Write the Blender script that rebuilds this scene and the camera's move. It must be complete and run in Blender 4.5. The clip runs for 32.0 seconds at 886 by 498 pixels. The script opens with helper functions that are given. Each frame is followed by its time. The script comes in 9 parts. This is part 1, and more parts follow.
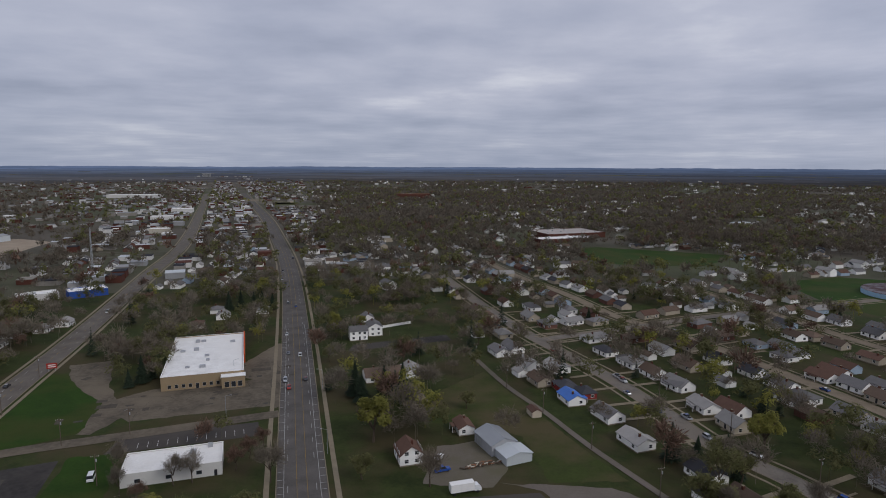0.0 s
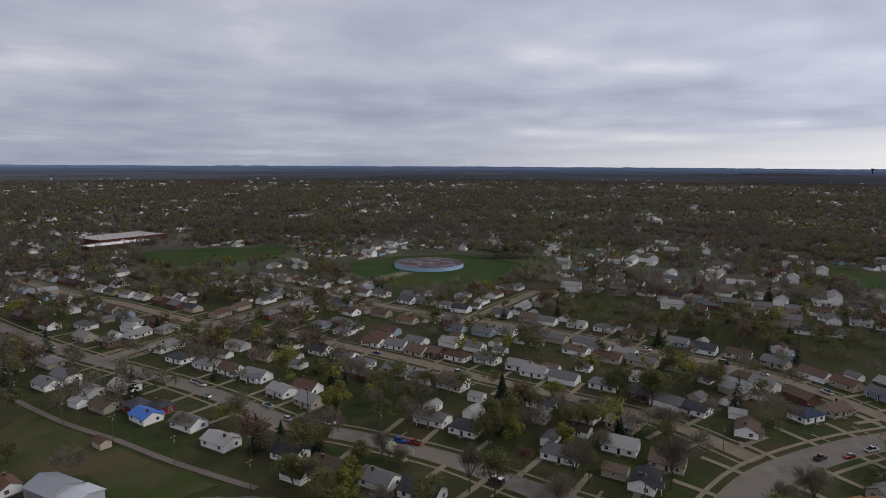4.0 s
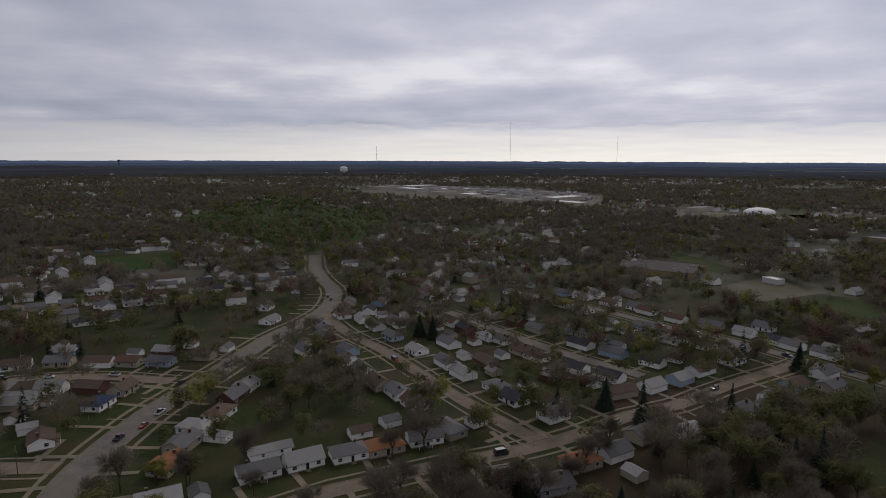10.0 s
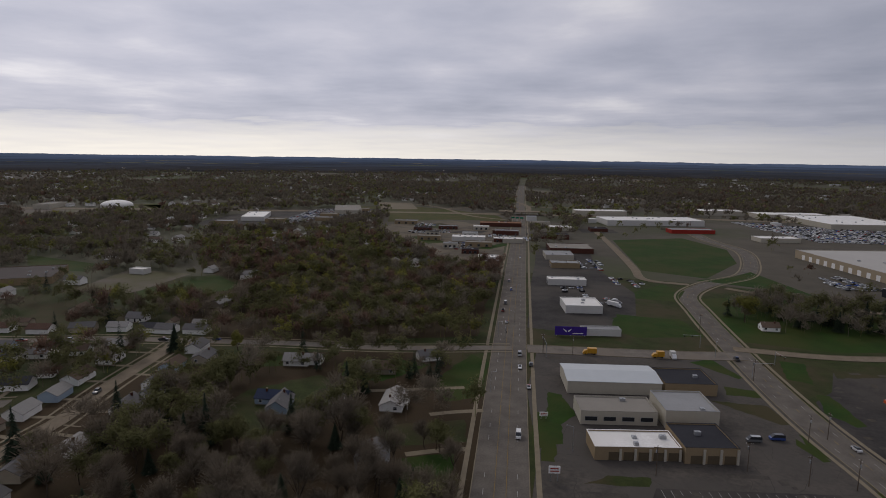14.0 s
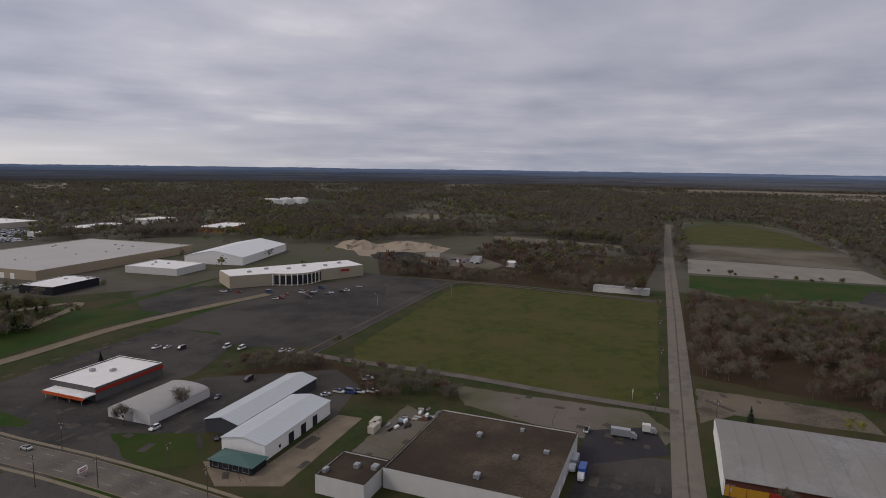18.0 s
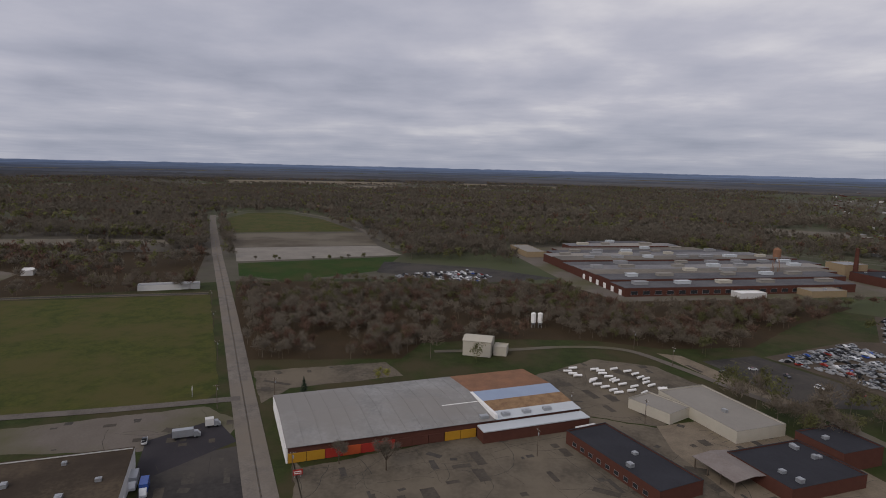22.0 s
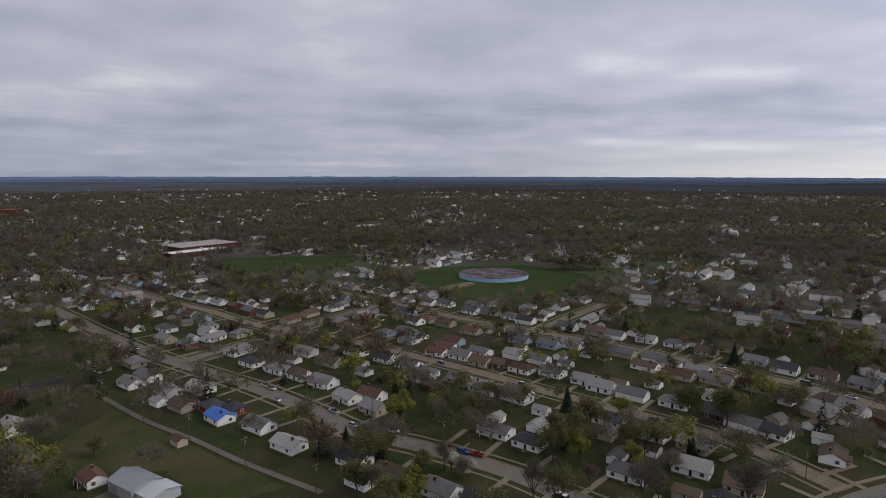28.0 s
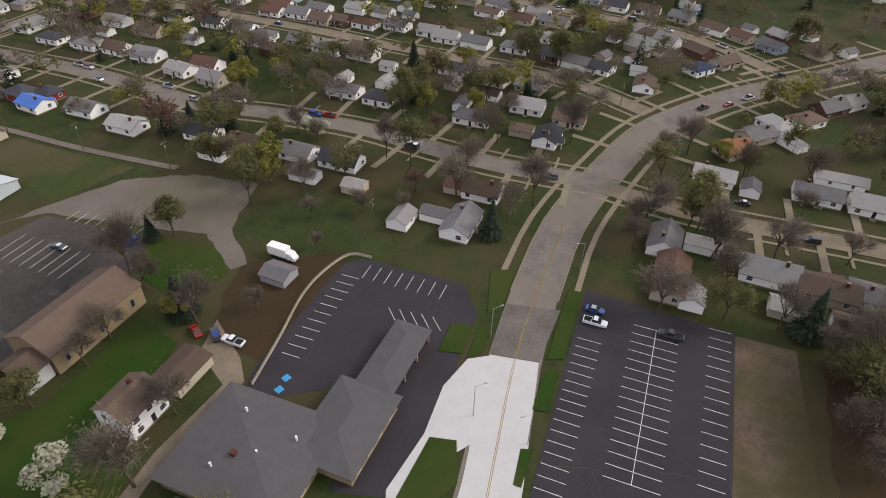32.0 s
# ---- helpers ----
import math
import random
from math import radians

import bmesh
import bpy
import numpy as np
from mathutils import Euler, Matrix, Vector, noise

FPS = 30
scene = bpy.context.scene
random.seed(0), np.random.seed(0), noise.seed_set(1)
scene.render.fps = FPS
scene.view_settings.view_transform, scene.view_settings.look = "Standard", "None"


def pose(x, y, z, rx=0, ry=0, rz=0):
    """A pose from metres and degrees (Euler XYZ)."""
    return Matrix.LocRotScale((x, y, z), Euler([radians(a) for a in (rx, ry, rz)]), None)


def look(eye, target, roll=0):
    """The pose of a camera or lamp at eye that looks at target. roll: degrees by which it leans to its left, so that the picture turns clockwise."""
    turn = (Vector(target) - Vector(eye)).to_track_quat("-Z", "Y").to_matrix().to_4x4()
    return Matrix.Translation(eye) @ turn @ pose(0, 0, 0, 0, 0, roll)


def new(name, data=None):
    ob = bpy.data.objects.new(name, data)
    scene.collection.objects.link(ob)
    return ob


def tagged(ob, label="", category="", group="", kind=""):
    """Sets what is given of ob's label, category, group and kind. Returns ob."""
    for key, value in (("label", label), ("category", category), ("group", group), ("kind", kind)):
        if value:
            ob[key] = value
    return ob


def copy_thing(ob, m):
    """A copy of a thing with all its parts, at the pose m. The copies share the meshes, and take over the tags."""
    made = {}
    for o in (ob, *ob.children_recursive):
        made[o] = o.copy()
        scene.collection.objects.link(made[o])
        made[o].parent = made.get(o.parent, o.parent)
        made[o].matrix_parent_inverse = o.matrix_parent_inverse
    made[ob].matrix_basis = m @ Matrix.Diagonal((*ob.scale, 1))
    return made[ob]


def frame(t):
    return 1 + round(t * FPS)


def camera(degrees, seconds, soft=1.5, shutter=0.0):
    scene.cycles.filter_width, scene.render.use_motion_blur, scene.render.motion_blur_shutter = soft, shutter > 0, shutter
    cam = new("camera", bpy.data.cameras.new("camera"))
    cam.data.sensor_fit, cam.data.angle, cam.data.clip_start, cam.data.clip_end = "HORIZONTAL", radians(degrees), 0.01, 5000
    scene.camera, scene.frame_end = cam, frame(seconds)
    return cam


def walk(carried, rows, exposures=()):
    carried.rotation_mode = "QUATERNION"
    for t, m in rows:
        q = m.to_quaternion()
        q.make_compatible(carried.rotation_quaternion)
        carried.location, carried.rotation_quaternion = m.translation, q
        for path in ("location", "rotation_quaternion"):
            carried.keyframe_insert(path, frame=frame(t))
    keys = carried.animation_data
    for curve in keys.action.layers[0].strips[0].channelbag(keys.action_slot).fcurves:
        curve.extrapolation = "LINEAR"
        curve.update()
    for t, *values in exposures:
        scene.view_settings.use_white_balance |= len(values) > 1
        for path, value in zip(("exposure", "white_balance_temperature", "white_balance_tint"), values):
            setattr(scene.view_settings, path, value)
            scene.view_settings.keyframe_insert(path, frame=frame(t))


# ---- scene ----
# A drone hovers 100 m over a street on the edge of a town, turns once round, then tips its camera down.
cam = camera(72.21, 32.0, soft=0.95)
EYE = 100.0
PATH = [
    (0.0, 0.01, -7.90, 0.24),
    (0.5, -2.62, -7.90, 0.44),
    (1.0, -7.03, -7.91, 0.46),
    (1.5, -13.09, -7.89, 0.27),
    (2.0, -18.49, -7.92, 0.26),
    (2.5, -22.55, -7.92, 0.26),
    (3.0, -26.71, -7.92, 0.25),
    (3.5, -32.89, -7.90, 0.30),
    (4.0, -39.62, -7.97, 0.29),
    (4.5, -44.35, -7.99, 0.27),
    (5.0, -48.55, -8.01, 0.24),
    (5.5, -52.18, -8.04, 0.20),
    (6.0, -55.91, -8.07, 0.18),
    (6.5, -60.45, -8.09, 0.19),
    (7.0, -65.60, -8.10, 0.23),
    (7.5, -71.07, -8.13, 0.25),
    (8.0, -76.21, -8.16, 0.20),
    (8.5, -81.42, -8.27, 0.21),
    (9.0, -87.41, -8.34, 0.22),
    (9.5, -94.77, -8.39, 0.27),
    (10.0, -102.52, -8.46, 0.20),
    (10.5, -108.67, -8.47, 0.20),
    (11.0, -112.84, -8.52, 0.17),
    (11.5, -117.05, -8.59, 0.15),
    (12.0, -122.80, -8.65, 0.20),
    (12.5, -130.20, -8.69, 0.35),
    (13.0, -139.44, -8.70, 0.45),
    (13.5, -149.51, -8.69, 0.63),
    (14.0, -158.39, -8.66, 0.83),
    (14.5, -165.80, -8.58, 1.02),
    (15.0, -173.17, -8.47, 1.16),
    (15.5, -181.92, -8.32, 1.20),
    (16.0, -191.83, -8.15, 1.17),
    (16.5, -202.85, -8.02, 1.30),
    (17.0, -214.19, -7.78, 1.01),
    (17.5, -223.41, -7.71, 0.90),
    (18.0, -230.27, -7.69, 0.80),
    (18.5, -236.60, -7.70, 0.78),
    (19.0, -241.77, -7.70, 0.79),
    (19.5, -245.95, -7.70, 0.83),
    (20.0, -249.85, -7.70, 0.83),
    (20.5, -253.99, -7.76, 1.01),
    (21.0, -258.76, -7.78, 1.21),
    (21.5, -264.77, -7.81, 1.21),
    (22.0, -271.52, -7.80, 1.35),
    (22.5, -278.15, -7.73, 1.48),
    (23.0, -285.67, -7.63, 1.53),
    (23.5, -294.31, -7.50, 1.63),
    (24.0, -304.06, -7.39, 1.76),
    (24.5, -314.44, -7.23, 1.65),
    (25.0, -327.68, -6.97, 1.42),
    (25.5, -341.50, -6.84, 1.14),
    (26.0, -352.22, -6.86, 0.86),
    (26.5, -363.45, -6.91, 0.76),
    (27.0, -374.39, -6.94, 0.58),
    (27.5, -384.51, -6.95, 0.31),
    (28.0, -393.46, -7.01, 0.08),
    (28.5, -400.89, -7.18, -0.01),
    (29.0, -407.46, -7.43, 0.02),
    (29.5, -410.04, -7.56, 0.13),
    (30.0, -410.19, -7.69, 0.23),
    (30.5, -409.85, -12.41, 0.20),
    (31.0, -409.30, -20.90, 0.41),
    (31.5, -408.88, -29.43, 0.64),
    (32.0, -408.62, -38.35, 1.03),
]
walk(cam, [(t, pose(0, 0, EYE, 90 + tip, 0, turn) @ pose(0, 0, 0, 0, 0, lean)) for t, turn, tip, lean in PATH],
     exposures=[(0.0, 0.04, 6250, 10), (4.5, 0.04, 6450, 10), (7.0, -0.05, 6500, 10), (9.0, -0.25, 6550, 11), (11.0, -0.46, 6600, 11), (13.0, -0.38, 6650, 11), (16.0, -0.26, 6750, 12), (17.0, -0.08, 6750, 12), (19.0, -0.02, 6800, 12), (21.0, 0.04, 6750, 12), (23.0, 0.02, 6650, 11), (26.0, 0.04, 6500, 10),
                (30.0, 0.05, 6550, 10), (30.5, 0.15, 6700, 11), (31.0, 0.28, 6450, 10), (31.5, 0.66, 6700, 11), (32.0, 1.02, 6850, 11)])

# ---- sky and light: an even overcast, a little brighter to the south where the sun stands behind the cloud ----
SUN_AZ, SUN_EL = -128.0, 38.0          # degrees: azimuth as the camera's turn, elevation
sun_way = Vector((-math.sin(radians(SUN_AZ)) * math.cos(radians(SUN_EL)), math.cos(radians(SUN_AZ)) * math.cos(radians(SUN_EL)), math.sin(radians(SUN_EL))))
sun = new("sun", bpy.data.lights.new("sun", "SUN"))
sun.data.energy, sun.data.angle, sun.data.color = 0.9, radians(18), (1.0, 0.95, 0.88)
sun.matrix_world = look(sun_way * 50, (0, 0, 0))


class Nodes:
    """A short hand for a node tree."""

    def __init__(self, tree):
        self.tree = tree
        tree.nodes.clear()

    def add(self, kind, settings=None, **inputs):
        n = self.tree.nodes.new(kind)
        given = settings or {}
        if "operation" in given:
            n.operation = given["operation"]
        if "use_clamp" in given:
            n.use_clamp = given["use_clamp"]
        if "data_type" in given:
            n.data_type, n.blend_type = given["data_type"], given["blend_type"]
        if "sky_type" in given:
            n.sky_type, n.sun_disc = given["sky_type"], given["sun_disc"]
            n.sun_elevation, n.sun_rotation = given["sun_elevation"], given["sun_rotation"]
        for key, value in inputs.items():
            socket = n.inputs[int(key[1:])] if key[0] == "i" and key[1:].isdigit() else n.inputs[key.replace("_", " ")]
            if isinstance(value, bpy.types.NodeSocket):
                self.tree.links.new(value, socket)
            else:
                socket.default_value = value
        return n

    def math(self, op, a, b=0.0, clamp=False):
        return self.add("ShaderNodeMath", {"operation": op, "use_clamp": clamp}, i0=a, i1=b).outputs[0]

    def vmath(self, op, a, b=(0, 0, 0)):
        return self.add("ShaderNodeVectorMath", {"operation": op}, i0=a, i1=b)

    def noise(self, vector, scale, detail=4.0, rough=0.55):
        return self.add("ShaderNodeTexNoise", None, Vector=vector, Scale=scale, Detail=detail, Roughness=rough).outputs["Fac"]

    def ramp(self, fac, *stops):
        r = self.add("ShaderNodeValToRGB", None, Fac=fac)
        e = r.color_ramp.elements
        while len(e) < len(stops):
            e.new(0.5)
        for el, (at, col) in zip(e, stops):
            el.position, el.color = at, (*col, 1) if len(col) == 3 else col
        return r.outputs["Color"]

    def mix(self, fac, a, b, blend="MIX"):
        return self.add("ShaderNodeMix", {"data_type": "RGBA", "blend_type": blend}, i0=fac, i6=a, i7=b).outputs[2]


world = bpy.data.worlds.new("overcast_sky")
scene.world = world
world.use_nodes = True
N = Nodes(world.node_tree)
way = N.add("ShaderNodeTexCoord").outputs["Generated"]
sep = N.add("ShaderNodeSeparateXYZ", None, Vector=way)
up = N.math("MAXIMUM", sep.outputs[2], 0.0)
lift = N.math("ADD", up, 0.07)
flat = N.add("ShaderNodeCombineXYZ", None, X=N.math("DIVIDE", sep.outputs[0], lift), Y=N.math("DIVIDE", sep.outputs[1], lift), Z=0.0).outputs[0]
big = N.noise(flat, 0.30, 4.0, 0.5)
small = N.noise(flat, 1.15, 5.0, 0.55)
cloud = N.math("ADD", N.math("MULTIPLY", big, 0.66), N.math("MULTIPLY", small, 0.34))
body = N.ramp(cloud, (0.33, (0.31, 0.335, 0.425)), (0.46, (0.415, 0.435, 0.53)), (0.55, (0.50, 0.512, 0.60)), (0.66, (0.70, 0.70, 0.75)))
south = N.math("ADD", N.math("MULTIPLY", N.vmath("DOT_PRODUCT", way, (-math.sin(radians(SUN_AZ)), math.cos(radians(SUN_AZ)), 0)).outputs["Value"], 0.5), 0.5)
# along the horizon: slate blue away from the sun, a pale warm gap under the cloud towards it
low = N.math("SUBTRACT", 1.0, N.math("DIVIDE", up, 0.10), True)
north_band = N.mix(N.math("MULTIPLY", low, 0.55), body, (0.30, 0.345, 0.45, 1))
gap = N.math("SUBTRACT", 1.0, N.math("DIVIDE", N.math("ADD", up, N.math("MULTIPLY", N.math("SUBTRACT", small, 0.5), 0.06)), 0.052), True)
gap = N.math("MULTIPLY", N.math("POWER", gap, 0.6), N.math("MULTIPLY", N.math("SUBTRACT", south, 0.45, True), 1.9, True))
tone = N.mix(gap, N.mix(N.math("MULTIPLY", N.math("SUBTRACT", south, 0.25, True), 1.1, True), north_band, N.mix(N.math("MULTIPLY", low, 0.25), body, (0.5, 0.5, 0.53, 1))), (0.80, 0.78, 0.74, 1))
zen = N.math("ADD", 1.03, N.math("MULTIPLY", up, 0.12))
zen = N.math("MULTIPLY", zen, N.math("ADD", 0.90, N.math("MULTIPLY", N.math("POWER", south, 3.0), 0.58)))
clouds = N.add("ShaderNodeBackground", None, Color=tone, Strength=zen)
sky = N.add("ShaderNodeTexSky", {"sky_type": "NISHITA", "sun_disc": False, "sun_elevation": radians(SUN_EL), "sun_rotation": radians(-SUN_AZ)})
clear = N.add("ShaderNodeBackground", None, Color=sky.outputs[0], Strength=0.05)
both = N.add("ShaderNodeMixShader", None, i0=0.93, i1=clear.outputs[0], i2=clouds.outputs[0])
N.add("ShaderNodeOutputWorld", None, Surface=both.outputs[0])

# ---- materials ----
MATS = {}


def mat(name, col, col2=None, rough=0.85, metal=0.0, scale=0.6, fine=9.0, bump=0.25, spread=0.5, by_object=0.0, by_island=0.0, stretch=None, third=None, leaf=0.0):
    """A surface in two tones, mottled at two scales in metres, with fine relief. third: a third tone in larger stains."""
    if name in MATS:
        return MATS[name]
    m = bpy.data.materials.new(name)
    m.use_nodes = True
    n = Nodes(m.node_tree)
    col2 = col2 or tuple(c * 0.72 for c in col)
    at = n.add("ShaderNodeNewGeometry").outputs["Position"]
    if stretch:
        at = n.vmath("MULTIPLY", at, stretch).outputs[0]
    a = n.noise(at, scale, 4.0)
    b = n.noise(at, fine, 3.0)
    f = n.math("ADD", n.math("MULTIPLY", n.math("SUBTRACT", a, 0.5), 2.2 * spread), n.math("MULTIPLY", n.math("SUBTRACT", b, 0.5), 1.4 * spread))
    f = n.math("ADD", f, 0.5, True)
    c = n.mix(f, (*col2, 1), (*col, 1))
    if third:
        c = n.mix(n.ramp(n.noise(at, scale * 0.23, 5.0, 0.6), (0.44, (0, 0, 0)), (0.60, (1, 1, 1))), c, (*third, 1))
    if by_object:
        r = n.add("ShaderNodeObjectInfo").outputs["Random"]
        c = n.mix(1.0, c, n.ramp(r, (0.0, (1 - by_object,) * 3), (1.0, (1 + by_object, 1 + by_object * 0.95, 1 + by_object * 0.9))), "MULTIPLY")
    if by_island:
        r = n.add("ShaderNodeNewGeometry").outputs["Random Per Island"]
        c = n.mix(1.0, c, n.ramp(r, (0.0, (1 - by_island,) * 3), (1.0, (1 + by_island,) * 3)), "MULTIPLY")
    shader = n.add("ShaderNodeBsdfPrincipled", None, Base_Color=c, Roughness=rough, Metallic=metal)
    if rough > 0.75:
        shader.inputs["Specular IOR Level"].default_value = 0.08
    if bump:
        shader.inputs["Normal"].default_value = (0, 0, 0)
        n.tree.links.new(n.add("ShaderNodeBump", None, Strength=bump, Distance=0.05, Height=b).outputs[0], shader.inputs["Normal"])
    out = shader.outputs[0]
    if leaf:
        # thin leaves and twigs let some light through
        out = n.add("ShaderNodeMixShader", None, i0=leaf, i1=out, i2=n.add("ShaderNodeBsdfTranslucent", None, Color=c).outputs[0]).outputs[0]
    n.add("ShaderNodeOutputMaterial", None, Surface=out)
    MATS[name] = m
    return m


GRASS = mat("grass", (0.039, 0.049, 0.0148), (0.0245, 0.0325, 0.0100), scale=0.14, fine=0.9, spread=1.2, third=(0.054, 0.045, 0.0220))
LAWN = mat("green_lawn", (0.0255, 0.0535, 0.0075), (0.0175, 0.0380, 0.0060), scale=0.1, fine=1.2, spread=1.0, third=(0.0400, 0.0480, 0.0115))
MEADOW = mat("meadow", (0.066, 0.067, 0.0150), (0.037, 0.047, 0.0105), scale=0.13, fine=0.6, spread=1.4, third=(0.070, 0.062, 0.0200))
LITTER = mat("leaf_litter", (0.0519, 0.0336, 0.0180), (0.0341, 0.0244, 0.0123), scale=0.06, fine=0.9, spread=0.8)
DIRT = mat("bare_dirt", (0.1488, 0.1013, 0.0553), (0.0967, 0.0653, 0.0368), scale=0.09, fine=1.1, spread=0.8)
GRAVEL = mat("gravel", (0.1561, 0.1331, 0.1120), (0.1129, 0.0950, 0.0777), scale=0.06, fine=1.2, spread=0.7, third=(0.0959, 0.0887, 0.0500))
SAND = mat("pale_sand", (0.324, 0.2635, 0.196), (0.234, 0.187, 0.136), scale=0.05, fine=0.7, spread=0.8)
ASPHALT = mat("worn_asphalt", (0.150, 0.131, 0.110), (0.090, 0.079, 0.068), scale=0.12, fine=1.6, spread=1.0)
NEW_ASPHALT = mat("fresh_asphalt", (0.0435, 0.0392, 0.0421), (0.0305, 0.0280, 0.0305), scale=0.10, fine=2.0, spread=0.7)
OLD_LOT = mat("faded_lot_asphalt", (0.0540, 0.0490, 0.0450), (0.0320, 0.0292, 0.0275), scale=0.07, fine=0.55, spread=1.3, third=(0.0700, 0.0615, 0.0530))
PATCHED = mat("cracked_lot_asphalt", (0.1279, 0.1070, 0.0791), (0.0720, 0.0605, 0.0460), scale=0.09, fine=0.6, spread=1.5, third=(0.1440, 0.1184, 0.0855))
CONCRETE = mat("street_concrete", (0.205, 0.165, 0.118), (0.138, 0.111, 0.080), scale=0.16, fine=1.4, spread=1.0)
GREY_ROAD = mat("grey_road_concrete", (0.186, 0.163, 0.137), (0.118, 0.103, 0.088), scale=0.16, fine=1.3, spread=1.1, third=(0.165, 0.140, 0.112))
WHITE_CONCRETE = mat("new_concrete", (0.48, 0.465, 0.44), (0.40, 0.387, 0.365), scale=0.3, fine=3.0, spread=0.5)
WALK = mat("sidewalk_concrete", (0.235, 0.196, 0.138), (0.160, 0.133, 0.092), scale=0.3, fine=2.5, spread=0.6)
PAINT_W = mat("white_road_paint", (0.62, 0.61, 0.58), (0.38, 0.37, 0.36), scale=0.5, fine=4.0, bump=0)
PAINT_Y = mat("yellow_road_paint", (0.50, 0.32, 0.06), (0.30, 0.21, 0.07), scale=0.5, fine=4.0, bump=0)
LANE_W = mat("worn_lane_paint", (0.44, 0.43, 0.41), (0.20, 0.195, 0.185), scale=0.3, fine=2.0, bump=0)
LANE_Y = mat("worn_yellow_lane_paint", (0.33, 0.22, 0.06), (0.17, 0.12, 0.06), scale=0.3, fine=2.0, bump=0)
PAINT_B = mat("blue_bay_paint", (0.05, 0.28, 0.50), (0.05, 0.22, 0.40), scale=0.5, fine=4.0, bump=0)

WHITE_ROOF = mat("white_roof_membrane", (0.80, 0.785, 0.75), (0.60, 0.58, 0.545), scale=0.16, fine=1.2, spread=0.9, rough=0.7, third=(0.70, 0.675, 0.63))
GREY_ROOF = mat("grey_roof_membrane", (0.30, 0.30, 0.30), (0.24, 0.24, 0.24), scale=0.10, fine=1.0, spread=0.6)
DARK_ROOF = mat("black_roof_membrane", (0.040, 0.040, 0.046), (0.028, 0.028, 0.032), scale=0.10, fine=1.0, spread=0.7)
BROWN_ROOF = mat("ballast_roof", (0.0876, 0.0665, 0.0455), (0.0480, 0.0370, 0.0260), scale=0.09, fine=0.8, spread=1.3, third=(0.0420, 0.0315, 0.0232))
TAN_ROOF = mat("tan_roof", (0.27, 0.25, 0.215), (0.22, 0.2, 0.175), scale=0.08, fine=0.8)
PALE_METAL = mat("pale_metal_roof", (0.4800, 0.5040, 0.5120), (0.4160, 0.4400, 0.4480), scale=0.2, fine=2.0, rough=0.5, spread=0.4, bump=0.1)
BLUE_METAL = mat("blue_metal_roof", (0.26, 0.32, 0.42), (0.21, 0.26, 0.35), scale=0.2, fine=2.0, rough=0.5, spread=0.5)
RUST_ROOF = mat("rusted_roof", (0.26, 0.13, 0.075), (0.17, 0.095, 0.06), scale=0.15, fine=1.4, spread=0.9)
RUST_STRIPE = mat("striped_rusted_roof", (0.30, 0.19, 0.10), (0.17, 0.10, 0.06), scale=0.3, fine=2.4, spread=1.0)
GREEN_METAL = mat("green_metal_roof", (0.035, 0.10, 0.085), (0.028, 0.08, 0.07), scale=0.2, fine=2.0, rough=0.5)
BRICK_RED = mat("red_brick", (0.1023, 0.0422, 0.0298), (0.0744, 0.0310, 0.0229), scale=0.4, fine=5.0)
BRICK_TAN = mat("tan_brick", (0.30, 0.225, 0.135), (0.24, 0.18, 0.11), scale=0.4, fine=5.0)
CREAM = mat("cream_wall", (0.46, 0.42, 0.34), (0.38, 0.35, 0.29), scale=0.3, fine=3.0)
BLOCK = mat("painted_block_wall", (0.58, 0.565, 0.53), (0.48, 0.465, 0.44), scale=0.25, fine=3.0)
ORANGE = mat("orange_red_panel", (0.52, 0.10, 0.035), (0.42, 0.085, 0.03), scale=0.4, fine=3.0)
YELLOW = mat("yellow_panel", (0.4350, 0.2250, 0.0225), (0.3450, 0.1800, 0.0225), scale=0.4, fine=3.0)
RED = mat("red_panel", (0.34, 0.035, 0.025), (0.25, 0.03, 0.022), scale=0.4, fine=3.0)
PURPLE = mat("purple_billboard", (0.06, 0.03, 0.24), (0.05, 0.025, 0.19), scale=0.4, fine=3.0)
STEEL = mat("galvanised_steel", (0.42, 0.43, 0.44), (0.33, 0.34, 0.35), rough=0.45, metal=0.6, scale=0.8, fine=4.0)
RUBBER = mat("tyre_rubber", (0.022, 0.022, 0.023), rough=0.8, bump=0)
TRIM = mat("white_trim", (0.78, 0.765, 0.73), (0.68, 0.66, 0.63), scale=0.8, fine=5.0, bump=0.05)
DARK_TRIM = mat("dark_shutter", (0.03, 0.03, 0.034), scale=0.8, bump=0.05)
TIMBER = mat("weathered_pole_timber", (0.13, 0.10, 0.075), (0.09, 0.07, 0.055), scale=1.0, fine=5.0)
WATER_BLUE = mat("pale_blue_panel", (0.36, 0.52, 0.66), (0.3, 0.44, 0.57), scale=0.3, fine=2.0)

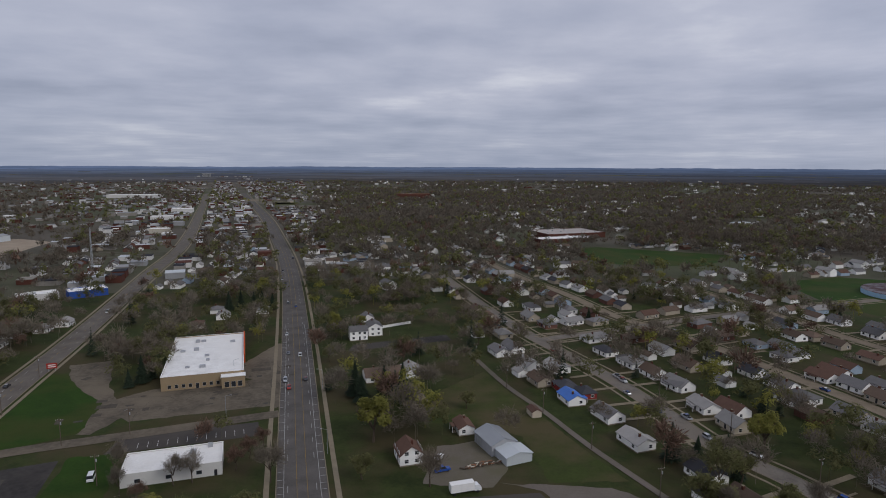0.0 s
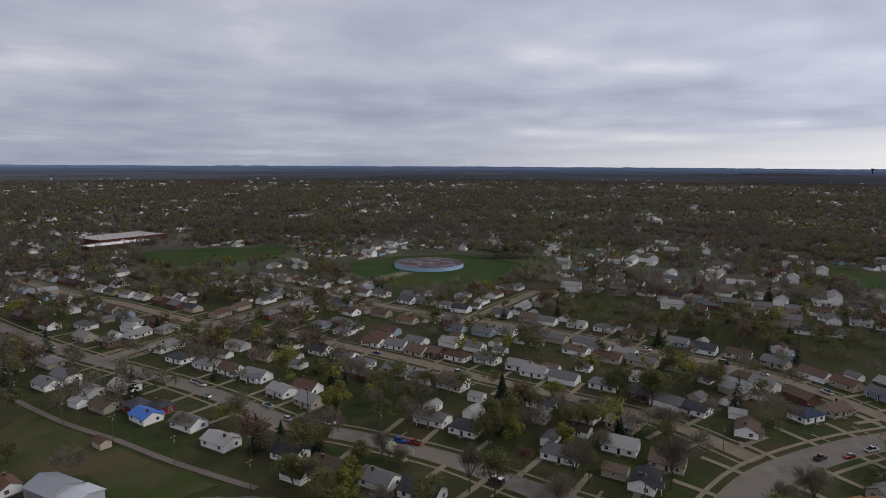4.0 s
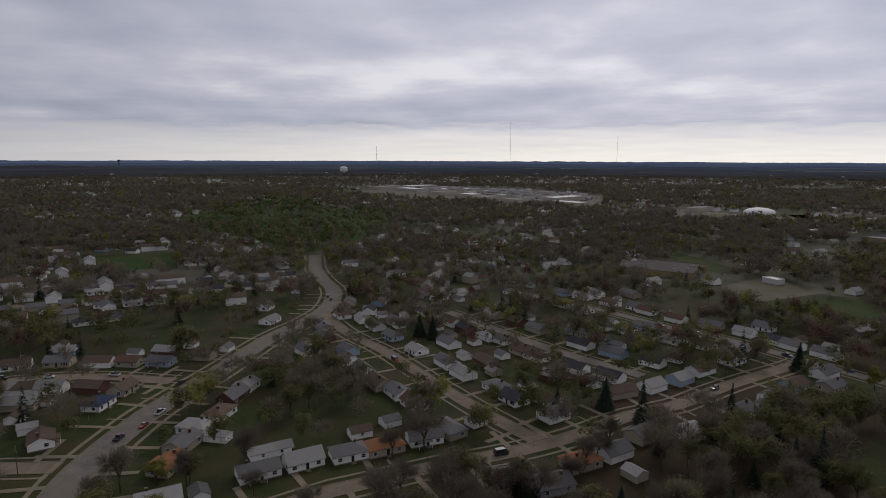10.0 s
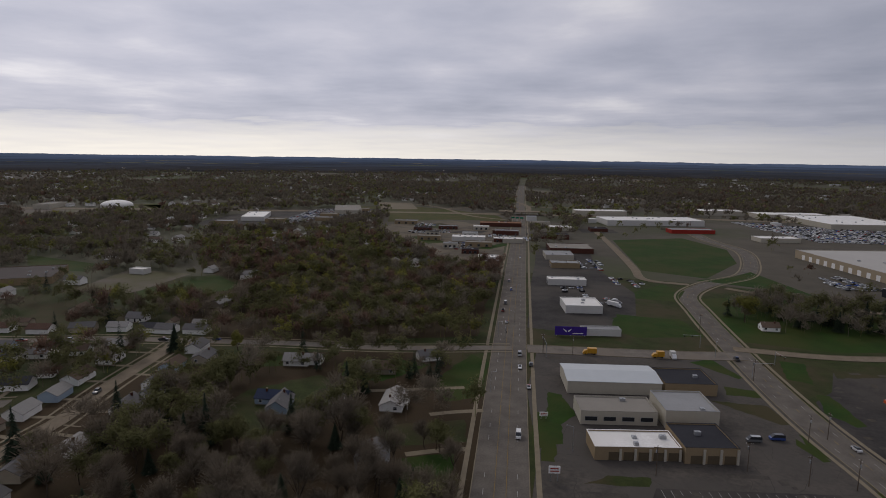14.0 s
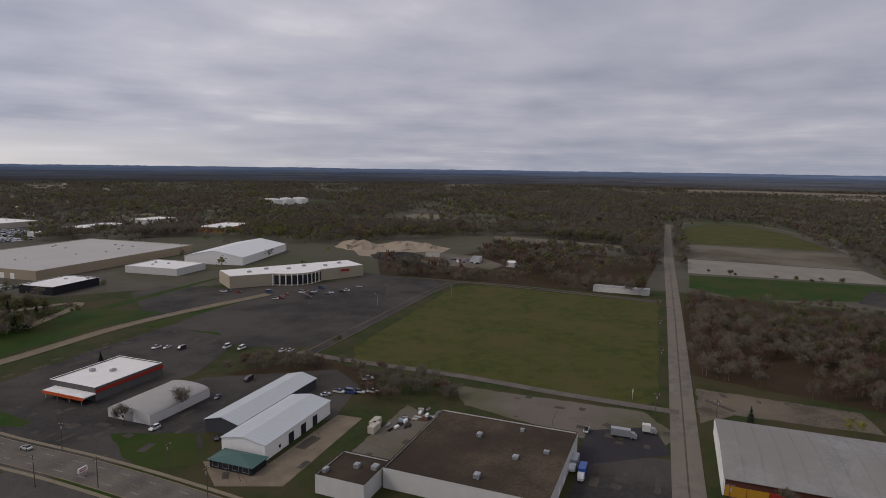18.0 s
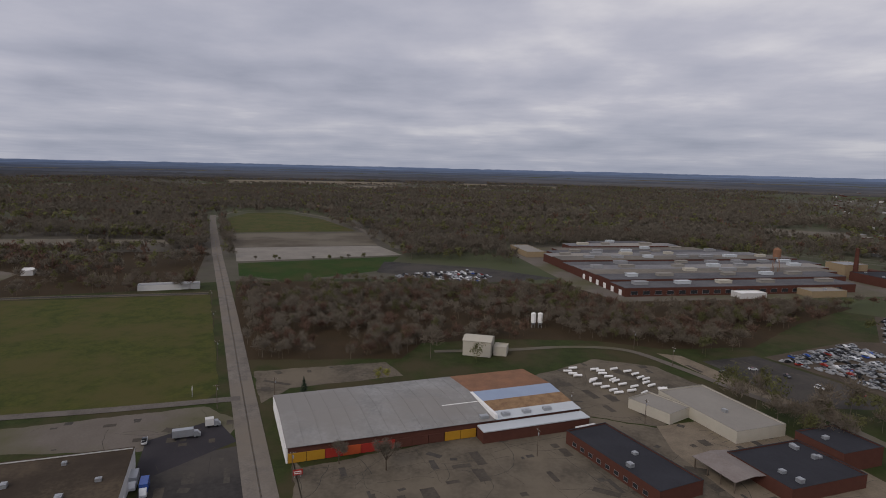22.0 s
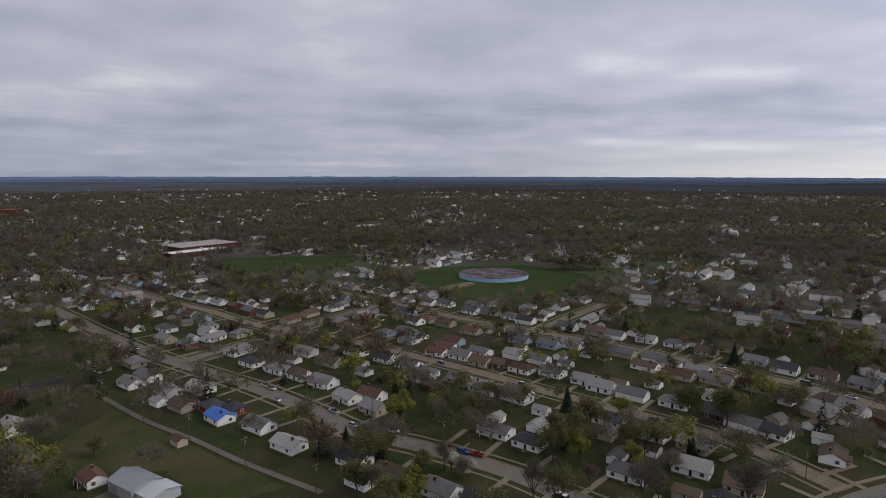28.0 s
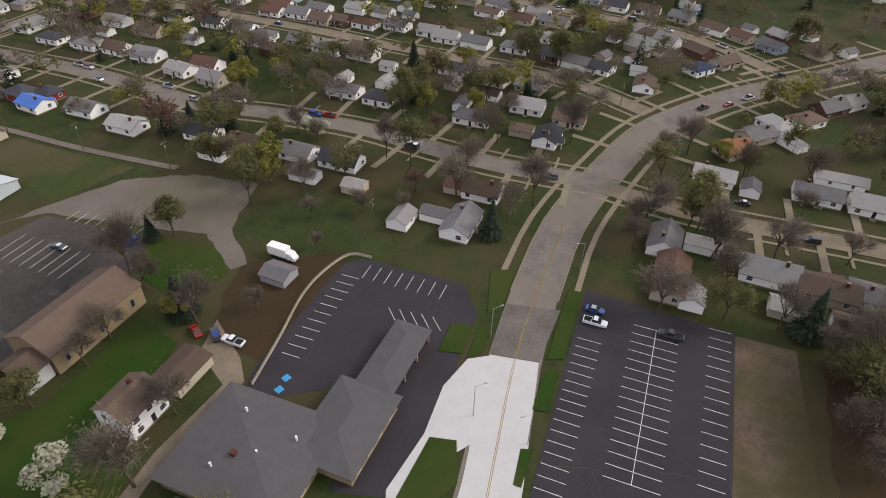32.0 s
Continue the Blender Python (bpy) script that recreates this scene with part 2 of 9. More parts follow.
ROOFS = {
    "grey": mat("grey_shingle", (0.1485, 0.1426, 0.1402), (0.1080, 0.1033, 0.1020), scale=0.5, fine=4.0, by_object=0.25),
    "lgrey": mat("light_grey_shingle", (0.2832, 0.2715, 0.2556), (0.2218, 0.2117, 0.1973), scale=0.5, fine=4.0, by_object=0.22),
    "dark": mat("charcoal_shingle", (0.0575, 0.0575, 0.0633), (0.0414, 0.0414, 0.0460), scale=0.5, fine=4.0, by_object=0.3),
    "brown": mat("brown_shingle", (0.1242, 0.0894, 0.0668), (0.0902, 0.0647, 0.0483), scale=0.5, fine=4.0, by_object=0.25),
    "redbrown": mat("red_brown_shingle", (0.118, 0.070, 0.052), (0.082, 0.049, 0.037), scale=0.5, fine=4.0, by_object=0.25),
    "orange": mat("rust_orange_shingle", (0.27, 0.125, 0.062), (0.21, 0.095, 0.05), scale=0.5, fine=4.0),
    "red": mat("dull_red_shingle", (0.20, 0.07, 0.055), (0.15, 0.055, 0.042), scale=0.5, fine=4.0),
    "navy": mat("navy_shingle", (0.04, 0.05, 0.085), (0.03, 0.037, 0.063), scale=0.5, fine=4.0),
    "blue": mat("blue_tarpaulin", (0.05, 0.16, 0.50), (0.04, 0.12, 0.38), scale=0.5, fine=4.0, rough=0.5),
}
WALLS = {
    "white": mat("white_siding", (0.8580, 0.8415, 0.8030), (0.7480, 0.7315, 0.6930), scale=0.4, fine=3.0, by_object=0.10),
    "tan": mat("tan_siding", (0.42, 0.365, 0.28), (0.34, 0.295, 0.23), scale=0.4, fine=3.0, by_object=0.2),
    "blue": mat("pale_blue_siding", (0.34, 0.42, 0.50), (0.28, 0.35, 0.42), scale=0.4, fine=3.0, by_object=0.15),
    "grey": mat("grey_siding", (0.32, 0.32, 0.32), (0.26, 0.26, 0.26), scale=0.4, fine=3.0, by_object=0.2),
    "red": mat("barn_red_siding", (0.24, 0.04, 0.035), (0.18, 0.032, 0.03), scale=0.4, fine=3.0),
    "brick": mat("house_brick", (0.1500, 0.0750, 0.0562), (0.1125, 0.0577, 0.0450), scale=0.4, fine=4.0, by_object=0.2),
}
ROOF_WORDS = {"grey": "grey", "lgrey": "light grey", "dark": "charcoal", "brown": "brown", "redbrown": "red-brown", "orange": "rust-orange", "red": "dull red", "navy": "navy blue", "blue": "blue tarpaulin-covered"}
WALL_WORDS = {"white": "white siding", "tan": "tan siding", "blue": "pale blue siding", "grey": "grey siding", "red": "barn red siding", "brick": "brick"}


def glassy(name, col, rough=0.08):
    m = bpy.data.materials.new(name)
    m.use_nodes = True
    n = Nodes(m.node_tree)
    s = n.add("ShaderNodeBsdfPrincipled", None, Base_Color=(*col, 1), Roughness=rough)
    s.inputs["IOR"].default_value = 1.5
    n.add("ShaderNodeOutputMaterial", None, Surface=s.outputs[0])
    return m


GLASS = glassy("dark_window_glass", (0.025, 0.028, 0.032))


def car_paint():
    m = bpy.data.materials.new("car_paint")
    m.use_nodes = True
    n = Nodes(m.node_tree)
    r = n.add("ShaderNodeObjectInfo").outputs["Random"]
    ramp = n.add("ShaderNodeValToRGB", None, Fac=r)
    ramp.color_ramp.interpolation = "CONSTANT"
    cols = [(0.62, 0.62, 0.61), (0.03, 0.03, 0.033), (0.35, 0.36, 0.37), (0.13, 0.135, 0.14), (0.25, 0.022, 0.02), (0.03, 0.06, 0.20), (0.5, 0.5, 0.5), (0.05, 0.052, 0.055)]
    e = ramp.color_ramp.elements
    while len(e) < len(cols):
        e.new(0.5)
    for k, c in enumerate(cols):
        e[k].position, e[k].color = k / len(cols), (*c, 1)
    s = n.add("ShaderNodeBsdfPrincipled", None, Base_Color=ramp.outputs[0], Roughness=0.25, Metallic=0.1)
    s.inputs["Coat Weight"].default_value = 0.5
    n.add("ShaderNodeOutputMaterial", None, Surface=s.outputs[0])
    return m


CAR = car_paint()
CAR_WHITE = mat("white_car_paint", (0.68, 0.68, 0.67), (0.62, 0.62, 0.61), rough=0.25, bump=0)
CAR_BLUE = mat("blue_car_paint", (0.03, 0.08, 0.30), rough=0.25, bump=0)
CAR_RED = mat("red_car_paint", (0.28, 0.03, 0.02), rough=0.25, bump=0)
BUS_YELLOW = mat("truck_yellow_paint", (0.55, 0.28, 0.02), rough=0.35, bump=0)

BARK = mat("bark", (0.0975, 0.0735, 0.0533), (0.06375, 0.049, 0.0364), scale=0.8, fine=4.0)
TWIG = mat("bare_twigs", (0.196, 0.168, 0.129), (0.130, 0.111, 0.086), scale=0.018, fine=0.22, spread=0.9, bump=0, third=(0.146, 0.120, 0.090), by_island=0.10, by_object=0.18, leaf=0.4)
TWIG_RED = mat("reddish_budding_twigs", (0.1755, 0.1114, 0.0787), (0.1300, 0.0844, 0.0630), scale=0.02, fine=0.25, spread=0.9, bump=0, by_island=0.35, leaf=0.4)
BUD = mat("young_olive_leaves", (0.154, 0.150, 0.062), (0.104, 0.103, 0.045), scale=0.02, fine=0.25, spread=0.9, bump=0, by_island=0.14, by_object=0.25, leaf=0.4)
BUD_YELLOW = mat("yellow_green_leaves", (0.215, 0.205, 0.050), (0.155, 0.150, 0.040), scale=0.3, fine=2.0, bump=0, by_island=0.22, by_object=0.15, leaf=0.4)
NEEDLE = mat("dark_needles", (0.0312, 0.0439, 0.0256), (0.0208, 0.0305, 0.0195), scale=0.4, fine=2.0, bump=0, by_island=0.4, by_object=0.2)
BLOSSOM = mat("white_blossom", (0.56, 0.54, 0.42), (0.42, 0.42, 0.29), scale=0.5, fine=3.0, bump=0, by_island=0.25, leaf=0.4)
GREEN_LEAF = mat("fresh_green_leaves", (0.0816, 0.1152, 0.0315), (0.0576, 0.0864, 0.0252), scale=0.3, fine=2.0, bump=0, by_island=0.35, leaf=0.4)


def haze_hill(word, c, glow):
    """Far wooded hills; the haze is painted as a bluer colour and surface glow."""
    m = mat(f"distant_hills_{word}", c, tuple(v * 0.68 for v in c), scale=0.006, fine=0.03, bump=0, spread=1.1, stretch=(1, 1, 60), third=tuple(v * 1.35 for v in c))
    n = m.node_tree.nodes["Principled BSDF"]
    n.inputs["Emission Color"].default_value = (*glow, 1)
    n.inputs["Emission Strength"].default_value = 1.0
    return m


# nearest to farthest: hazed base colour, then the emission that imitates lit air
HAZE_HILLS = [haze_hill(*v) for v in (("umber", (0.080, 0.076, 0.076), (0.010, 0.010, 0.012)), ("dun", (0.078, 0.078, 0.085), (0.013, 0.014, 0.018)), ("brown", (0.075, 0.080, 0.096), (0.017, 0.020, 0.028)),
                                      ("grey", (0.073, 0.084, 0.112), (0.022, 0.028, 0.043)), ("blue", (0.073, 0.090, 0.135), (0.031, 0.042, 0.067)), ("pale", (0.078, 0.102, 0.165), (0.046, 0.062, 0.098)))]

# ---- shapes ----


class Shape:
    """Collects faces of one mesh; each face keeps a material slot."""

    def __init__(self):
        self.v, self.f, self.s = [], [], []

    def face(self, pts, slot=0):
        k = len(self.v)
        self.v += [tuple(p) for p in pts]
        self.f.append(tuple(range(k, k + len(pts))))
        self.s.append(slot)
        return self

    def box(self, x0, y0, z0, x1, y1, z1, slot=0, m=None):
        p = [Vector((x, y, z)) for z in (z0, z1) for x, y in ((x0, y0), (x1, y0), (x1, y1), (x0, y1))]
        p = [m @ q for q in p] if m else p
        k = len(self.v)
        self.v += [tuple(q) for q in p]
        for f in ((0, 3, 2, 1), (4, 5, 6, 7), (0, 1, 5, 4), (1, 2, 6, 5), (2, 3, 7, 6), (3, 0, 4, 7)):
            self.f.append(tuple(k + i for i in f))
            self.s.append(slot)
        return self

    def tube(self, a, b, ra, rb, sides=6, slot=0, caps=True):
        a, b = Vector(a), Vector(b)
        q = (b - a).to_track_quat("Z", "Y")
        k = len(self.v)
        for c, r in ((a, ra), (b, rb)):
            for i in range(sides):
                g = 2 * math.pi * i / sides
                self.v.append(tuple(c + q @ Vector((r * math.cos(g), r * math.sin(g), 0))))
        for i in range(sides):
            j = (i + 1) % sides
            self.f.append((k + i, k + j, k + sides + j, k + sides + i))
            self.s.append(slot)
        if caps:
            self.f += [tuple(k + i for i in reversed(range(sides))), tuple(k + sides + i for i in range(sides))]
            self.s += [slot, slot]
        return self

    def prism(self, outline, z0, z1, slot=0, top=None):
        """An upright block over an outline in x, y (anticlockwise)."""
        k, n = len(self.v), len(outline)
        self.v += [(x, y, z0) for x, y in outline] + [(x, y, z1) for x, y in outline]
        for i in range(n):
            j = (i + 1) % n
            self.f.append((k + i, k + j, k + n + j, k + n + i))
            self.s.append(slot)
        self.f += [tuple(k + i for i in reversed(range(n))), tuple(k + n + i for i in range(n))]
        self.s += [slot, slot if top is None else top]
        return self

    def mesh(self, name, *mats):
        me = bpy.data.meshes.new(name)
        me.from_pydata(self.v, [], self.f)
        for m in mats:
            me.materials.append(m)
        if len(mats) > 1:
            me.polygons.foreach_set("material_index", self.s)
        me.update()
        return me


def part(name, shape, material, parent, label=""):
    """One mesh object under a thing or under a part. material: one, or a tuple of slots."""
    mats = material if isinstance(material, tuple) else (material,)
    ob = new(name, shape.mesh(name, *mats) if isinstance(shape, Shape) else shape)
    ob.parent = parent
    return tagged(ob, label)


def thing(name, x, y, turn=0.0, z=0.0, label="", category="", group="", kind=""):
    ob = new(name)
    ob.empty_display_size = 0.5
    ob.matrix_world = pose(x, y, z, 0, 0, turn)
    return tagged(ob, label, category, group, kind)


def setting(name, shape, material, label="", category="", parent=None):
    """A piece of the setting: ground, road, pavement."""
    mats = material if isinstance(material, tuple) else (material,)
    ob = new(name, shape.mesh(name, *mats))
    ob.parent = parent
    return ob if parent else tagged(ob, label, category, "", "structure")


def far_z(r):
    """The ground's height: level near by, then a shallow rise that stands in for the farther country."""
    if r < 2200:
        return 0.0
    true = 2200 + (r - 2200) * (1 + (r - 2200) / 900.0)
    return EYE - r * (EYE / true + true / 12.7e6)


# ---- a plan of what is built over, in cells of 2 m ----
CELL, HALF = 3.0, 3600.0
DIM = int(2 * HALF / CELL)
taken = np.zeros((DIM, DIM), bool)
XS = (np.arange(DIM) + 0.5) * CELL - HALF


def inside(poly, x, y):
    """Which of the points x, y (arrays) lie in the outline."""
    hit = np.zeros(np.shape(x), bool)
    for (ax, ay), (bx, by) in zip(poly, poly[1:] + poly[:1]):
        if ay != by:
            hit ^= ((ay > y) != (by > y)) & (x < (bx - ax) * (y - ay) / (by - ay) + ax)
    return hit


street_side = np.zeros((DIM, DIM), bool)


def take(poly, plan=taken):
    px, py = [p[0] for p in poly], [p[1] for p in poly]
    i0, i1 = [int(np.clip((v + HALF) / CELL, 0, DIM)) for v in (min(px) - 3, max(px) + 3)]
    j0, j1 = [int(np.clip((v + HALF) / CELL, 0, DIM)) for v in (min(py) - 3, max(py) + 3)]
    if i1 > i0 and j1 > j0:
        gx, gy = np.meshgrid(XS[i0:i1], XS[j0:j1], indexing="ij")
        plan[i0:i1, j0:j1] |= inside(poly, gx, gy)


def is_free(x, y):
    if abs(x) >= HALF - 2 or abs(y) >= HALF - 2:
        return True
    return not taken[int((x + HALF) / CELL), int((y + HALF) / CELL)]


def clear_of_street(x, y):
    return not street_side[int((x + HALF) / CELL), int((y + HALF) / CELL)]


def rect(x, y, turn, w, d):
    c, s = math.cos(radians(turn)), math.sin(radians(turn))
    return [(x + c * a - s * b, y + s * a + c * b) for a, b in ((-w / 2, -d / 2), (w / 2, -d / 2), (w / 2, d / 2), (-w / 2, d / 2))]


def smooth(pts, step=8.0):
    """A curve through the points, as many short pieces."""
    p = [Vector((*q, 0)) for q in pts]
    p = [p[0] * 2 - p[1]] + p + [p[-1] * 2 - p[-2]]
    out = []
    for a, b, c, d in zip(p, p[1:], p[2:], p[3:]):
        n = max(1, min(40, int((c - b).length / step)))
        for i in range(n):
            t = i / n
            out.append(0.5 * (2 * b + (c - a) * t + (2 * a - 5 * b + 4 * c - d) * t * t + (3 * b - a - 3 * c + d) * t ** 3))
    return out + [p[-2]]


def sides(line):
    """The unit way to the left at each point of a line."""
    out = []
    for i in range(len(line)):
        d = line[min(i + 1, len(line) - 1)] - line[max(i - 1, 0)]
        out.append(Vector((-d.y, d.x, 0)).normalized())
    return out


def ribbon(shape, line, left, right, z, slot=0, dash=None, block=0.0):
    """A strip along a line between two offsets to its left (right is the lesser). dash: (on, off) metres. block: its thickness."""
    n = sides(line)
    run = 0.0
    for i in range(len(line) - 1):
        if dash and (run % (dash[0] + dash[1])) > dash[0]:
            run += (line[i + 1] - line[i]).length
            continue
        run += (line[i + 1] - line[i]).length
        a, b = line[i] + n[i] * right, line[i + 1] + n[i + 1] * right
        c, d = line[i + 1] + n[i + 1] * left, line[i] + n[i] * left
        za, zb = z + far_z(line[i].length), z + far_z(line[i + 1].length)
        shape.face([(a.x, a.y, za), (b.x, b.y, zb), (c.x, c.y, zb), (d.x, d.y, za)], slot)
        if block:
            for p, q, e, g in ((b, a, zb, za), (d, c, za, zb)):
                shape.face([(p.x, p.y, e), (q.x, q.y, g), (q.x, q.y, g - block), (p.x, p.y, e - block)], slot)
    return shape


ROADS = {}


def road(name, pts, width, material, label, kerb=True, walk_off=None, walk_w=1.5, z=0.06, walks=(1, -1)):
    """A street: its surface, kerbs as low steps, and sidewalks set back in the grass."""
    line = smooth(pts)
    z = 0.05 + 0.006 * len(ROADS)
    ROADS[name] = line
    ob = setting("road", ribbon(Shape(), line, width / 2, -width / 2, z), material, label, "road")
    n = sides(line)
    for i in range(len(line) - 1):
        w = width / 2 + 5.5
        take([tuple((line[i] + n[i] * w).xy), tuple((line[i + 1] + n[i + 1] * w).xy), tuple((line[i + 1] - n[i + 1] * w).xy), tuple((line[i] - n[i] * w).xy)], street_side)
        w = width / 2 + 1.0
        take([tuple((line[i] + n[i] * w).xy), tuple((line[i + 1] + n[i + 1] * w).xy), tuple((line[i + 1] - n[i + 1] * w).xy), tuple((line[i] - n[i] * w).xy)])
    if kerb:
        k = Shape()
        for s in (1, -1):
            a, b = sorted((s * width / 2, s * (width / 2 + 0.3)))
            ribbon(k, line, b, a, z + 0.129, block=0.2)
        setting("kerb", k, WALK, parent=ob)
    if walk_off:
        for s in walks:
            a, b = sorted((s * (width / 2 + walk_off), s * (width / 2 + walk_off + walk_w)))
            wk = setting("sidewalk", ribbon(Shape(), line, b, a, z + 0.051, block=0.12), WALK, parent=ob)
    return ob


def marks(ob, name, offsets, material, dash=None, width=0.16, z=0.14, span=None):
    """Painted lines along a road, at offsets to its left."""
    line = ROADS[name] if not span else smooth(span)
    s = Shape()
    fine = []
    for a, b in zip(line, line[1:]):
        n = max(1, int((b - a).length / 3.0)) if dash and a.length < 700 else 1
        fine += [a.lerp(b, i / n) for i in range(n)]
    fine.append(line[-1])
    for o in offsets:
        ribbon(s, fine, o + width / 2, o - width / 2, z, dash=dash)
    return setting("lane_marking", s, material, parent=ob)


PATCHY = mat("patchy_lawn", (0.046, 0.058, 0.0150), (0.031, 0.042, 0.0115), scale=0.11, fine=0.9, spread=1.1, third=(0.070, 0.058, 0.028))
SOFT = (PATCHY, GRASS, LAWN, MEADOW, LITTER, DIRT, GRAVEL, SAND, PATCHED)


def ragged(outline, step=2.5, reach=1.1):
    """The same outline with an uneven, worn edge."""
    out = []
    for (ax, ay), (bx, by) in zip(outline, outline[1:] + outline[:1]):
        d = math.hypot(bx - ax, by - ay)
        n = max(1, min(30, int(d / step)))
        for i in range(n):
            x, y = ax + (bx - ax) * i / n, ay + (by - ay) * i / n
            k = reach * (noise.noise(Vector((x * 0.13, y * 0.13, 3.0))) + 0.6 * noise.noise(Vector((x * 0.45, y * 0.45, 9.0)))) if i else 0.0
            out.append((x - (by - ay) / d * k, y + (bx - ax) / d * k))
    return out


def open_view(pts, tall=6.5, least=330.0):
    """Low growth only on the side towards the middle of the plan, as open ground has before it."""
    r = min(math.hypot(*q) for q in pts)
    if r > least:
        m = min(tall * r / 100.0, 75.0)
        for k in range(1, int(m / 14) + 2):
            f = 1 - min(m, 14 * k) / r
            take([(x * f, y * f) for x, y in pts])


def lot(name, outline, material, label, z=0.05, category="parking lot", block=True):
    """A paved or grown patch of ground."""
    pts = ragged(outline) if material in SOFT and name != "grass_island" and min(math.hypot(*q) for q in outline) < 420 else outline
    area = sum(a[0] * b[1] - b[0] * a[1] for a, b in zip(pts, pts[1:] + pts[:1]))
    pts = pts if area > 0 else pts[::-1]
    sh = Shape()
    sh.face([(x, y, z + far_z(math.hypot(x, y))) for x, y in pts])
    if block:
        take(pts)
        open_view(pts)
    return setting(name, sh, material, label, category)


def seams(ob, poly, count, material, seed=1, z=0.066, wide=0.22):
    """Wandering cracks and tar seams over a paved patch."""
    rr = random.Random(seed)
    xs, ys = [q[0] for q in poly], [q[1] for q in poly]
    s = Shape()
    for _ in range(count):
        p = Vector((rr.uniform(min(xs), max(xs)), rr.uniform(min(ys), max(ys)), 0))
        g = radians(rr.choice((17, 107)) + rr.gauss(0, 12))
        w = wide * rr.uniform(0.5, 1.4)
        for _ in range(rr.randrange(4, 14)):
            g += rr.gauss(0, 0.22)
            q = p + Vector((math.cos(g), math.sin(g), 0)) * rr.uniform(1.5, 4.0)
            if inside(poly, np.array([p.x, q.x]), np.array([p.y, q.y])).all():
                o = Vector((-math.sin(g), math.cos(g), 0)) * w / 2
                s.face([(v.x, v.y, z) for v in (p - o, q - o, q + o, p + o)])
            p = q
    setting("crack", s, material, parent=ob)


def stalls(ob, a, b, count, length, material=None, z=0.075, both=False, spine=False, skew=0.0):
    """Bay lines between two points, drawn to the left of the way from a to b."""
    a, b = Vector((*a, 0)), Vector((*b, 0))
    d = (b - a).normalized()
    n = Vector((-d.y, d.x, 0))
    n = (n + d * skew).normalized()
    s = Shape()

    def strip(p, q, w=0.13):
        e = (q - p).normalized()
        o = Vector((-e.y, e.x, 0)) * w / 2
        s.face([tuple((p - o).xy) + (z,), tuple((q - o).xy) + (z,), tuple((q + o).xy) + (z,), tuple((p + o).xy) + (z,)])

    for i in range(count + 1):
        p = a.lerp(b, i / count)
        strip(p - n * length if both else p, p + n * length)
    if spine:
        strip(a, b)
    setting("bay_marking", s, material or PAINT_W, parent=ob)


# ---- the ground: one sheet to the horizon ----
rings = [0, 40, 80, 130, 190, 260, 340, 430, 530, 650, 800, 1000, 1250, 1550, 1900, 2200, 2400, 2600, 2850, 3100, 3400, 3700, 4000, 4300, 4600, 4850]
ground = Shape()
SEG = 96
for r in rings[1:]:
    for i in range(SEG):
        g = 2 * math.pi * i / SEG
        ground.v.append((r * math.cos(g), r * math.sin(g), far_z(r)))
ground.v.append((0, 0, 0))
mid = len(ground.v) - 1
for i in range(SEG):
    ground.f.append((mid, i, (i + 1) % SEG))
    ground.s.append(0)
for k in range(len(rings) - 2):
    for i in range(SEG):
        j = (i + 1) % SEG
        ground.f.append((k * SEG + i, (k + 1) * SEG + i, (k + 1) * SEG + j, k * SEG + j))
        # woods and mixed country beyond the near blocks
        ground.s.append(0 if rings[k + 2] <= 530 else 1)
setting("ground", ground, (GRASS, mat("woodland_floor", (0.104, 0.090, 0.070), (0.070, 0.062, 0.048), scale=0.008, fine=0.06, spread=0.9, third=(0.06, 0.068, 0.032))), "dull spring grass, bare earth and woodland floor reaching the horizon", "ground")

# far ridges that close the view, haze painted in bluer and brighter with distance
SEG2 = 1440
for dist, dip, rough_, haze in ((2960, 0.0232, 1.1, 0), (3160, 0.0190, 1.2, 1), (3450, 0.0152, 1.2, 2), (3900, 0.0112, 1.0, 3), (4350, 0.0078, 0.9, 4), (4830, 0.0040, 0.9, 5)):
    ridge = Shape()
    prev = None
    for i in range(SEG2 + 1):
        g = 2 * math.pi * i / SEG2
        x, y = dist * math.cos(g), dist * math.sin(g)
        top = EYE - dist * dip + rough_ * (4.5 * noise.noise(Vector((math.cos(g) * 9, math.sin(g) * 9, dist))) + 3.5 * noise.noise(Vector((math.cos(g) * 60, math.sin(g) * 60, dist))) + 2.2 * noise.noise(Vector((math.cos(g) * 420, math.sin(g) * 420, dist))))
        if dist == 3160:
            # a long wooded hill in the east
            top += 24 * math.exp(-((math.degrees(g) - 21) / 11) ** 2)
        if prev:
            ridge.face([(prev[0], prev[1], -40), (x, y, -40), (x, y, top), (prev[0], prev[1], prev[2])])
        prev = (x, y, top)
    setting("backdrop", ridge, HAZE_HILLS[haze], "wooded hills along the far horizon, painted blue-grey for haze", "hills")

# ---- streets ----
A_PTS = [(655, -2600), (464, -1810), (266, -1035), (172, -665), (141, -540), (79, -294), (47, -170), (3, -2), (-43, 175), (-83, 334), (-128, 505), (-171, 652), (-219, 800), (-314, 1085), (-448, 1451), (-815, 2435), (-1092, 3143), (-1500, 4300)]
ra = road("main_south", A_PTS[:8], 17.6, ASPHALT, "five-lane worn grey asphalt street with turn lane markings", walk_off=2.2, walk_w=1.7)
marks(ra, "main_south", (1.8, -1.8), LANE_Y, width=0.14)
marks(ra, "main_south", (5.2, -5.2), LANE_W, dash=(3, 9))
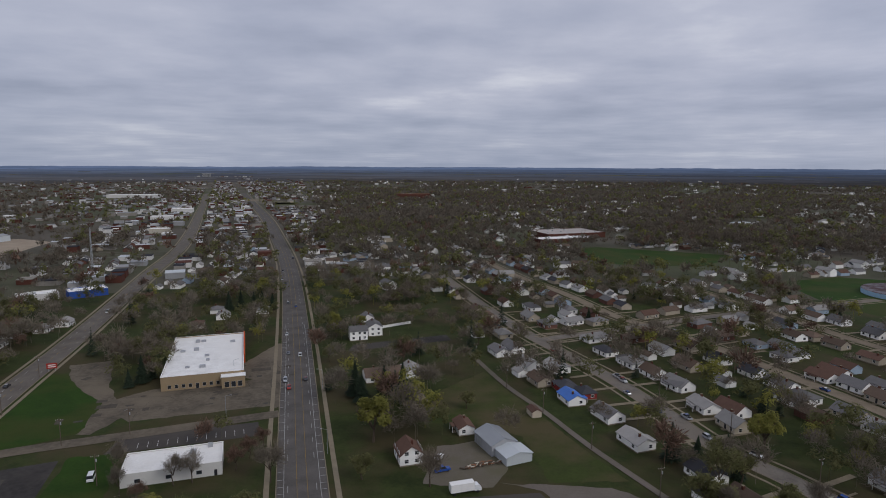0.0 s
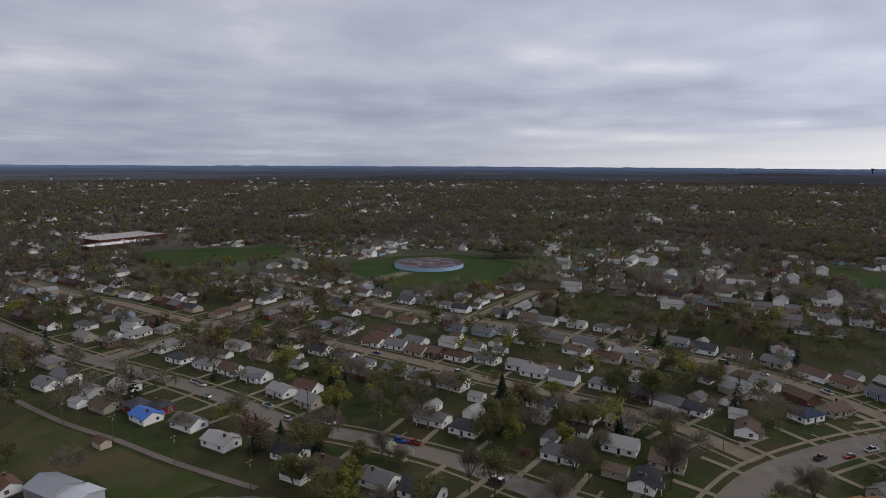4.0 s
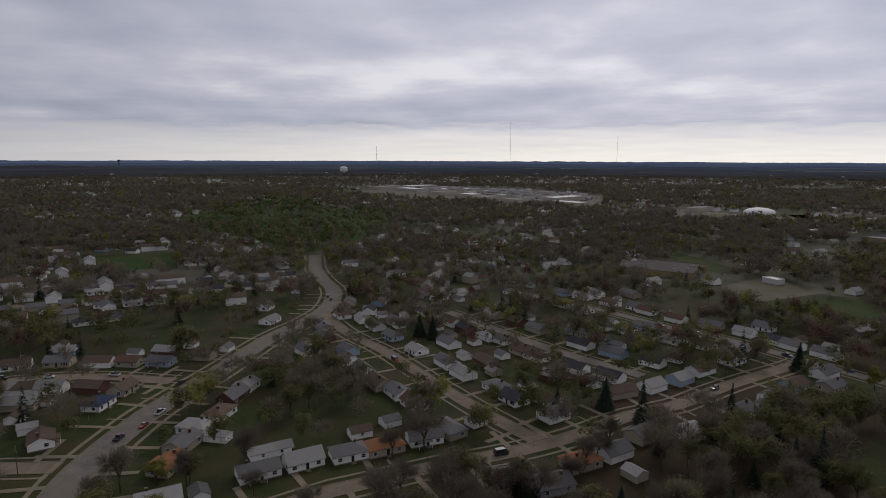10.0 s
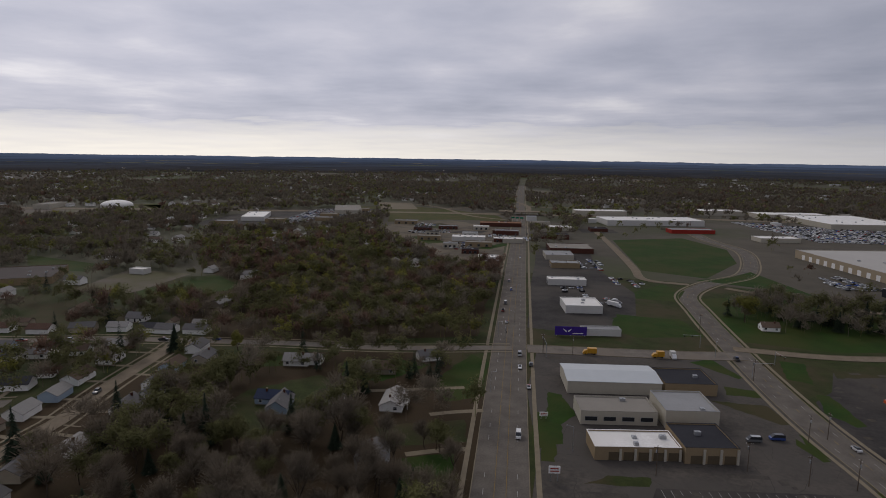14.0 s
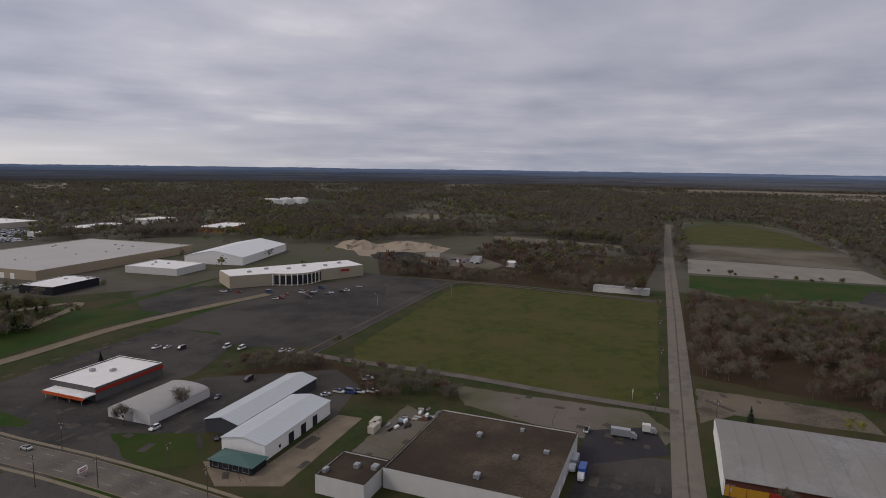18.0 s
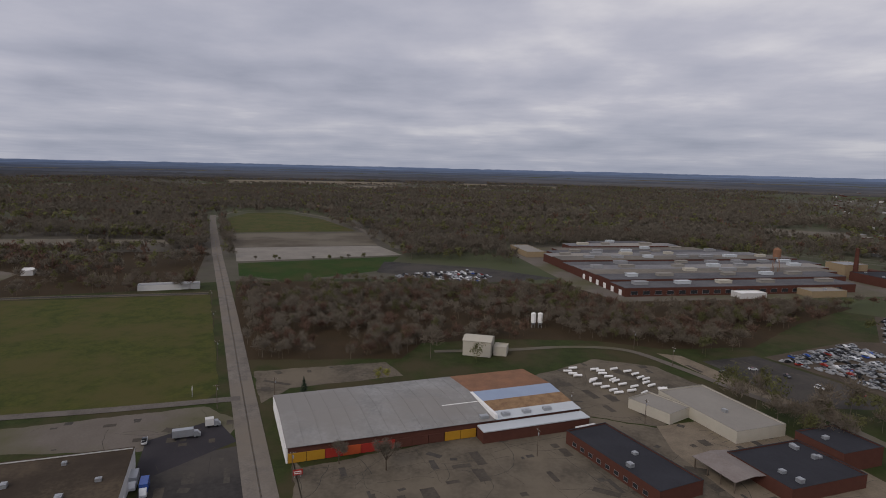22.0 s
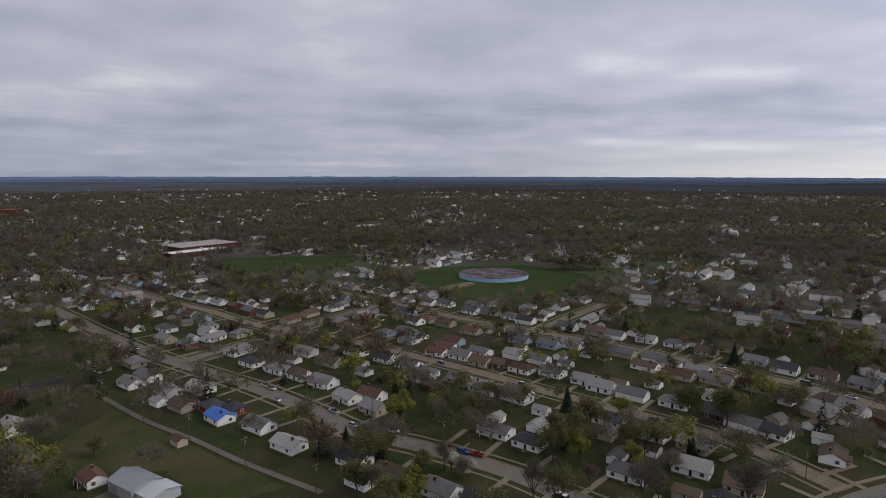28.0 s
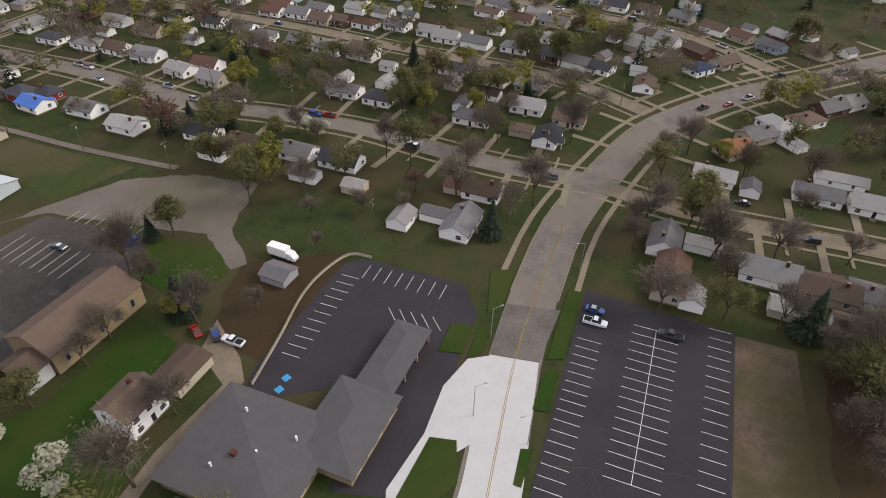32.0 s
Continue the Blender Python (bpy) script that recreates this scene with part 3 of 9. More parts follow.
ra = road("main", A_PTS[7:], 15.6, mat("dark_worn_asphalt", (0.118, 0.107, 0.097), (0.074, 0.067, 0.061), scale=0.12, fine=1.6, spread=1.0), "four-lane worn dark asphalt street leading to town", walk_off=2.2, walk_w=1.7)
marks(ra, "main", (4.4, -4.4), LANE_W, dash=(3, 9))
bays = [(-38, 158), (-43, 175), (-83, 334), (-93, 372)]
marks(ra, "main", (5.6, -5.6), LANE_W, width=0.18, span=bays)
ticks = smooth(bays, 6.5)
tick_sides, tick_shape = sides(ticks), Shape()
for p, n in zip(ticks, tick_sides):
    e = Vector((n.y, -n.x, 0)) * 0.1
    for o in (5.6, -7.6):
        q0, q1 = p + n * o, p + n * (o + 2.0)
        tick_shape.face([(v.x, v.y, 0.142) for v in (q0 - e, q0 + e, q1 + e, q1 - e)][::-1])
setting("bay_marking", tick_shape, LANE_W, parent=ra)
marks(ra, "main", (1.6, -1.6), LANE_Y, width=0.14)
B_PTS = [(-1700, 4500), (-1243, 3294), (-777, 1998), (-560, 1410), (-338, 793), (-268, 546), (-215, 354), (-191, 257), (-176, 196), (-163, 151), (-150, 105), (-122, -5), (-100, -92), (-82, -165), (-69, -210), (-51, -262), (-32, -340), (-14, -430), (-7, -480), (-23, -532), (-55, -590), (-66, -690), (-60, -760), (-30, -830), (-10, -918)]
rb = road("second", B_PTS, 12.6, ASPHALT, "wide grey asphalt street with parallel parking bays", walk_off=1.6)
marks(rb, "second", (0,), LANE_Y, dash=(3, 6))
marks(rb, "second", (3.4, -3.4), LANE_W, dash=(3, 9))
road("curved_start", [(4, 9), (20, 17), (48, 31), (76, 46), (97, 55.5)], 11.5, GREY_ROAD, "new pale concrete start of an avenue", kerb=False)
rd = road("curved", [(96, 55), (126, 66), (160, 72), (198, 75), (240, 66), (270, 54), (294, 43), (343, 23), (378, 2), (413, -12), (462, -17), (508, -10), (561, -5), (640, -5)], 11.5, GREY_ROAD, "curving pale concrete avenue with double yellow line", walk_off=3.0)
marks(rd, "curved", (0.16, -0.16), LANE_Y, width=0.12, span=[(40, 27), (48, 31), (76, 46), (97, 55), (126, 66)])
S1_PTS = [(-5, 560), (10, 500), (27, 431), (49, 357), (65, 315), (80, 275), (90, 240), (98, 207), (110, 186), (120, 165), (127, 148), (133, 122), (140, 98), (151, 73)]
S2_PTS = [(40, 640), (72, 529), (95, 470), (115, 398), (131, 370), (149, 333), (164, 290), (180, 240), (190, 200), (199, 172), (209, 138), (212, 112), (208, 82)]
S3_PTS = [(200, 500), (230, 387), (240, 339), (260, 283), (280, 222), (291, 172), (299, 128), (296, 96), (283, 62)]
S4_PTS = [(420, 300), (447, 212), (467, 155), (490, 83), (505, 15), (508, -8)]
S5_PTS = [(151, 68), (155, 46), (160, 31), (166, 17), (175, -5), (178, -19), (183, -40), (187, -67), (194, -93), (206, -122), (211, -145), (226, -181), (242, -228), (246, -238)]
S6_PTS = [(392, -8), (345, -20), (306, -37), (257, -53), (218, -67), (191, -79)]
S7_PTS = [(80, -303), (142, -275), (192, -261), (245, -242), (286, -228), (318, -209), (361, -191), (420, -160)]
S7A_PTS = [(380, -88), (359, -97), (318, -112), (281, -129), (245, -150)]
X1_PTS = [(57, 340), (71, 347), (101, 360), (131, 374), (175, 395), (249, 422), (330, 450)]
X3_PTS = [(260, 283), (301, 299), (362, 318)]
for key, pts, w, m, words in (
        ("first_lane", S1_PTS, 8.6, GREY_ROAD, "grey residential street with parked cars"),
        ("second_lane", S2_PTS, 7.5, CONCRETE, "beige concrete residential street"),
        ("third_lane", S3_PTS, 7.5, CONCRETE, "beige concrete residential street bending south"),
        ("fourth_lane", S4_PTS, 7.5, CONCRETE, "pale residential street"),
        ("fifth_lane", S5_PTS, 7.0, CONCRETE, "tan concrete residential street"),
        ("sixth_lane", S6_PTS, 7.0, CONCRETE, "straight tan concrete residential street"),
        ("seventh_lane", S7_PTS, 7.5, GREY_ROAD, "narrow grey residential street beside the woods"),
        ("eighth_lane", S7A_PTS, 7.5, GREY_ROAD, "short grey residential street"),
        ("north_link", X1_PTS, 7.8, GREY_ROAD, "grey residential cross street"),
        ("east_link", X3_PTS, 7.8, CONCRETE, "beige residential cross street")):
    road(key, pts, w, m, words, walk_off=2.6, walk_w=1.05, z=0.05)
rw = road("west", [(-1130, -396), (-1021, -359), (-700, -243), (-425, -141), (-190, -55), (-112, -26)], 10.2, GREY_ROAD, "straight cracked grey two-lane road", kerb=False)
marks(rw, "west", (0.15, -0.15), LANE_Y, width=0.13)
road("link", [(-168, 190), (-150, 200), (-133, 207), (-98, 221), (-66, 234)], 7.0, PATCHED, "worn asphalt drive between two streets", kerb=False, z=0.07)
road("south_link", [(72, -305), (34, -316), (-4, -327), (-33, -338)], 13.0, GREY_ROAD, "wide pale cross street with signals")
road("shops_drive", [(-30, -350), (-81, -356), (-145, -381), (-195, -392), (-270, -400)], 8.0, CONCRETE, "pale concrete access drive", z=0.055)
road("ramp", [(123, -898), (80, -740), (41, -587), (27, -529), (-8, -522)], 7.0, CONCRETE, "pale concrete side road", z=0.055)
road("service", [(-112, -420), (-160, -470), (-110, -480), (-35, -520)], 6.0, CONCRETE, "pale concrete service road", z=0.052)
road("field_drive", [(-195, -262), (-200, -240), (-207, -220), (-223, -174), (-235, -126), (-249, -78)], 5.5, ASPHALT, "narrow asphalt drive along a meadow", kerb=False)
road("field_drive_b", [(-195, -255), (-215, -262), (-267, -280), (-387, -321), (-420, -310), (-455, -165)], 6.5, OLD_LOT, "asphalt drive round a meadow with pale kerbs")
road("track", [(-319, 5), (-324, 46), (-331, 80), (-327, 112), (-297, 131), (-257, 150), (-237, 166), (-201, 176), (-172, 186)], 4.5, GRAVEL, "pale gravel track", kerb=False)
road("alley", [(15, 315), (19, 299), (30, 264), (42, 236), (53, 206), (68, 172)], 2.6, GRAVEL, "gravel alley behind back gardens", kerb=False)
road("test_track", [(-1088, -380), (-1225, -375), (-1262, -300), (-1117, -181), (-1009, -131), (-884, -86), (-719, -32)], 8.0, GRAVEL, "pale loop road", kerb=False)
for k in range(3):
    road(f"railway_{k}", [(-760 - 9 * k, 430 + 26 * k), (-600, 560 + 22 * k), (-449, 622 + 20 * k), (-330, 648 + 18 * k), (-262, 655 + 16 * k)], 3.4, GRAVEL, "gravel bed of a railway siding", kerb=False)
for pts in ([(640, -1175), (531, -1165), (445, -1110), (342, -985), (255, -942)], [(480, -1370), (368, -1350), (300, -1230), (262, -1080)], [(160, -1300), (255, -1228), (334, -1235), (426, -1098)]):
    road(f"slip_road_{len(ROADS)}", pts, 8.0, CONCRETE, "pale curving slip road of a highway junction", kerb=False)
hw = road("highway", [(1400, -560), (900, -800), (515, -965), (266, -1048), (0, -1120), (-400, -1180), (-900, -1260)], 26.0, CONCRETE, "pale dual-carriageway highway crossing on a bridge", kerb=False, z=0.05)

# ---- patches of ground: lots, lawns, yards and woods ----
store_lot = lot("parking_lot", [(-148, 240), (-129, 260), (-90, 272), (-69, 279), (-63, 250), (-69, 240), (-120, 224)], PATCHED, "tan worn asphalt lot before a flat-roofed store", z=0.045)
lot("parking_lot", [(-186, 292), (-168, 300), (-150, 262), (-126, 232), (-131, 214), (-152, 214), (-160, 236), (-168, 262)], PATCHED, "curving tan asphalt drive and lot", z=0.043)
lot("lawn", [(-172, 198), (-176, 240), (-190, 279), (-179, 279), (-160, 258), (-143, 244), (-136, 215), (-152, 201)], LAWN, "bright green lawn beside a street", z=0.05, category="lawn")
lot("lawn", [(-122, 226), (-70, 243), (-72, 236), (-122, 220)], GRASS, "grass strip beside a drive", z=0.06, category="lawn")
lot("parking_lot", [(-104, 284), (-92, 331), (-82, 328), (-68, 275), (-88, 272)], PATCHED, "tan asphalt beside a store", z=0.048)
flat_lot = lot("parking_lot", [(-116, 176), (-118, 211), (-72, 226), (-68, 214), (-112, 200), (-108, 176)], OLD_LOT, "dark asphalt lot with white bay lines", z=0.048)
stalls(flat_lot, (-108, 203), (-74, 215), 11, 4.8)
dark_lot = lot("parking_lot", [(-142, 92), (-160, 160), (-157, 182), (-130, 194), (-118, 156), (-112, 110)], OLD_LOT, "wide dark asphalt lot with a few parked cars", z=0.047)
lot("lawn", [(-128, 196), (-118, 158), (-106, 150), (-98, 160), (-112, 200)], LAWN, "green grass verge round a lot", z=0.05, category="lawn")
# below the camera: church, funeral home and lots
fun_lot = lot("parking_lot", [(73, 98), (78, 95.5), (88, 70.5), (82, 61), (72, 57), (50, 46), (36, 44), (30, 52), (50, 66), (30, 80), (38, 86)], NEW_ASPHALT, "fresh black asphalt lot with white bay lines and blue bays", z=0.055)
stalls(fun_lot, (69.8, 95.2), (44.0, 84.9), 10, 4.6)
stalls(fun_lot, (84.8, 73.2), (77.2, 92.4), 7, 5.2)
stalls(fun_lot, (67.5, 73.8), (72.2, 63.9), 4, 4.8, skew=-0.8)
for px, py in ((37.6, 77.0), (40.4, 78.4)):
    setting("blue_bay", Shape().face([(px - .8, py - .8, 0.08), (px + .8, py - .8, 0.08), (px + .8, py + .8, 0.08), (px - .8, py + .8, 0.08)]), PAINT_B, parent=fun_lot)
right_lot = lot("parking_lot", [(107, 47), (117, 14), (77, -1), (50, -10), (36, 14), (54, 26), (91.5, 41)], NEW_ASPHALT, "fresh dark asphalt lot with white bay lines beside a street", z=0.055)
stalls(right_lot, (105.7, 27.8), (67.2, 13.4), 15, 5.1, both=True, spine=True)
stalls(right_lot, (91.6, 39.9), (55.1, 26.1), 15, 5.3)
stalls(right_lot, (116.4, 14.6), (77.0, 0.2), 14, -4.8)
lot("dirt_ground", [(116, 15), (121, 2), (84, -14), (60, -20), (52, -6), (74, 1)], mat("damp_dirt", (0.128, 0.094, 0.064), (0.070, 0.053, 0.037), scale=0.15, fine=1.1, spread=1.1, third=(0.060, 0.052, 0.024)), "bare brown dirt strip beside a lot", z=0.05, category="ground")
left_lot = lot("parking_lot", [(6, 172), (30, 175), (44, 147), (40, 138), (10, 122), (-12, 116), (-20, 145)], OLD_LOT, "dark worn asphalt lot with faded bay lines", z=0.05)
stalls(left_lot, (33, 169), (41, 148), 7, 5.0)
stalls(left_lot, (18, 168), (26, 147), 7, 5.0, both=True)
lot("gravel_yard", [(18, 181), (53, 178), (70, 165), (80, 146), (70, 138), (62, 132), (56, 116), (52, 117), (56, 135), (46, 150), (31, 176)], GRAVEL, "pale gravel yard at the end of an alley", z=0.052, category="yard")
lot("gravel_yard", [(-6, 180), (-2, 206), (14, 210), (22, 190), (16, 178)], GRAVEL, "pale gravel yard before a barn", z=0.05, category="yard")
lot("lawn", [(-10, 225), (0, 262), (20, 285), (50, 205), (60, 182), (34, 181), (30, 214), (10, 226)], PATCHY, "green back lawn beside an alley", z=0.045, category="lawn")
lot("lawn", [(45, 143), (55, 128), (50, 116), (38, 116), (34, 132)], LAWN, "green lawn beside a brick hall", z=0.05, category="lawn")
lot("lawn", [(-14, 86), (-12, 112), (4, 108), (28, 117), (30, 104), (22, 98), (10, 96), (8, 86), (13, 83), (0, 77)], LAWN, "green lawn with white blossom trees", z=0.05, category="lawn")
lot("drive", [(30.5, 86.5), (32, 98), (40, 104), (37, 90), (34, 84), (14, 79), (0, 72), (0, 76), (13.5, 82)], CONCRETE, "concrete drive between two buildings", z=0.055, category="drive")
# concrete apron and islands on the avenue
lot("apron", [(74, 51), (70, 54), (61, 53), (50, 48), (37, 45), (33, 41), (46, 42), (54, 40), (46, 35), (26, 26), (32, 20)], WHITE_CONCRETE, "new white concrete apron at a junction", z=0.125, category="pavement")
lot("new_paving", [(74.2, 51.2), (79.5, 42), (54, 27.5), (30, 15), (22, 24), (47, 36)], WHITE_CONCRETE, "new white concrete street surface", z=0.13, category="pavement")
lot("asphalt_patch", [(74.4, 51.3), (79.7, 42.1), (96.3, 47.5), (89.6, 58.3)], ASPHALT, "dark asphalt patch across the avenue", z=0.131, category="road")
for isl in ([(96.5, 68.7), (101.2, 64.3), (87, 57.9), (83.8, 59.6)], [(75.7, 63.6), (78.3, 59.5), (70.4, 55.7), (67.3, 60.2)], [(79.4, 58.3), (79.2, 55.6), (73.6, 52.6), (69.9, 54.4)],
            [(103.8, 50.1), (105.3, 47.0), (83.9, 38.6), (81.4, 41.3)], [(78.4, 39.9), (80.4, 37.7), (70.3, 32.9), (68.6, 36.0)], [(59.8, 32.4), (61.2, 30.5), (53.4, 27.6), (52.9, 29.0)], [(50.1, 46.7), (53.0, 42.4), (46.3, 36.4), (36, 38), (35, 42)]):
    lot("grass_island", isl, LAWN, "small green grass island with kerb", z=0.2, category="lawn")
# south-west: shops and sheds
lot("parking_lot", [(40, -190), (58, -248), (66, -300), (-26, -330), (-42, -280), (-60, -215), (-72, -170), (-60, -120), (10, -110), (30, -130)], mat("grey_worn_lot", (0.092, 0.080, 0.068), (0.056, 0.050, 0.044), scale=0.08, fine=0.6, spread=1.4, third=(0.074, 0.066, 0.058)), "worn asphalt round a group of workshops", z=0.045)
lot("lawn", [(43, -196), (50, -226), (40, -232), (34, -204)], LAWN, "green grass beside a workshop", z=0.055, category="lawn")
lot("parking_lot", [(82, -345), (98, -420), (112, -480), (128, -560), (150, -660), (100, -700), (70, -560), (30, -470), (24, -400), (36, -345)], OLD_LOT, "worn asphalt forecourts of roadside shops", z=0.045)
lot("lawn", [(36, -362), (20, -350), (-16, -368), (-4, -400), (36, -400)], LAWN, "green grass between shops", z=0.05, category="lawn")
lot("lawn", [(32, -572), (80, -775), (0, -836), (-48, -750), (-52, -655), (-22, -557)], LAWN, "green field inside a curving road", z=0.05, category="lawn")
lot("lawn", [(-22, -366), (-80, -366), (-140, -390), (-190, -402), (-150, -460), (-60, -500), (-12, -470), (-6, -420)], LAWN, "green lawn with old trees inside a road junction", z=0.05, category="lawn", block=False)
lot("parking_lot", [(-72, -330), (-64, -290), (-84, -262), (-140, -270), (-180, -300), (-210, -330), (-190, -372), (-140, -360)], OLD_LOT, "asphalt yard round a retail shed", z=0.045)
lot("parking_lot", [(-90, -262), (-96, -215), (-150, -180), (-182, -200), (-190, -225), (-140, -262)], OLD_LOT, "asphalt yard between metal sheds", z=0.043)
lot("yard", [(-112, -168), (-154, -182), (-158, -172), (-106, -152), (-92, -168), (-98, -186)], CONCRETE, "pale concrete yard beside a metal shed", z=0.055, category="yard")
lot("lawn", [(-86, -232), (-80, -196), (-96, -186), (-108, -208)], LAWN, "green lawn before a metal shed", z=0.06, category="lawn")
cinema_lot = lot("parking_lot", [(-181, -289), (-206, -262), (-387, -322), (-410, -332), (-384, -424), (-345, -400), (-262, -440), (-232, -490), (-200, -480), (-176, -400)], OLD_LOT, "wide dark asphalt cinema car park", z=0.046)
lot("field", [(-205, -228), (-220, -246), (-392, -313), (-415, -305), (-450, -162), (-258, -90), (-245, -92), (-228, -165)], MEADOW, "wide patchy green meadow", z=0.05, category="field")
lot("yard", [(-212, -168), (-228, -122), (-240, -90), (-226, -70), (-205, -72), (-200, -98), (-196, -150)], GRAVEL, "pale concrete yard behind a depot", z=0.045, category="yard")
dock = lot("yard", [(-144, -76), (-192, -92), (-206, -64), (-130, -40)], OLD_LOT, "asphalt loading yard with parked trucks", z=0.055, category="yard")
lot("yard", [(-118, -148), (-180, -168), (-176, -146), (-140, -134)], GRAVEL, "yard of building materials behind a depot", z=0.05, category="yard")
# west and north-west
lot("yard", [(-283, -82), (-300, -20), (-280, -10), (-262, -60), (-244, -68)], PATCHED, "cracked pale asphalt strip behind a warehouse", z=0.05, category="yard")
lot("parking_lot", [(-200, -46), (-190, -40), (-236, 62), (-222, 100), (-168, 120), (-148, 100), (-118, -12), (-124, -26)], PATCHED, "cracked pale asphalt lot before a warehouse", z=0.044)
lot("yard", [(-282, 52), (-236, 64), (-226, 92), (-252, 140), (-300, 118), (-310, 90)], PATCHED, "grey yard with rows of white tanks", z=0.048, category="yard")
lot("yard", [(-226, 92), (-238, 132), (-196, 150), (-160, 158), (-150, 120), (-170, 98), (-205, 90)], CONCRETE, "pale tan yard of a builders' merchant", z=0.052, category="yard")
lot("yard", [(-309, 148), (-320, 182), (-277, 202), (-245, 204), (-247, 166)], OLD_LOT, "open yard with a few old cars", z=0.046, category="yard")
lot("dirt_ground", [(-318, 186), (-352, 258), (-350, 275), (-418, 322), (-396, 392), (-350, 420), (-318, 408), (-270, 335), (-250, 213), (-282, 203)], mat("oily_dirt", (0.092, 0.071, 0.051), (0.058, 0.046, 0.035), scale=0.09, fine=1.1, spread=0.9), "brown dirt yard crowded with wrecked cars", z=0.046, category="yard")
lot("sports_ground", [(-607, -191), (-705, -223), (-748, -61), (-674, -28)], mat("grey_gravel", (0.25, 0.225, 0.19), (0.18, 0.162, 0.137), scale=0.05, fine=0.6, spread=0.9), "pale gravel sports ground", z=0.05, category="ground")
lot("field", [(-709, -225), (-843, -272), (-892, -93), (-752, -62)], mat("ploughed_soil", (0.105, 0.086, 0.062), (0.075, 0.062, 0.046), scale=0.05, fine=0.5, spread=0.9, third=(0.14, 0.12, 0.09)), "brown ploughed strips beside a road", z=0.05, category="field")
lot("field", [(-855, -277), (-1060, -352), (-1190, -350), (-1215, -290), (-1095, -190), (-905, -105)], MEADOW, "green clearing inside a loop road", z=0.05, category="field")
lot("lawn", [(-596, -186), (-662, -30), (-570, -43), (-511, -115), (-530, -165)], LAWN, "green strip beside a road", z=0.05, category="lawn")
works_lot = lot("parking_lot", [(-520, 55), (-560, -47), (-625, -44), (-596, 57), (-545, 120)], OLD_LOT, "factory car park with rows of cars", z=0.052)
lot("yard", [(-745, 92), (-500, 128), (-452, 150), (-490, 385), (-540, 450), (-644, 440), (-800, 268)], GRAVEL, "factory yard", z=0.048, category="yard")
lot("yard", [(-554, 546), (-600, 660), (-682, 765), (-560, 800), (-500, 770), (-454, 560)], SAND, "broad pale sand yard", z=0.05, category="yard")
lot("yard", [(-500, -565), (-460, -505), (-480, -425), (-580, -470), (-600, -560)], SAND, "pale quarry yard with stockpiles", z=0.05, category="yard")
# the green with the tank, sports fields, school
lot("lawn", [(283, 435), (296, 392), (350, 368), (420, 385), (455, 425), (440, 510), (360, 545), (292, 520)], LAWN, "green round a covered water tank", z=0.05, category="lawn")
lot("field", [(165, 735), (190, 742), (321, 680), (300, 640), (258, 600), (180, 610), (160, 640)], LAWN, "green school field", z=0.05, category="field")
lot("field", [(590, 195), (680, 215), (690, 140), (584, 118)], LAWN, "green clearing among houses", z=0.05, category="field")
lot("court", [(410, -302), (440, -380), (379, -386), (362, -309)], GRAVEL, "grey sports courts", z=0.05, category="court")
lot("field", [(345, -300), (365, -310), (360, -392), (300, -360)], LAWN, "green school field beside woods", z=0.05, category="field")
lot("parking_lot", [(602, -641), (660, -689), (693, -804), (583, -1089), (492, -922), (527, -727)], OLD_LOT, "distant lot full of parked cars", z=0.05)
lot("parking_lot", [(1811, -73), (2100, -320), (2030, -640), (1548, -798), (1231, -634), (1346, -437), (1590, -240)], GRAVEL, "distant mall car park", z=0.05)
lot("field", [(588, -391), (473, -384), (463, -355), (520, -345)], LAWN, "green school field behind a school", z=0.05, category="field")
lot("parking_lot", [(408, -783), (338, -680), (274, -609), (187, -523), (160, -556), (232, -840), (341, -895)], PATCHED, "wide worn lots of roadside shops", z=0.047)
lot("field", [(420, -830), (350, -905), (260, -930), (300, -1010), (430, -1090), (560, -1120)], MEADOW, "open grass beside a highway junction", z=0.047, category="field")
lot("parking_lot", [(886, -664), (930, -770), (1010, -760), (1060, -690), (960, -640)], GRAVEL, "pale lot beside a domed hall", z=0.047)
lot("field", [(650, 10), (760, 100), (1092, 215), (1590, 60), (1020, -150), (730, -60)], LAWN, "green golf course among trees", z=0.04, category="field", block=False)
for k, poly in enumerate(([(102, -190), (73, -209), (66, -192), (90, -178)], [(100, -238), (96, -284), (84, -276), (75, -232), (86, -222)], [(82, -172), (67, -184), (61, -160), (72, -150)],
                          [(165, -166), (134, -163), (126, -216), (150, -228), (168, -200)], [(120, -232), (108, -262), (128, -262), (150, -248), (140, -230)], [(186, -244), (160, -250), (158, -238), (182, -226)])):
    lot("lawn", poly, LAWN if k % 3 else GRASS, "shaded back lawn among garden trees", z=0.055 + 0.002 * k, category="lawn")
for k, line in enumerate(([(87, -208), (79, -214), (69, -220)], [(82, -175), (74, -181), (64, -187)], [(128, -216), (120, -220), (84, -240)])):
    setting("garden_drive", ribbon(Shape(), smooth(line, 3.0), 1.5, -1.5, 0.07 + 0.003 * k), WALK, "pale concrete drive to a house", "driveway")
lot("field", [(-736, -513), (-757, -424), (-763, -322), (-726, -307), (-703, -394), (-680, -474)], mat("dry_stubble", (0.175, 0.150, 0.112), (0.115, 0.100, 0.076), scale=0.03, fine=0.3, spread=1.0), "long pale stubble strip among woods", z=0.05, category="field")
lot("yard", [(-512, -482), (-541, -470), (-548, -407), (-520, -349), (-486, -342), (-474, -398), (-470, -436)], GRAVEL, "cluttered contractor's yard beside stockpiles", z=0.051, category="yard")
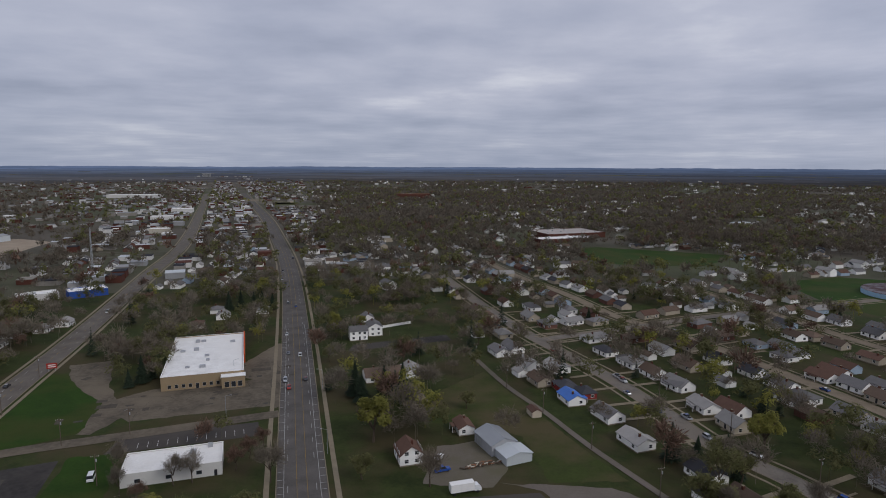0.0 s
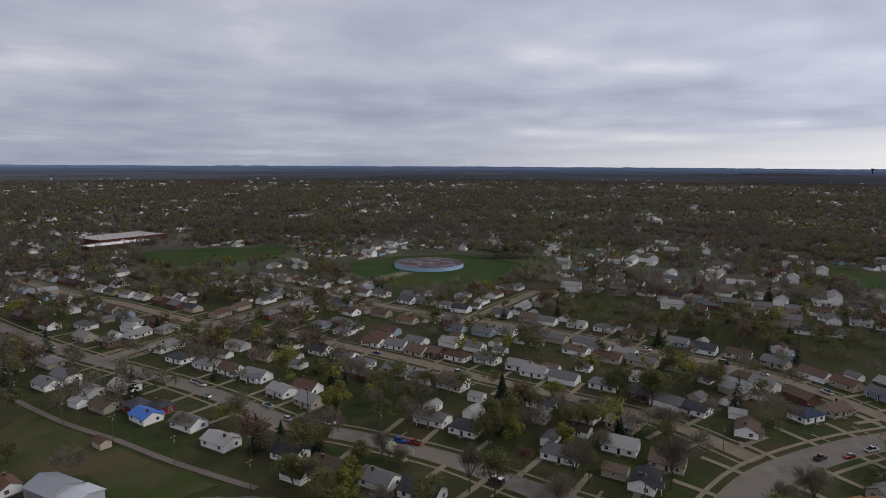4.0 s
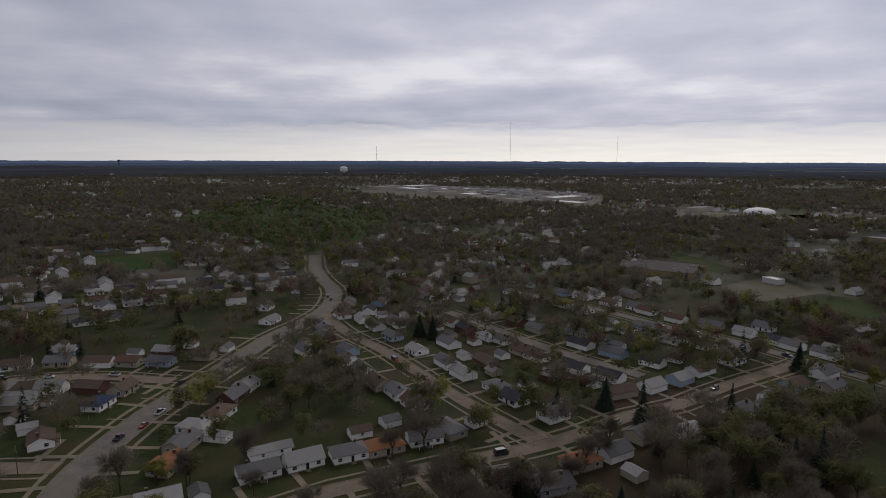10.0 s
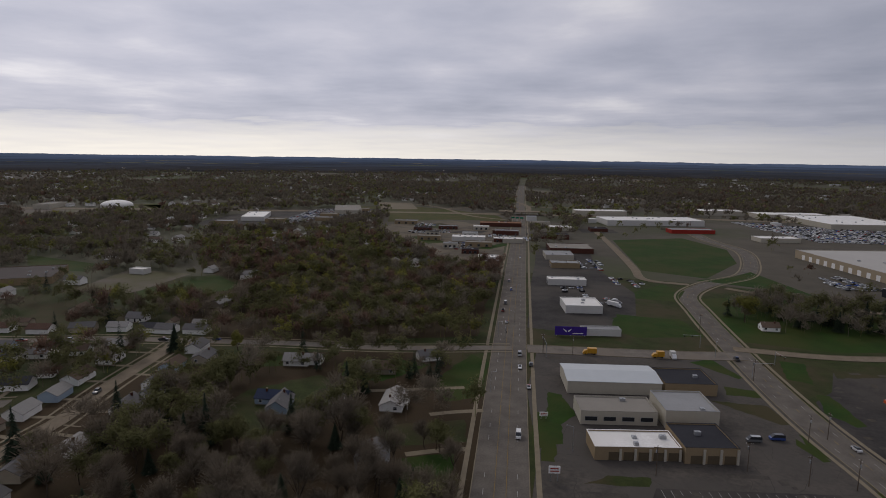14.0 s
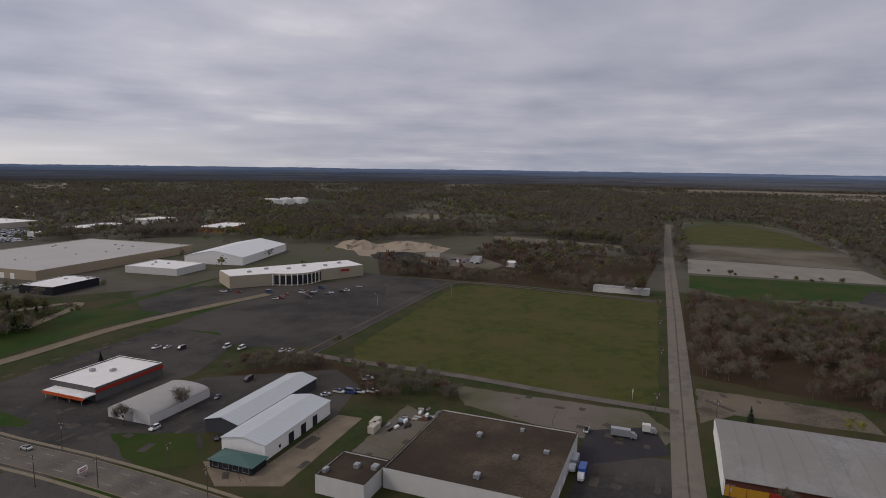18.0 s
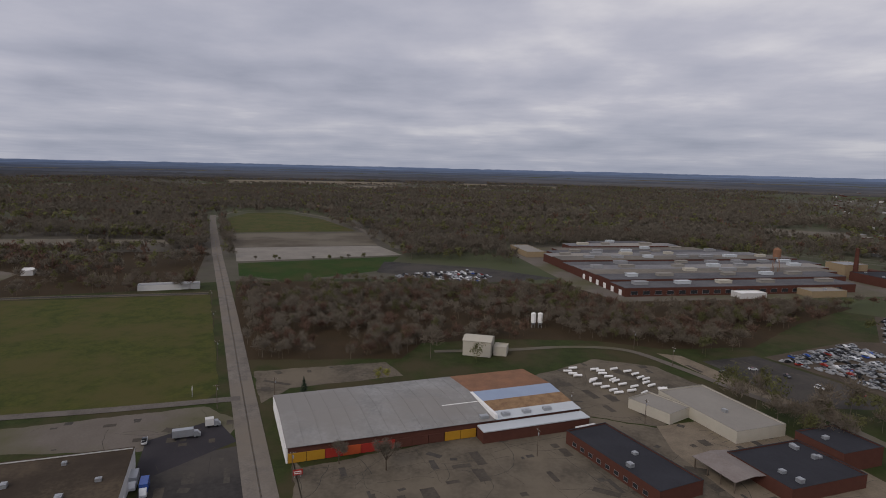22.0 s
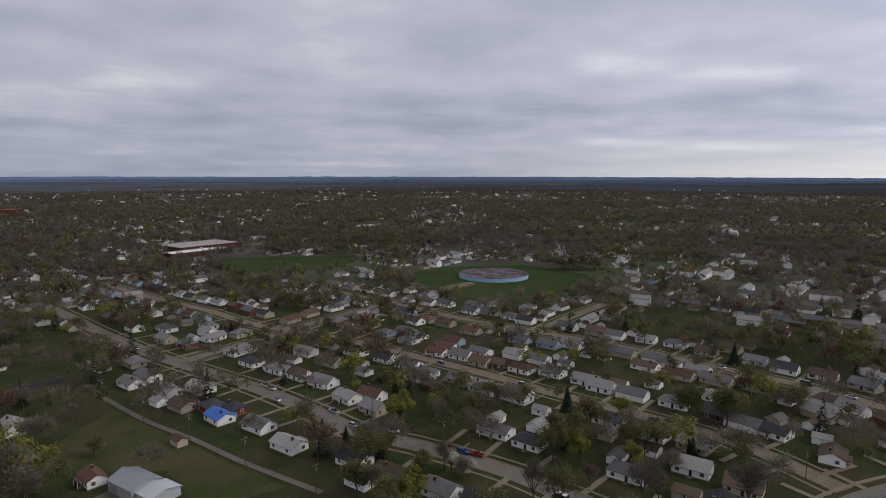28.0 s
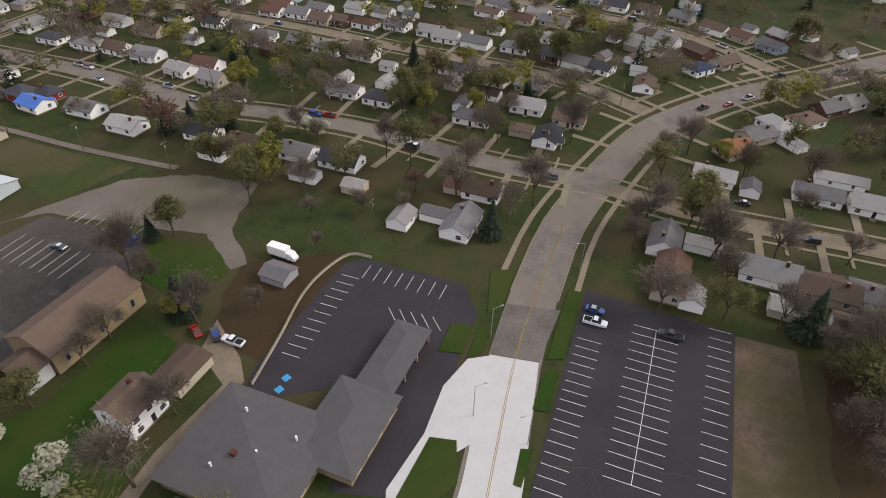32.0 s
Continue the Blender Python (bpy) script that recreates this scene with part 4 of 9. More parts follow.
WOOD_S = [(222, -246), (343, -306), (300, -372), (380, -400), (455, -472), (475, -600), (400, -690), (300, -600), (240, -510), (150, -524), (123, -394), (103, -316)]
WOOD_SE = [(226, -115), (232, -185), (181, -250), (114, -280), (62, -220), (30, -60), (70, -22), (120, -4), (150, -40), (180, -90)]
WOOD_W = [(-300, -96), (-505, -160), (-515, -40), (-518, 112), (-490, 250), (-445, 326), (-392, 250), (-336, 190), (-330, 135), (-345, 100), (-345, 45), (-335, -2), (-306, -12)]
WOOD_H = [(-150, -260), (-196, -250), (-198, -205), (-176, -180), (-185, -225), (-160, -232)]
for w, words in ((WOOD_S, "leaf litter under budding woods"), (WOOD_SE, "shaded leaf litter under garden trees"), (WOOD_W, "brown leaf litter under bare scrub"), (WOOD_H, "brown thicket floor")):
    lot("woodland_floor", w, LITTER, words, z=0.03, category="ground", block=False)
lot("yard", [(-322, 128), (-318, 140), (-250, 164), (-246, 152)], CONCRETE, "pale concrete strip beside a yard", z=0.05, category="yard")
for k, (poly, words) in enumerate((([(-71, -347), (-72, -321), (-120, -344), (-185, -369), (-181, -378)], "grass strip between a drive and a car park"), ([(-50, -338), (-61, -338), (-60, -307), (-50, -310)], "grass island at a junction"),
                                    ([(-59, -294), (-58, -273), (-67, -262), (-71, -265), (-64, -294)], "planting strip before a store"), ([(-60, -210), (-67, -184), (-70, -185), (-62, -210)], "narrow grass verge"), ([(-45, -246), (-47, -231), (-53, -228), (-48, -246)], "small grass bed in a lot"))):
    lot("verge", poly, LAWN if k else GRASS, words, z=0.062 + 0.002 * k, category="lawn")
lot("parking_lot", [(-208, -99), (-228, -81), (-209, -67), (-178, -90)], NEW_ASPHALT, "dark asphalt truck yard beside a depot", z=0.056)
lot("pavement", [(-164, 113), (-186, 162), (-180, 166), (-153, 110)], CONCRETE, "wide pale concrete pavement beside a street", z=0.058, category="pavement")
lot("woodland_floor", [(-390, -400), (-415, -338), (-474, -185), (-670, -243), (-640, -420), (-600, -430), (-480, -420), (-455, -470)], LITTER, "brown scrub floor behind a meadow", z=0.032, category="ground", block=False)
lot("parking_lot", [(-57, -284), (-59, -250), (-71, -222), (-81, -199), (-104, -196), (-111, -215), (-116, -270), (-92, -312), (-73, -313)], OLD_LOT, "worn asphalt forecourt of a retail shed", z=0.0485)
south_lot = lot("parking_lot", [(2, -186), (-50, -204), (-62, -172), (-50, -140), (6, -150)], OLD_LOT, "dark lot with faded bay lines", z=0.052)
stalls(south_lot, (-48, -202), (0.5, -185.5), 18, 5.0, LANE_W, z=0.064)
for k, (poly, words) in enumerate((([(49, -250), (43, -249), (34, -230), (38, -217), (34, -190), (38.5, -189)], "grass strip beside a street"), ([(23, -180), (4, -186), (4, -192), (17, -188)], "weedy grass island in a lot"), ([(-17, -327), (-31, -304), (-29, -301), (-8, -317)], "grass corner beside a street"),
                                    ([(-22, -288), (-35.5, -288), (-36.5, -280), (-22.5, -277.5)], "grass bed beside a drive"), ([(-43.5, -242), (-52, -227), (-49.5, -225.5), (-43, -236)], "grass verge before a lot"), ([(-15, -268), (-37.5, -271), (-44, -254.5), (-40.5, -253), (-23, -264)], "ragged grass edge of a lot"),
                                    ([(39, -389), (-2, -404), (-9, -373), (19, -366)], "green lawn behind a billboard"), ([(31, -474), (13, -512), (-5, -495), (0, -454), (28, -452)], "green lawn inside a bend"), ([(-13, -545), (-45, -536), (-96, -520), (-60, -608), (-40, -570)], "grass triangle beside a curving road"),
                                    ([(-164, -448), (-279, -492), (-278, -487), (-163, -435)], "grass strip along a car park"), ([(-162, -379), (-248, -400), (-243, -393), (-164, -365)], "grass island in a car park"), ([(-176, -349), (-186, -329), (-184, -320), (-178, -339)], "kerbed grass island in a car park"))):
    lot("verge", poly, LAWN if k not in (1, 5) else GRASS, words, z=0.066 + 0.002 * k, category="lawn")
def patches(ob, poly, count, material, seed, z, size=(1.5, 5.0)):
    """Repairs, stains and worn spots over a paved patch: uneven flat shapes."""
    rr = random.Random(seed)
    xs, ys = [q[0] for q in poly], [q[1] for q in poly]
    s = Shape()
    made = 0
    for k in range(count * 3):
        x, y, w, d = rr.uniform(min(xs), max(xs)), rr.uniform(min(ys), max(ys)), rr.uniform(*size), rr.uniform(*size)
        c = rect(x, y, 17 + rr.choice((0, 0, 0, rr.uniform(0, 90))), w * rr.choice((1, 1, 3)), d)
        if made < count and inside(poly, np.array([p[0] for p in c]), np.array([p[1] for p in c])).all():
            made += 1
            s.face([(p[0], p[1], z + 0.00012 * k) for p in ragged(c, 1.0, 0.35)])
    if made:
        setting("worn_patch", s, material, parent=ob)


TAR = mat("black_tar_seam", (0.040, 0.036, 0.031), (0.062, 0.056, 0.048), scale=0.5, fine=3.0)
WORN_DARK = mat("oil_stained_asphalt", (0.084, 0.071, 0.056), (0.055, 0.047, 0.038), scale=0.2, fine=1.2, spread=1.1)
WORN_PALE = mat("bleached_patch", (0.080, 0.070, 0.058), (0.050, 0.045, 0.040), scale=0.2, fine=1.2, spread=1.1)
for ob in [o for o in bpy.data.objects if o.name.startswith(("parking_lot", "yard")) and o.parent is None]:
    outline = [(v.co.x, v.co.y) for v in ob.data.vertices]
    if max(math.hypot(*v) for v in outline) < 480:
        area = abs(sum(a[0] * b[1] - b[0] * a[1] for a, b in zip(outline, outline[1:] + outline[:1]))) / 2
        high = ob.data.vertices[0].co.z
        seams(ob, outline, int(area / 110), TAR, int(area), high + 0.004, 0.14)
        pale = ob.data.materials[0] in (PATCHED, GRAVEL, CONCRETE)
        if ob.data.materials[0] is not NEW_ASPHALT:
            patches(ob, outline, min(40, int(area / 300)), WORN_DARK if pale else WORN_PALE, int(area) + 1, high + 0.012)
            patches(ob, outline, min(30, int(area / 400)), WORN_PALE if pale else WORN_DARK, int(area) + 2, high + 0.022, (0.8, 3.0))
lot("woodland_floor", [(56, 117), (76, 101.5), (73.5, 98.5), (48, 83), (39, 86.5), (36, 100), (45, 110)], LITTER, "brown weedy ground beside a lot", z=0.042, category="ground", block=False)

# ---- houses, garages and sheds ----


def gable_walls(w, d, h, rise, slot=0):
    """Walls of a house, its ridge along x, as one block with pointed ends."""
    s = Shape()
    x, y = w / 2, d / 2
    s.face([(-x, -y, 0), (x, -y, 0), (x, -y, h), (-x, -y, h)], slot)
    s.face([(x, y, 0), (-x, y, 0), (-x, y, h), (x, y, h)], slot)
    s.face([(x, -y, 0), (x, y, 0), (x, y, h), (x, 0, h + rise), (x, -y, h)], slot)
    s.face([(-x, y, 0), (-x, -y, 0), (-x, -y, h), (-x, 0, h + rise), (-x, y, h)], slot)
    return s


def gable_roof(w, d, h, rise, over=0.4, thick=0.16):
    """Two thick roof planes that meet in a ridge along x."""
    s = Shape()
    x, y = w / 2 + over, d / 2 + over
    low = h - rise * over / (d / 2)
    for k in (1, -1):
        a = [(-x, -y * k, low), (x, -y * k, low), (x, 0, h + rise), (-x, 0, h + rise)]
        b = [(p[0], p[1], p[2] + thick) for p in a]
        a, b = (a, b) if k == 1 else (a[::-1], b[::-1])
        s.face(b).face(a[::-1])
        for i in range(4):
            j = (i + 1) % 4
            s.face([a[i], a[j], b[j], b[i]])
    return s


def hip_roof(w, d, h, rise, over=0.45, thick=0.14):
    s = Shape()
    x, y = w / 2 + over, d / 2 + over
    r = max(0.0, x - y)
    e, f = h - 0.02, h + thick
    c = [(-x, -y), (x, -y), (x, y), (-x, y)]
    s.face([(*p, e) for p in c[::-1]])
    for i in range(4):
        j = (i + 1) % 4
        s.face([(*c[i], e), (*c[j], e), (*c[j], f), (*c[i], f)])
    a, b = (-r, 0, f + rise), (r, 0, f + rise)
    s.face([(*c[0], f), (*c[1], f), b, a]).face([(*c[2], f), (*c[3], f), a, b])
    s.face([(*c[1], f), (*c[2], f), b]).face([(*c[3], f), (*c[0], f), a])
    return s


def window_shape(w, h):
    """A window facing -y: surround, recessed panes and the meeting rail between them, as one sheet."""
    s = Shape()
    t, p, q = 0.1, -0.05, -0.012
    o = [(-w / 2 - t, -t), (w / 2 + t, -t), (w / 2 + t, h + t), (-w / 2 - t, h + t)]
    i = [(-w / 2, 0), (w / 2, 0), (w / 2, h), (-w / 2, h)]
    m = [(-w / 2, h * 0.47), (w / 2, h * 0.47), (w / 2, h * 0.53), (-w / 2, h * 0.53)]
    s.v = [(x, 0.02, z) for x, z in o] + [(x, p, z) for x, z in o] + [(x, p, z) for x, z in i] + [(x, q, z) for x, z in i] + [(x, q, z) for x, z in m]
    for k in range(4):
        j = (k + 1) % 4
        s.f += [(k, j, 4 + j, 4 + k), (4 + k, 4 + j, 8 + j, 8 + k), (8 + k, 8 + j, 12 + j, 12 + k)]
        s.s += [0, 0, 0]
    s.f += [(12, 13, 17, 16), (16, 17, 18, 19), (19, 18, 14, 15)]
    s.s += [1, 0, 1]
    return s.mesh("window", TRIM, GLASS)


def door_shape(w, h):
    s = Shape()
    s.box(-w / 2, -0.04, 0, w / 2, 0.02, h)
    return s.mesh("door", DARK_TRIM)


WINDOW = window_shape(1.3, 1.2)
WINDOW_SH = window_shape(1.5, 1.3)
SHUTTER = Shape().box(-0.22, -0.05, 0, 0.22, 0, 1.35).mesh("shutter", DARK_TRIM)
WINDOW_S = window_shape(0.8, 1.0)
DOOR = door_shape(0.95, 2.05)
protos = {}


def put(name, mesh, parent, x, y, z, turn=0.0):
    ob = new(name, mesh)
    ob.parent = parent
    ob.matrix_local = pose(x, y, z, 0, 0, turn)
    return ob


def house(x, y, turn, w, d, roof, wall, far=False, hip=None):
    """A one-storey house with its front to -y: walls, foundation, roof, chimney, door, steps, windows."""
    r = random.Random(int(x * 7 + y * 13))
    style = r.randrange(4) if hip is None else hip
    key = ("house", w, d, roof, wall, style, far)
    take(rect(x, y, turn, w + 3, d + 3))
    z = far_z(math.hypot(x, y))
    if key in protos:
        ob = copy_thing(protos[key], pose(x, y, z, 0, 0, turn + r.uniform(-2, 2)))
        return ob
    h, rise = 2.9, d * (0.24 + 0.05 * (style % 3))
    ob = thing("house", x, y, turn, z, f"one-storey {WALL_WORDS[wall]} house with {ROOF_WORDS[roof]} {'hipped' if style == 3 else 'gabled'} roof", "house", "houses of the neighbourhood")
    protos[key] = ob
    if style == 3:
        part("wall", Shape().box(-w / 2, -d / 2, 0, w / 2, d / 2, h), WALLS[wall], ob)
        part("roof", hip_roof(w, d, h, rise), ROOFS[roof], ob)
    else:
        part("wall", gable_walls(w, d, h, rise), WALLS[wall], ob)
        part("roof", gable_roof(w, d, h, rise), ROOFS[roof], ob)
    wm = WINDOW_SH if style == 1 else WINDOW
    if far:
        for k in (-0.3, 0.3):
            put("window", WINDOW, ob, k * w, -d / 2, 1.0)
        put("window", WINDOW, ob, w / 2, 0, 1.0, 90)
        return ob
    part("foundation", Shape().box(-w / 2 - 0.03, -d / 2 - 0.03, 0, w / 2 + 0.03, d / 2 + 0.03, 0.4), WALK, ob)
    cx = w * (0.2 if style % 2 else -0.25)
    stack = part("chimney", Shape().box(cx - 0.35, 0.5, h + rise * 0.5, cx + 0.35, 1.2, h + rise + 0.8), BRICK_RED, ob, "brick chimney")
    part("chimney_cap", Shape().box(cx - 0.42, 0.43, h + rise + 0.804, cx + 0.42, 1.27, h + rise + 0.92), WALK, stack, "concrete cap")
    put("door", DOOR, ob, 0.2, -d / 2, 0.4)
    part("step", Shape().box(-0.6, -d / 2 - 1.0, 0, 1.0, -d / 2 - 0.05, 0.36).box(-0.6, -d / 2 - 1.35, 0, 1.0, -d / 2 - 1.0, 0.18), WALK, ob)
    for k in (-0.34, 0.32):
        put("window", wm, ob, k * w, -d / 2, 1.15)
    for k in (-0.3, 0.32):
        put("window", WINDOW, ob, k * w, d / 2, 1.2, 180)
    for s, a in ((-1, -90), (1, 90)):
        put("window", wm, ob, s * w / 2, -d * 0.2, 1.2, a)
    if style == 1:
        for k in (-0.34, 0.32):
            for q in (-1.05, 1.05):
                put("shutter", SHUTTER, ob, k * w + q, -d / 2, 1.12)
    if style == 0:
        p = Shape()
        p.box(-w * 0.32, -d / 2 - 1.8, 2.45, w * 0.12, -d / 2 - 0.1, 2.6)
        part("porch_roof", p, ROOFS[roof], ob)
        for k in (-w * 0.3, w * 0.1):
            part("porch_post", Shape().box(k - 0.07, -d / 2 - 1.75, 0, k + 0.07, -d / 2 - 1.6, 2.45), TRIM, ob)
    if style == 2:
        pipe = Shape().tube((w * 0.3, 0.8, h + rise * 0.6), (w * 0.3, 0.8, h + rise + 0.3), 0.07, 0.07, 6)
        part("vent_pipe", pipe, STEEL, ob)
    return ob


def garage(x, y, turn, w, d, roof, wall):
    key = ("garage", w, d, roof, wall)
    take(rect(x, y, turn, w + 2, d + 2))
    r = random.Random(int(x * 5 + y * 3))
    if key in protos:
        return copy_thing(protos[key], pose(x, y, 0, 0, 0, turn + 90 * r.randrange(2)))
    h, rise = 2.4, d * 0.25
    ob = thing("garage", x, y, turn, 0, f"small {WALL_WORDS[wall]} garage with {ROOF_WORDS[roof]} gabled roof", "garage", "garages behind the houses")
    protos[key] = ob
    part("wall", gable_walls(w, d, h, rise), WALLS[wall], ob)
    part("roof", gable_roof(w, d, h, rise, 0.25), ROOFS[roof], ob)
    g = Shape()
    for k in range(4):
        g.box(-1.3, -0.04, 0.03 + k * 0.53, 1.3, 0.0, 0.53 + k * 0.53)
    put("garage_door", g.mesh("garage_door", TRIM), ob, w / 2, 0, 0, 90)
    put("window", WINDOW_S, ob, 0, -d / 2, 1.1)
    return ob


def shed(x, y, turn, w, d, roof, wall):
    return garage(x, y, turn, w, d, roof, wall)


house(104, -211, -74, 16, 9, "lgrey", "white")
house(150, -194, 14, 13, 8, "navy", "blue")
house(113, -268, 40, 11, 8, "grey", "white")
house(168, -236, 18, 12, 8, "lgrey", "white")
garage(134, -246, 18, 6.5, 5.5, "lgrey", "white")
garage(126, -203, -70, 6.5, 5.5, "grey", "white")
house(207, -188, -70, 11, 8, "grey", "white")
house(8, 219, -75, 9, 6, "redbrown", "white")
house(-143, 386, 105, 10, 8, "lgrey", "white")
house(-49, 382, -74, 9, 8, "grey", "white")
house(-151, 364, 105, 9, 7, "redbrown", "tan")
house(-153, 402, 105, 9, 8, "grey", "white")
house(-122, 402, 105, 10, 8, "lgrey", "white")
house(-239, 353, 105, 10, 8, "lgrey", "white")
house(-235, 367, 105, 11, 8, "lgrey", "white")
house(-251, 342, 103, 11, 8, "lgrey", "white")
house(-234, 268, 103, 12, 8, "grey", "white")
house(-230, 282, 103, 11, 8, "lgrey", "white")
house(-244, 321, 103, 10, 8, "lgrey", "white")
# the lots on both sides of the nearest lanes
house(66, 231, 110, 12, 8, "grey", "white")
house(70, 208, 110, 12, 8, "lgrey", "white")
house(85, 184, 110, 11, 8, "dark", "white")
garage(80, 170, 110, 9, 5, "dark", "white")
house(91, 167, 110, 12, 8, "brown", "white")
house(99, 150, 110, 11, 8, "grey", "white")
house(105, 136, 110, 13, 8, "dark", "white")
garage(92, 138, 110, 9, 5, "lgrey", "white")
garage(98, 122, 110, 6.5, 5.5, "lgrey", "tan")
garage(119, 99, 110, 8, 5, "redbrown", "tan")
house(122, 92, 110, 11, 8, "brown", "white")
house(105, 86, 20, 13, 8, "grey", "white")
garage(104, 94, 110, 9, 5, "grey", "white")
garage(96, 100, 20, 8, 6, "lgrey", "white")
house(95, 295, -70, 12, 8, "lgrey", "white")
house(107, 264, -70, 12, 8, "lgrey", "white")
house(118, 236, -70, 12, 8, "redbrown", "white")
house(141, 176, -70, 13, 8, "grey", "white")
house(145, 161, -70, 11, 8, "dark", "white")
garage(149, 186, -70, 6.5, 5.5, "lgrey", "white")
garage(158, 171, -70, 8, 6, "lgrey", "white")
house(157, 125, -70, 13, 8, "grey", "white")
garage(164, 136, 20, 9, 5, "grey", "white")
house(163, 97, 20, 11, 8, "dark", "white")
garage(162, 107, -70, 8, 6, "brown", "tan")
house(178, 116, -70, 12, 8, "lgrey", "white")
house(180, 99, -70, 11, 8, "brown", "tan")
house(227, 94, 20, 11, 8, "brown", "white")
house(258, 85, -18, 11, 8, "navy", "white")
garage(239, 103, 20, 6.5, 5.5, "lgrey", "white")
house(273, 80, -18, 11, 8, "brown", "tan")
house(199, 47, 156, 11, 8, "orange", "tan")
house(178, 45, -72, 12, 8, "lgrey", "white")
garage(179, 34, -72, 6.5, 5.5, "grey", "white")
house(214, 45, 156, 12, 8, "grey", "tan")
house(227, 43, 246, 11, 8, "lgrey", "white")
house(238, 36, 156, 12, 8, "brown", "white")
house(255, 33, 156, 13, 8, "grey", "brick")
house(265, 29, 156, 12, 8, "lgrey", "white")
garage(218, 34, 156, 9, 5, "lgrey", "white")
house(189, 18, -72, 13, 8, "grey", "white")
garage(202, 18, -72, 8, 6, "lgrey", "white")
garage(204, 12, -72, 8, 6, "lgrey", "white")
house(193, 4, -72, 12, 8, "lgrey", "white")
house(136, 41, 18, 11, 8, "grey", "white")
garage(142, 33, 108, 9, 5, "lgrey", "white")
house(123, 33, 20, 16, 8, "redbrown", "tan")
garage(120, 26, 20, 6.5, 5.5, "lgrey", "white")
house(142, 16, 108, 13, 9, "lgrey", "white")
garage(132, 8, 108, 8, 6, "lgrey", "tan")
house(145, 3, 108, 13, 9, "brown", "tan")
house(150, -7, 108, 12, 8, "grey", "white")
garage(136, -4, 108, 6.5, 5.5, "brown", "tan")
garage(170, 182, -70, 6.5, 5.5, "lgrey", "white")
house(175, 202, 110, 12, 8, "brown", "white")
house(166, 217, 110, 12, 8, "lgrey", "white")
house(155, 250, 110, 12, 8, "grey", "white")
house(376, 25, -30, 12, 8, "lgrey", "white")
house(411, 30, -21, 11, 8, "grey", "white")
house(458, -31, 174, 13, 8, "redbrown", "brick")
house(425, -55, 174, 12, 8, "grey", "white")
house(412, -26, 174, 11, 8, "grey", "tan")
house(55, 248, 105, 11, 8, "blue", "white")
house(62, 254, 105, 9, 7, "dark", "red")
house(87, 314, -69, 12, 8, "dark", "white")
house(95, 298, -69, 12, 8, "grey", "white")
house(101, 280, -74, 12, 8, "brown", "white")
house(106, 265, -74, 12, 8, "grey", "white")
house(30, 313, 110, 12, 8, "grey", "white")
house(38, 319, 110, 13, 8, "grey", "white")
house(43, 292, 110, 12, 8, "lgrey", "white")
garage(37, 281, 110, 7, 5, "lgrey", "white")
house(45, 270, 110, 11, 8, "brown", "tan")
house(55, 261, 105, 11, 8, "dark", "red")
shed(37, 234, 105, 6, 4, "redbrown", "tan")
house(62, 415, -73, 14, 8, "grey", "white")
house(28, 393, 106, 11, 8, "brown", "tan")
house(12, 451, 103, 12, 8, "brown", "tan")
house(24, 406, 106, 12, 8, "brown", "tan")
house(7, 468, 103, 12, 8, "grey", "white")
house(166, 214, 104, 12, 8, "grey", "white")
house(171, 199, 104, 13, 8, "brown", "white")
house(149, 246, 107, 14, 8, "grey", "white")
garage(130, 269, 107, 8, 6, "grey", "white")
house(135, 324, 109, 14, 8, "brown", "tan")
house(179, 276, -72, 12, 8, "redbrown", "white")
house(186, 263, -72, 12, 8, "grey", "white")
house(194, 242, -75, 12, 8, "brown", "brick")
house(199, 228, -75, 12, 8, "redbrown", "white")
house(208, 215, -75, 12, 8, "grey", "white")
house(213, 197, -72, 13, 8, "lgrey", "white")
garage(224, 222, -75, 7, 6, "grey", "white")
garage(237, 177, -73, 7, 6, "grey", "white")
house(244, 156, -73, 10, 9, "lgrey", "white")
garage(223, 186, -72, 8, 6, "brown", "white")
house(86, 407, 105, 12, 8, "grey", "white")
house(163, 345, -64, 12, 8, "brown", "brick")
house(187, 325, -70, 11, 8, "grey", "blue")
house(187, 311, -70, 11, 8, "grey", "white")
house(188, 281, -72, 13, 8, "redbrown", "white")
house(199, 263, -72, 12, 8, "grey", "white")
house(122, 292, 109, 14, 8, "brown", "tan")
house(212, 187, -72, 12, 8, "lgrey", "white")
house(188, 248, -72, 11, 8, "brown", "tan")
house(174, 328, -70, 10, 8, "grey", "blue")
house(178, 306, -70, 11, 8, "grey", "white")
house(255, 196, 102, 13, 8, "brown", "white")
house(258, 178, 102, 14, 8, "redbrown", "tan")
house(266, 163, 100, 14, 8, "grey", "tan")
house(273, 147, 100, 12, 8, "dark", "blue")
house(308, 72, -110, 12, 8, "grey", "blue")
house(298, 229, -71, 11, 8, "lgrey", "white")
house(304, 213, -77, 12, 8, "grey", "white")
house(305, 194, -77, 11, 8, "brown", "tan")
house(312, 170, -79, 11, 8, "grey", "blue")
house(316, 138, -79, 12, 8, "brown", "white")
house(317, 120, -95, 12, 8, "grey", "tan")
house(215, 344, 101, 12, 8, "brown", "tan")
house(234, 270, 108, 12, 8, "grey", "blue")
house(241, 253, 108, 12, 8, "grey", "blue")
house(268, 320, -70, 12, 8, "grey", "white")
house(264, 337, -70, 12, 8, "grey", "tan")
house(255, 348, -78, 12, 8, "grey", "white")
house(253, 378, -78, 12, 8, "grey", "white")
house(205, 344, 101, 12, 8, "brown", "white")
house(219, 328, 109, 12, 8, "brown", "tan")
house(222, 303, 109, 12, 8, "redbrown", "tan")
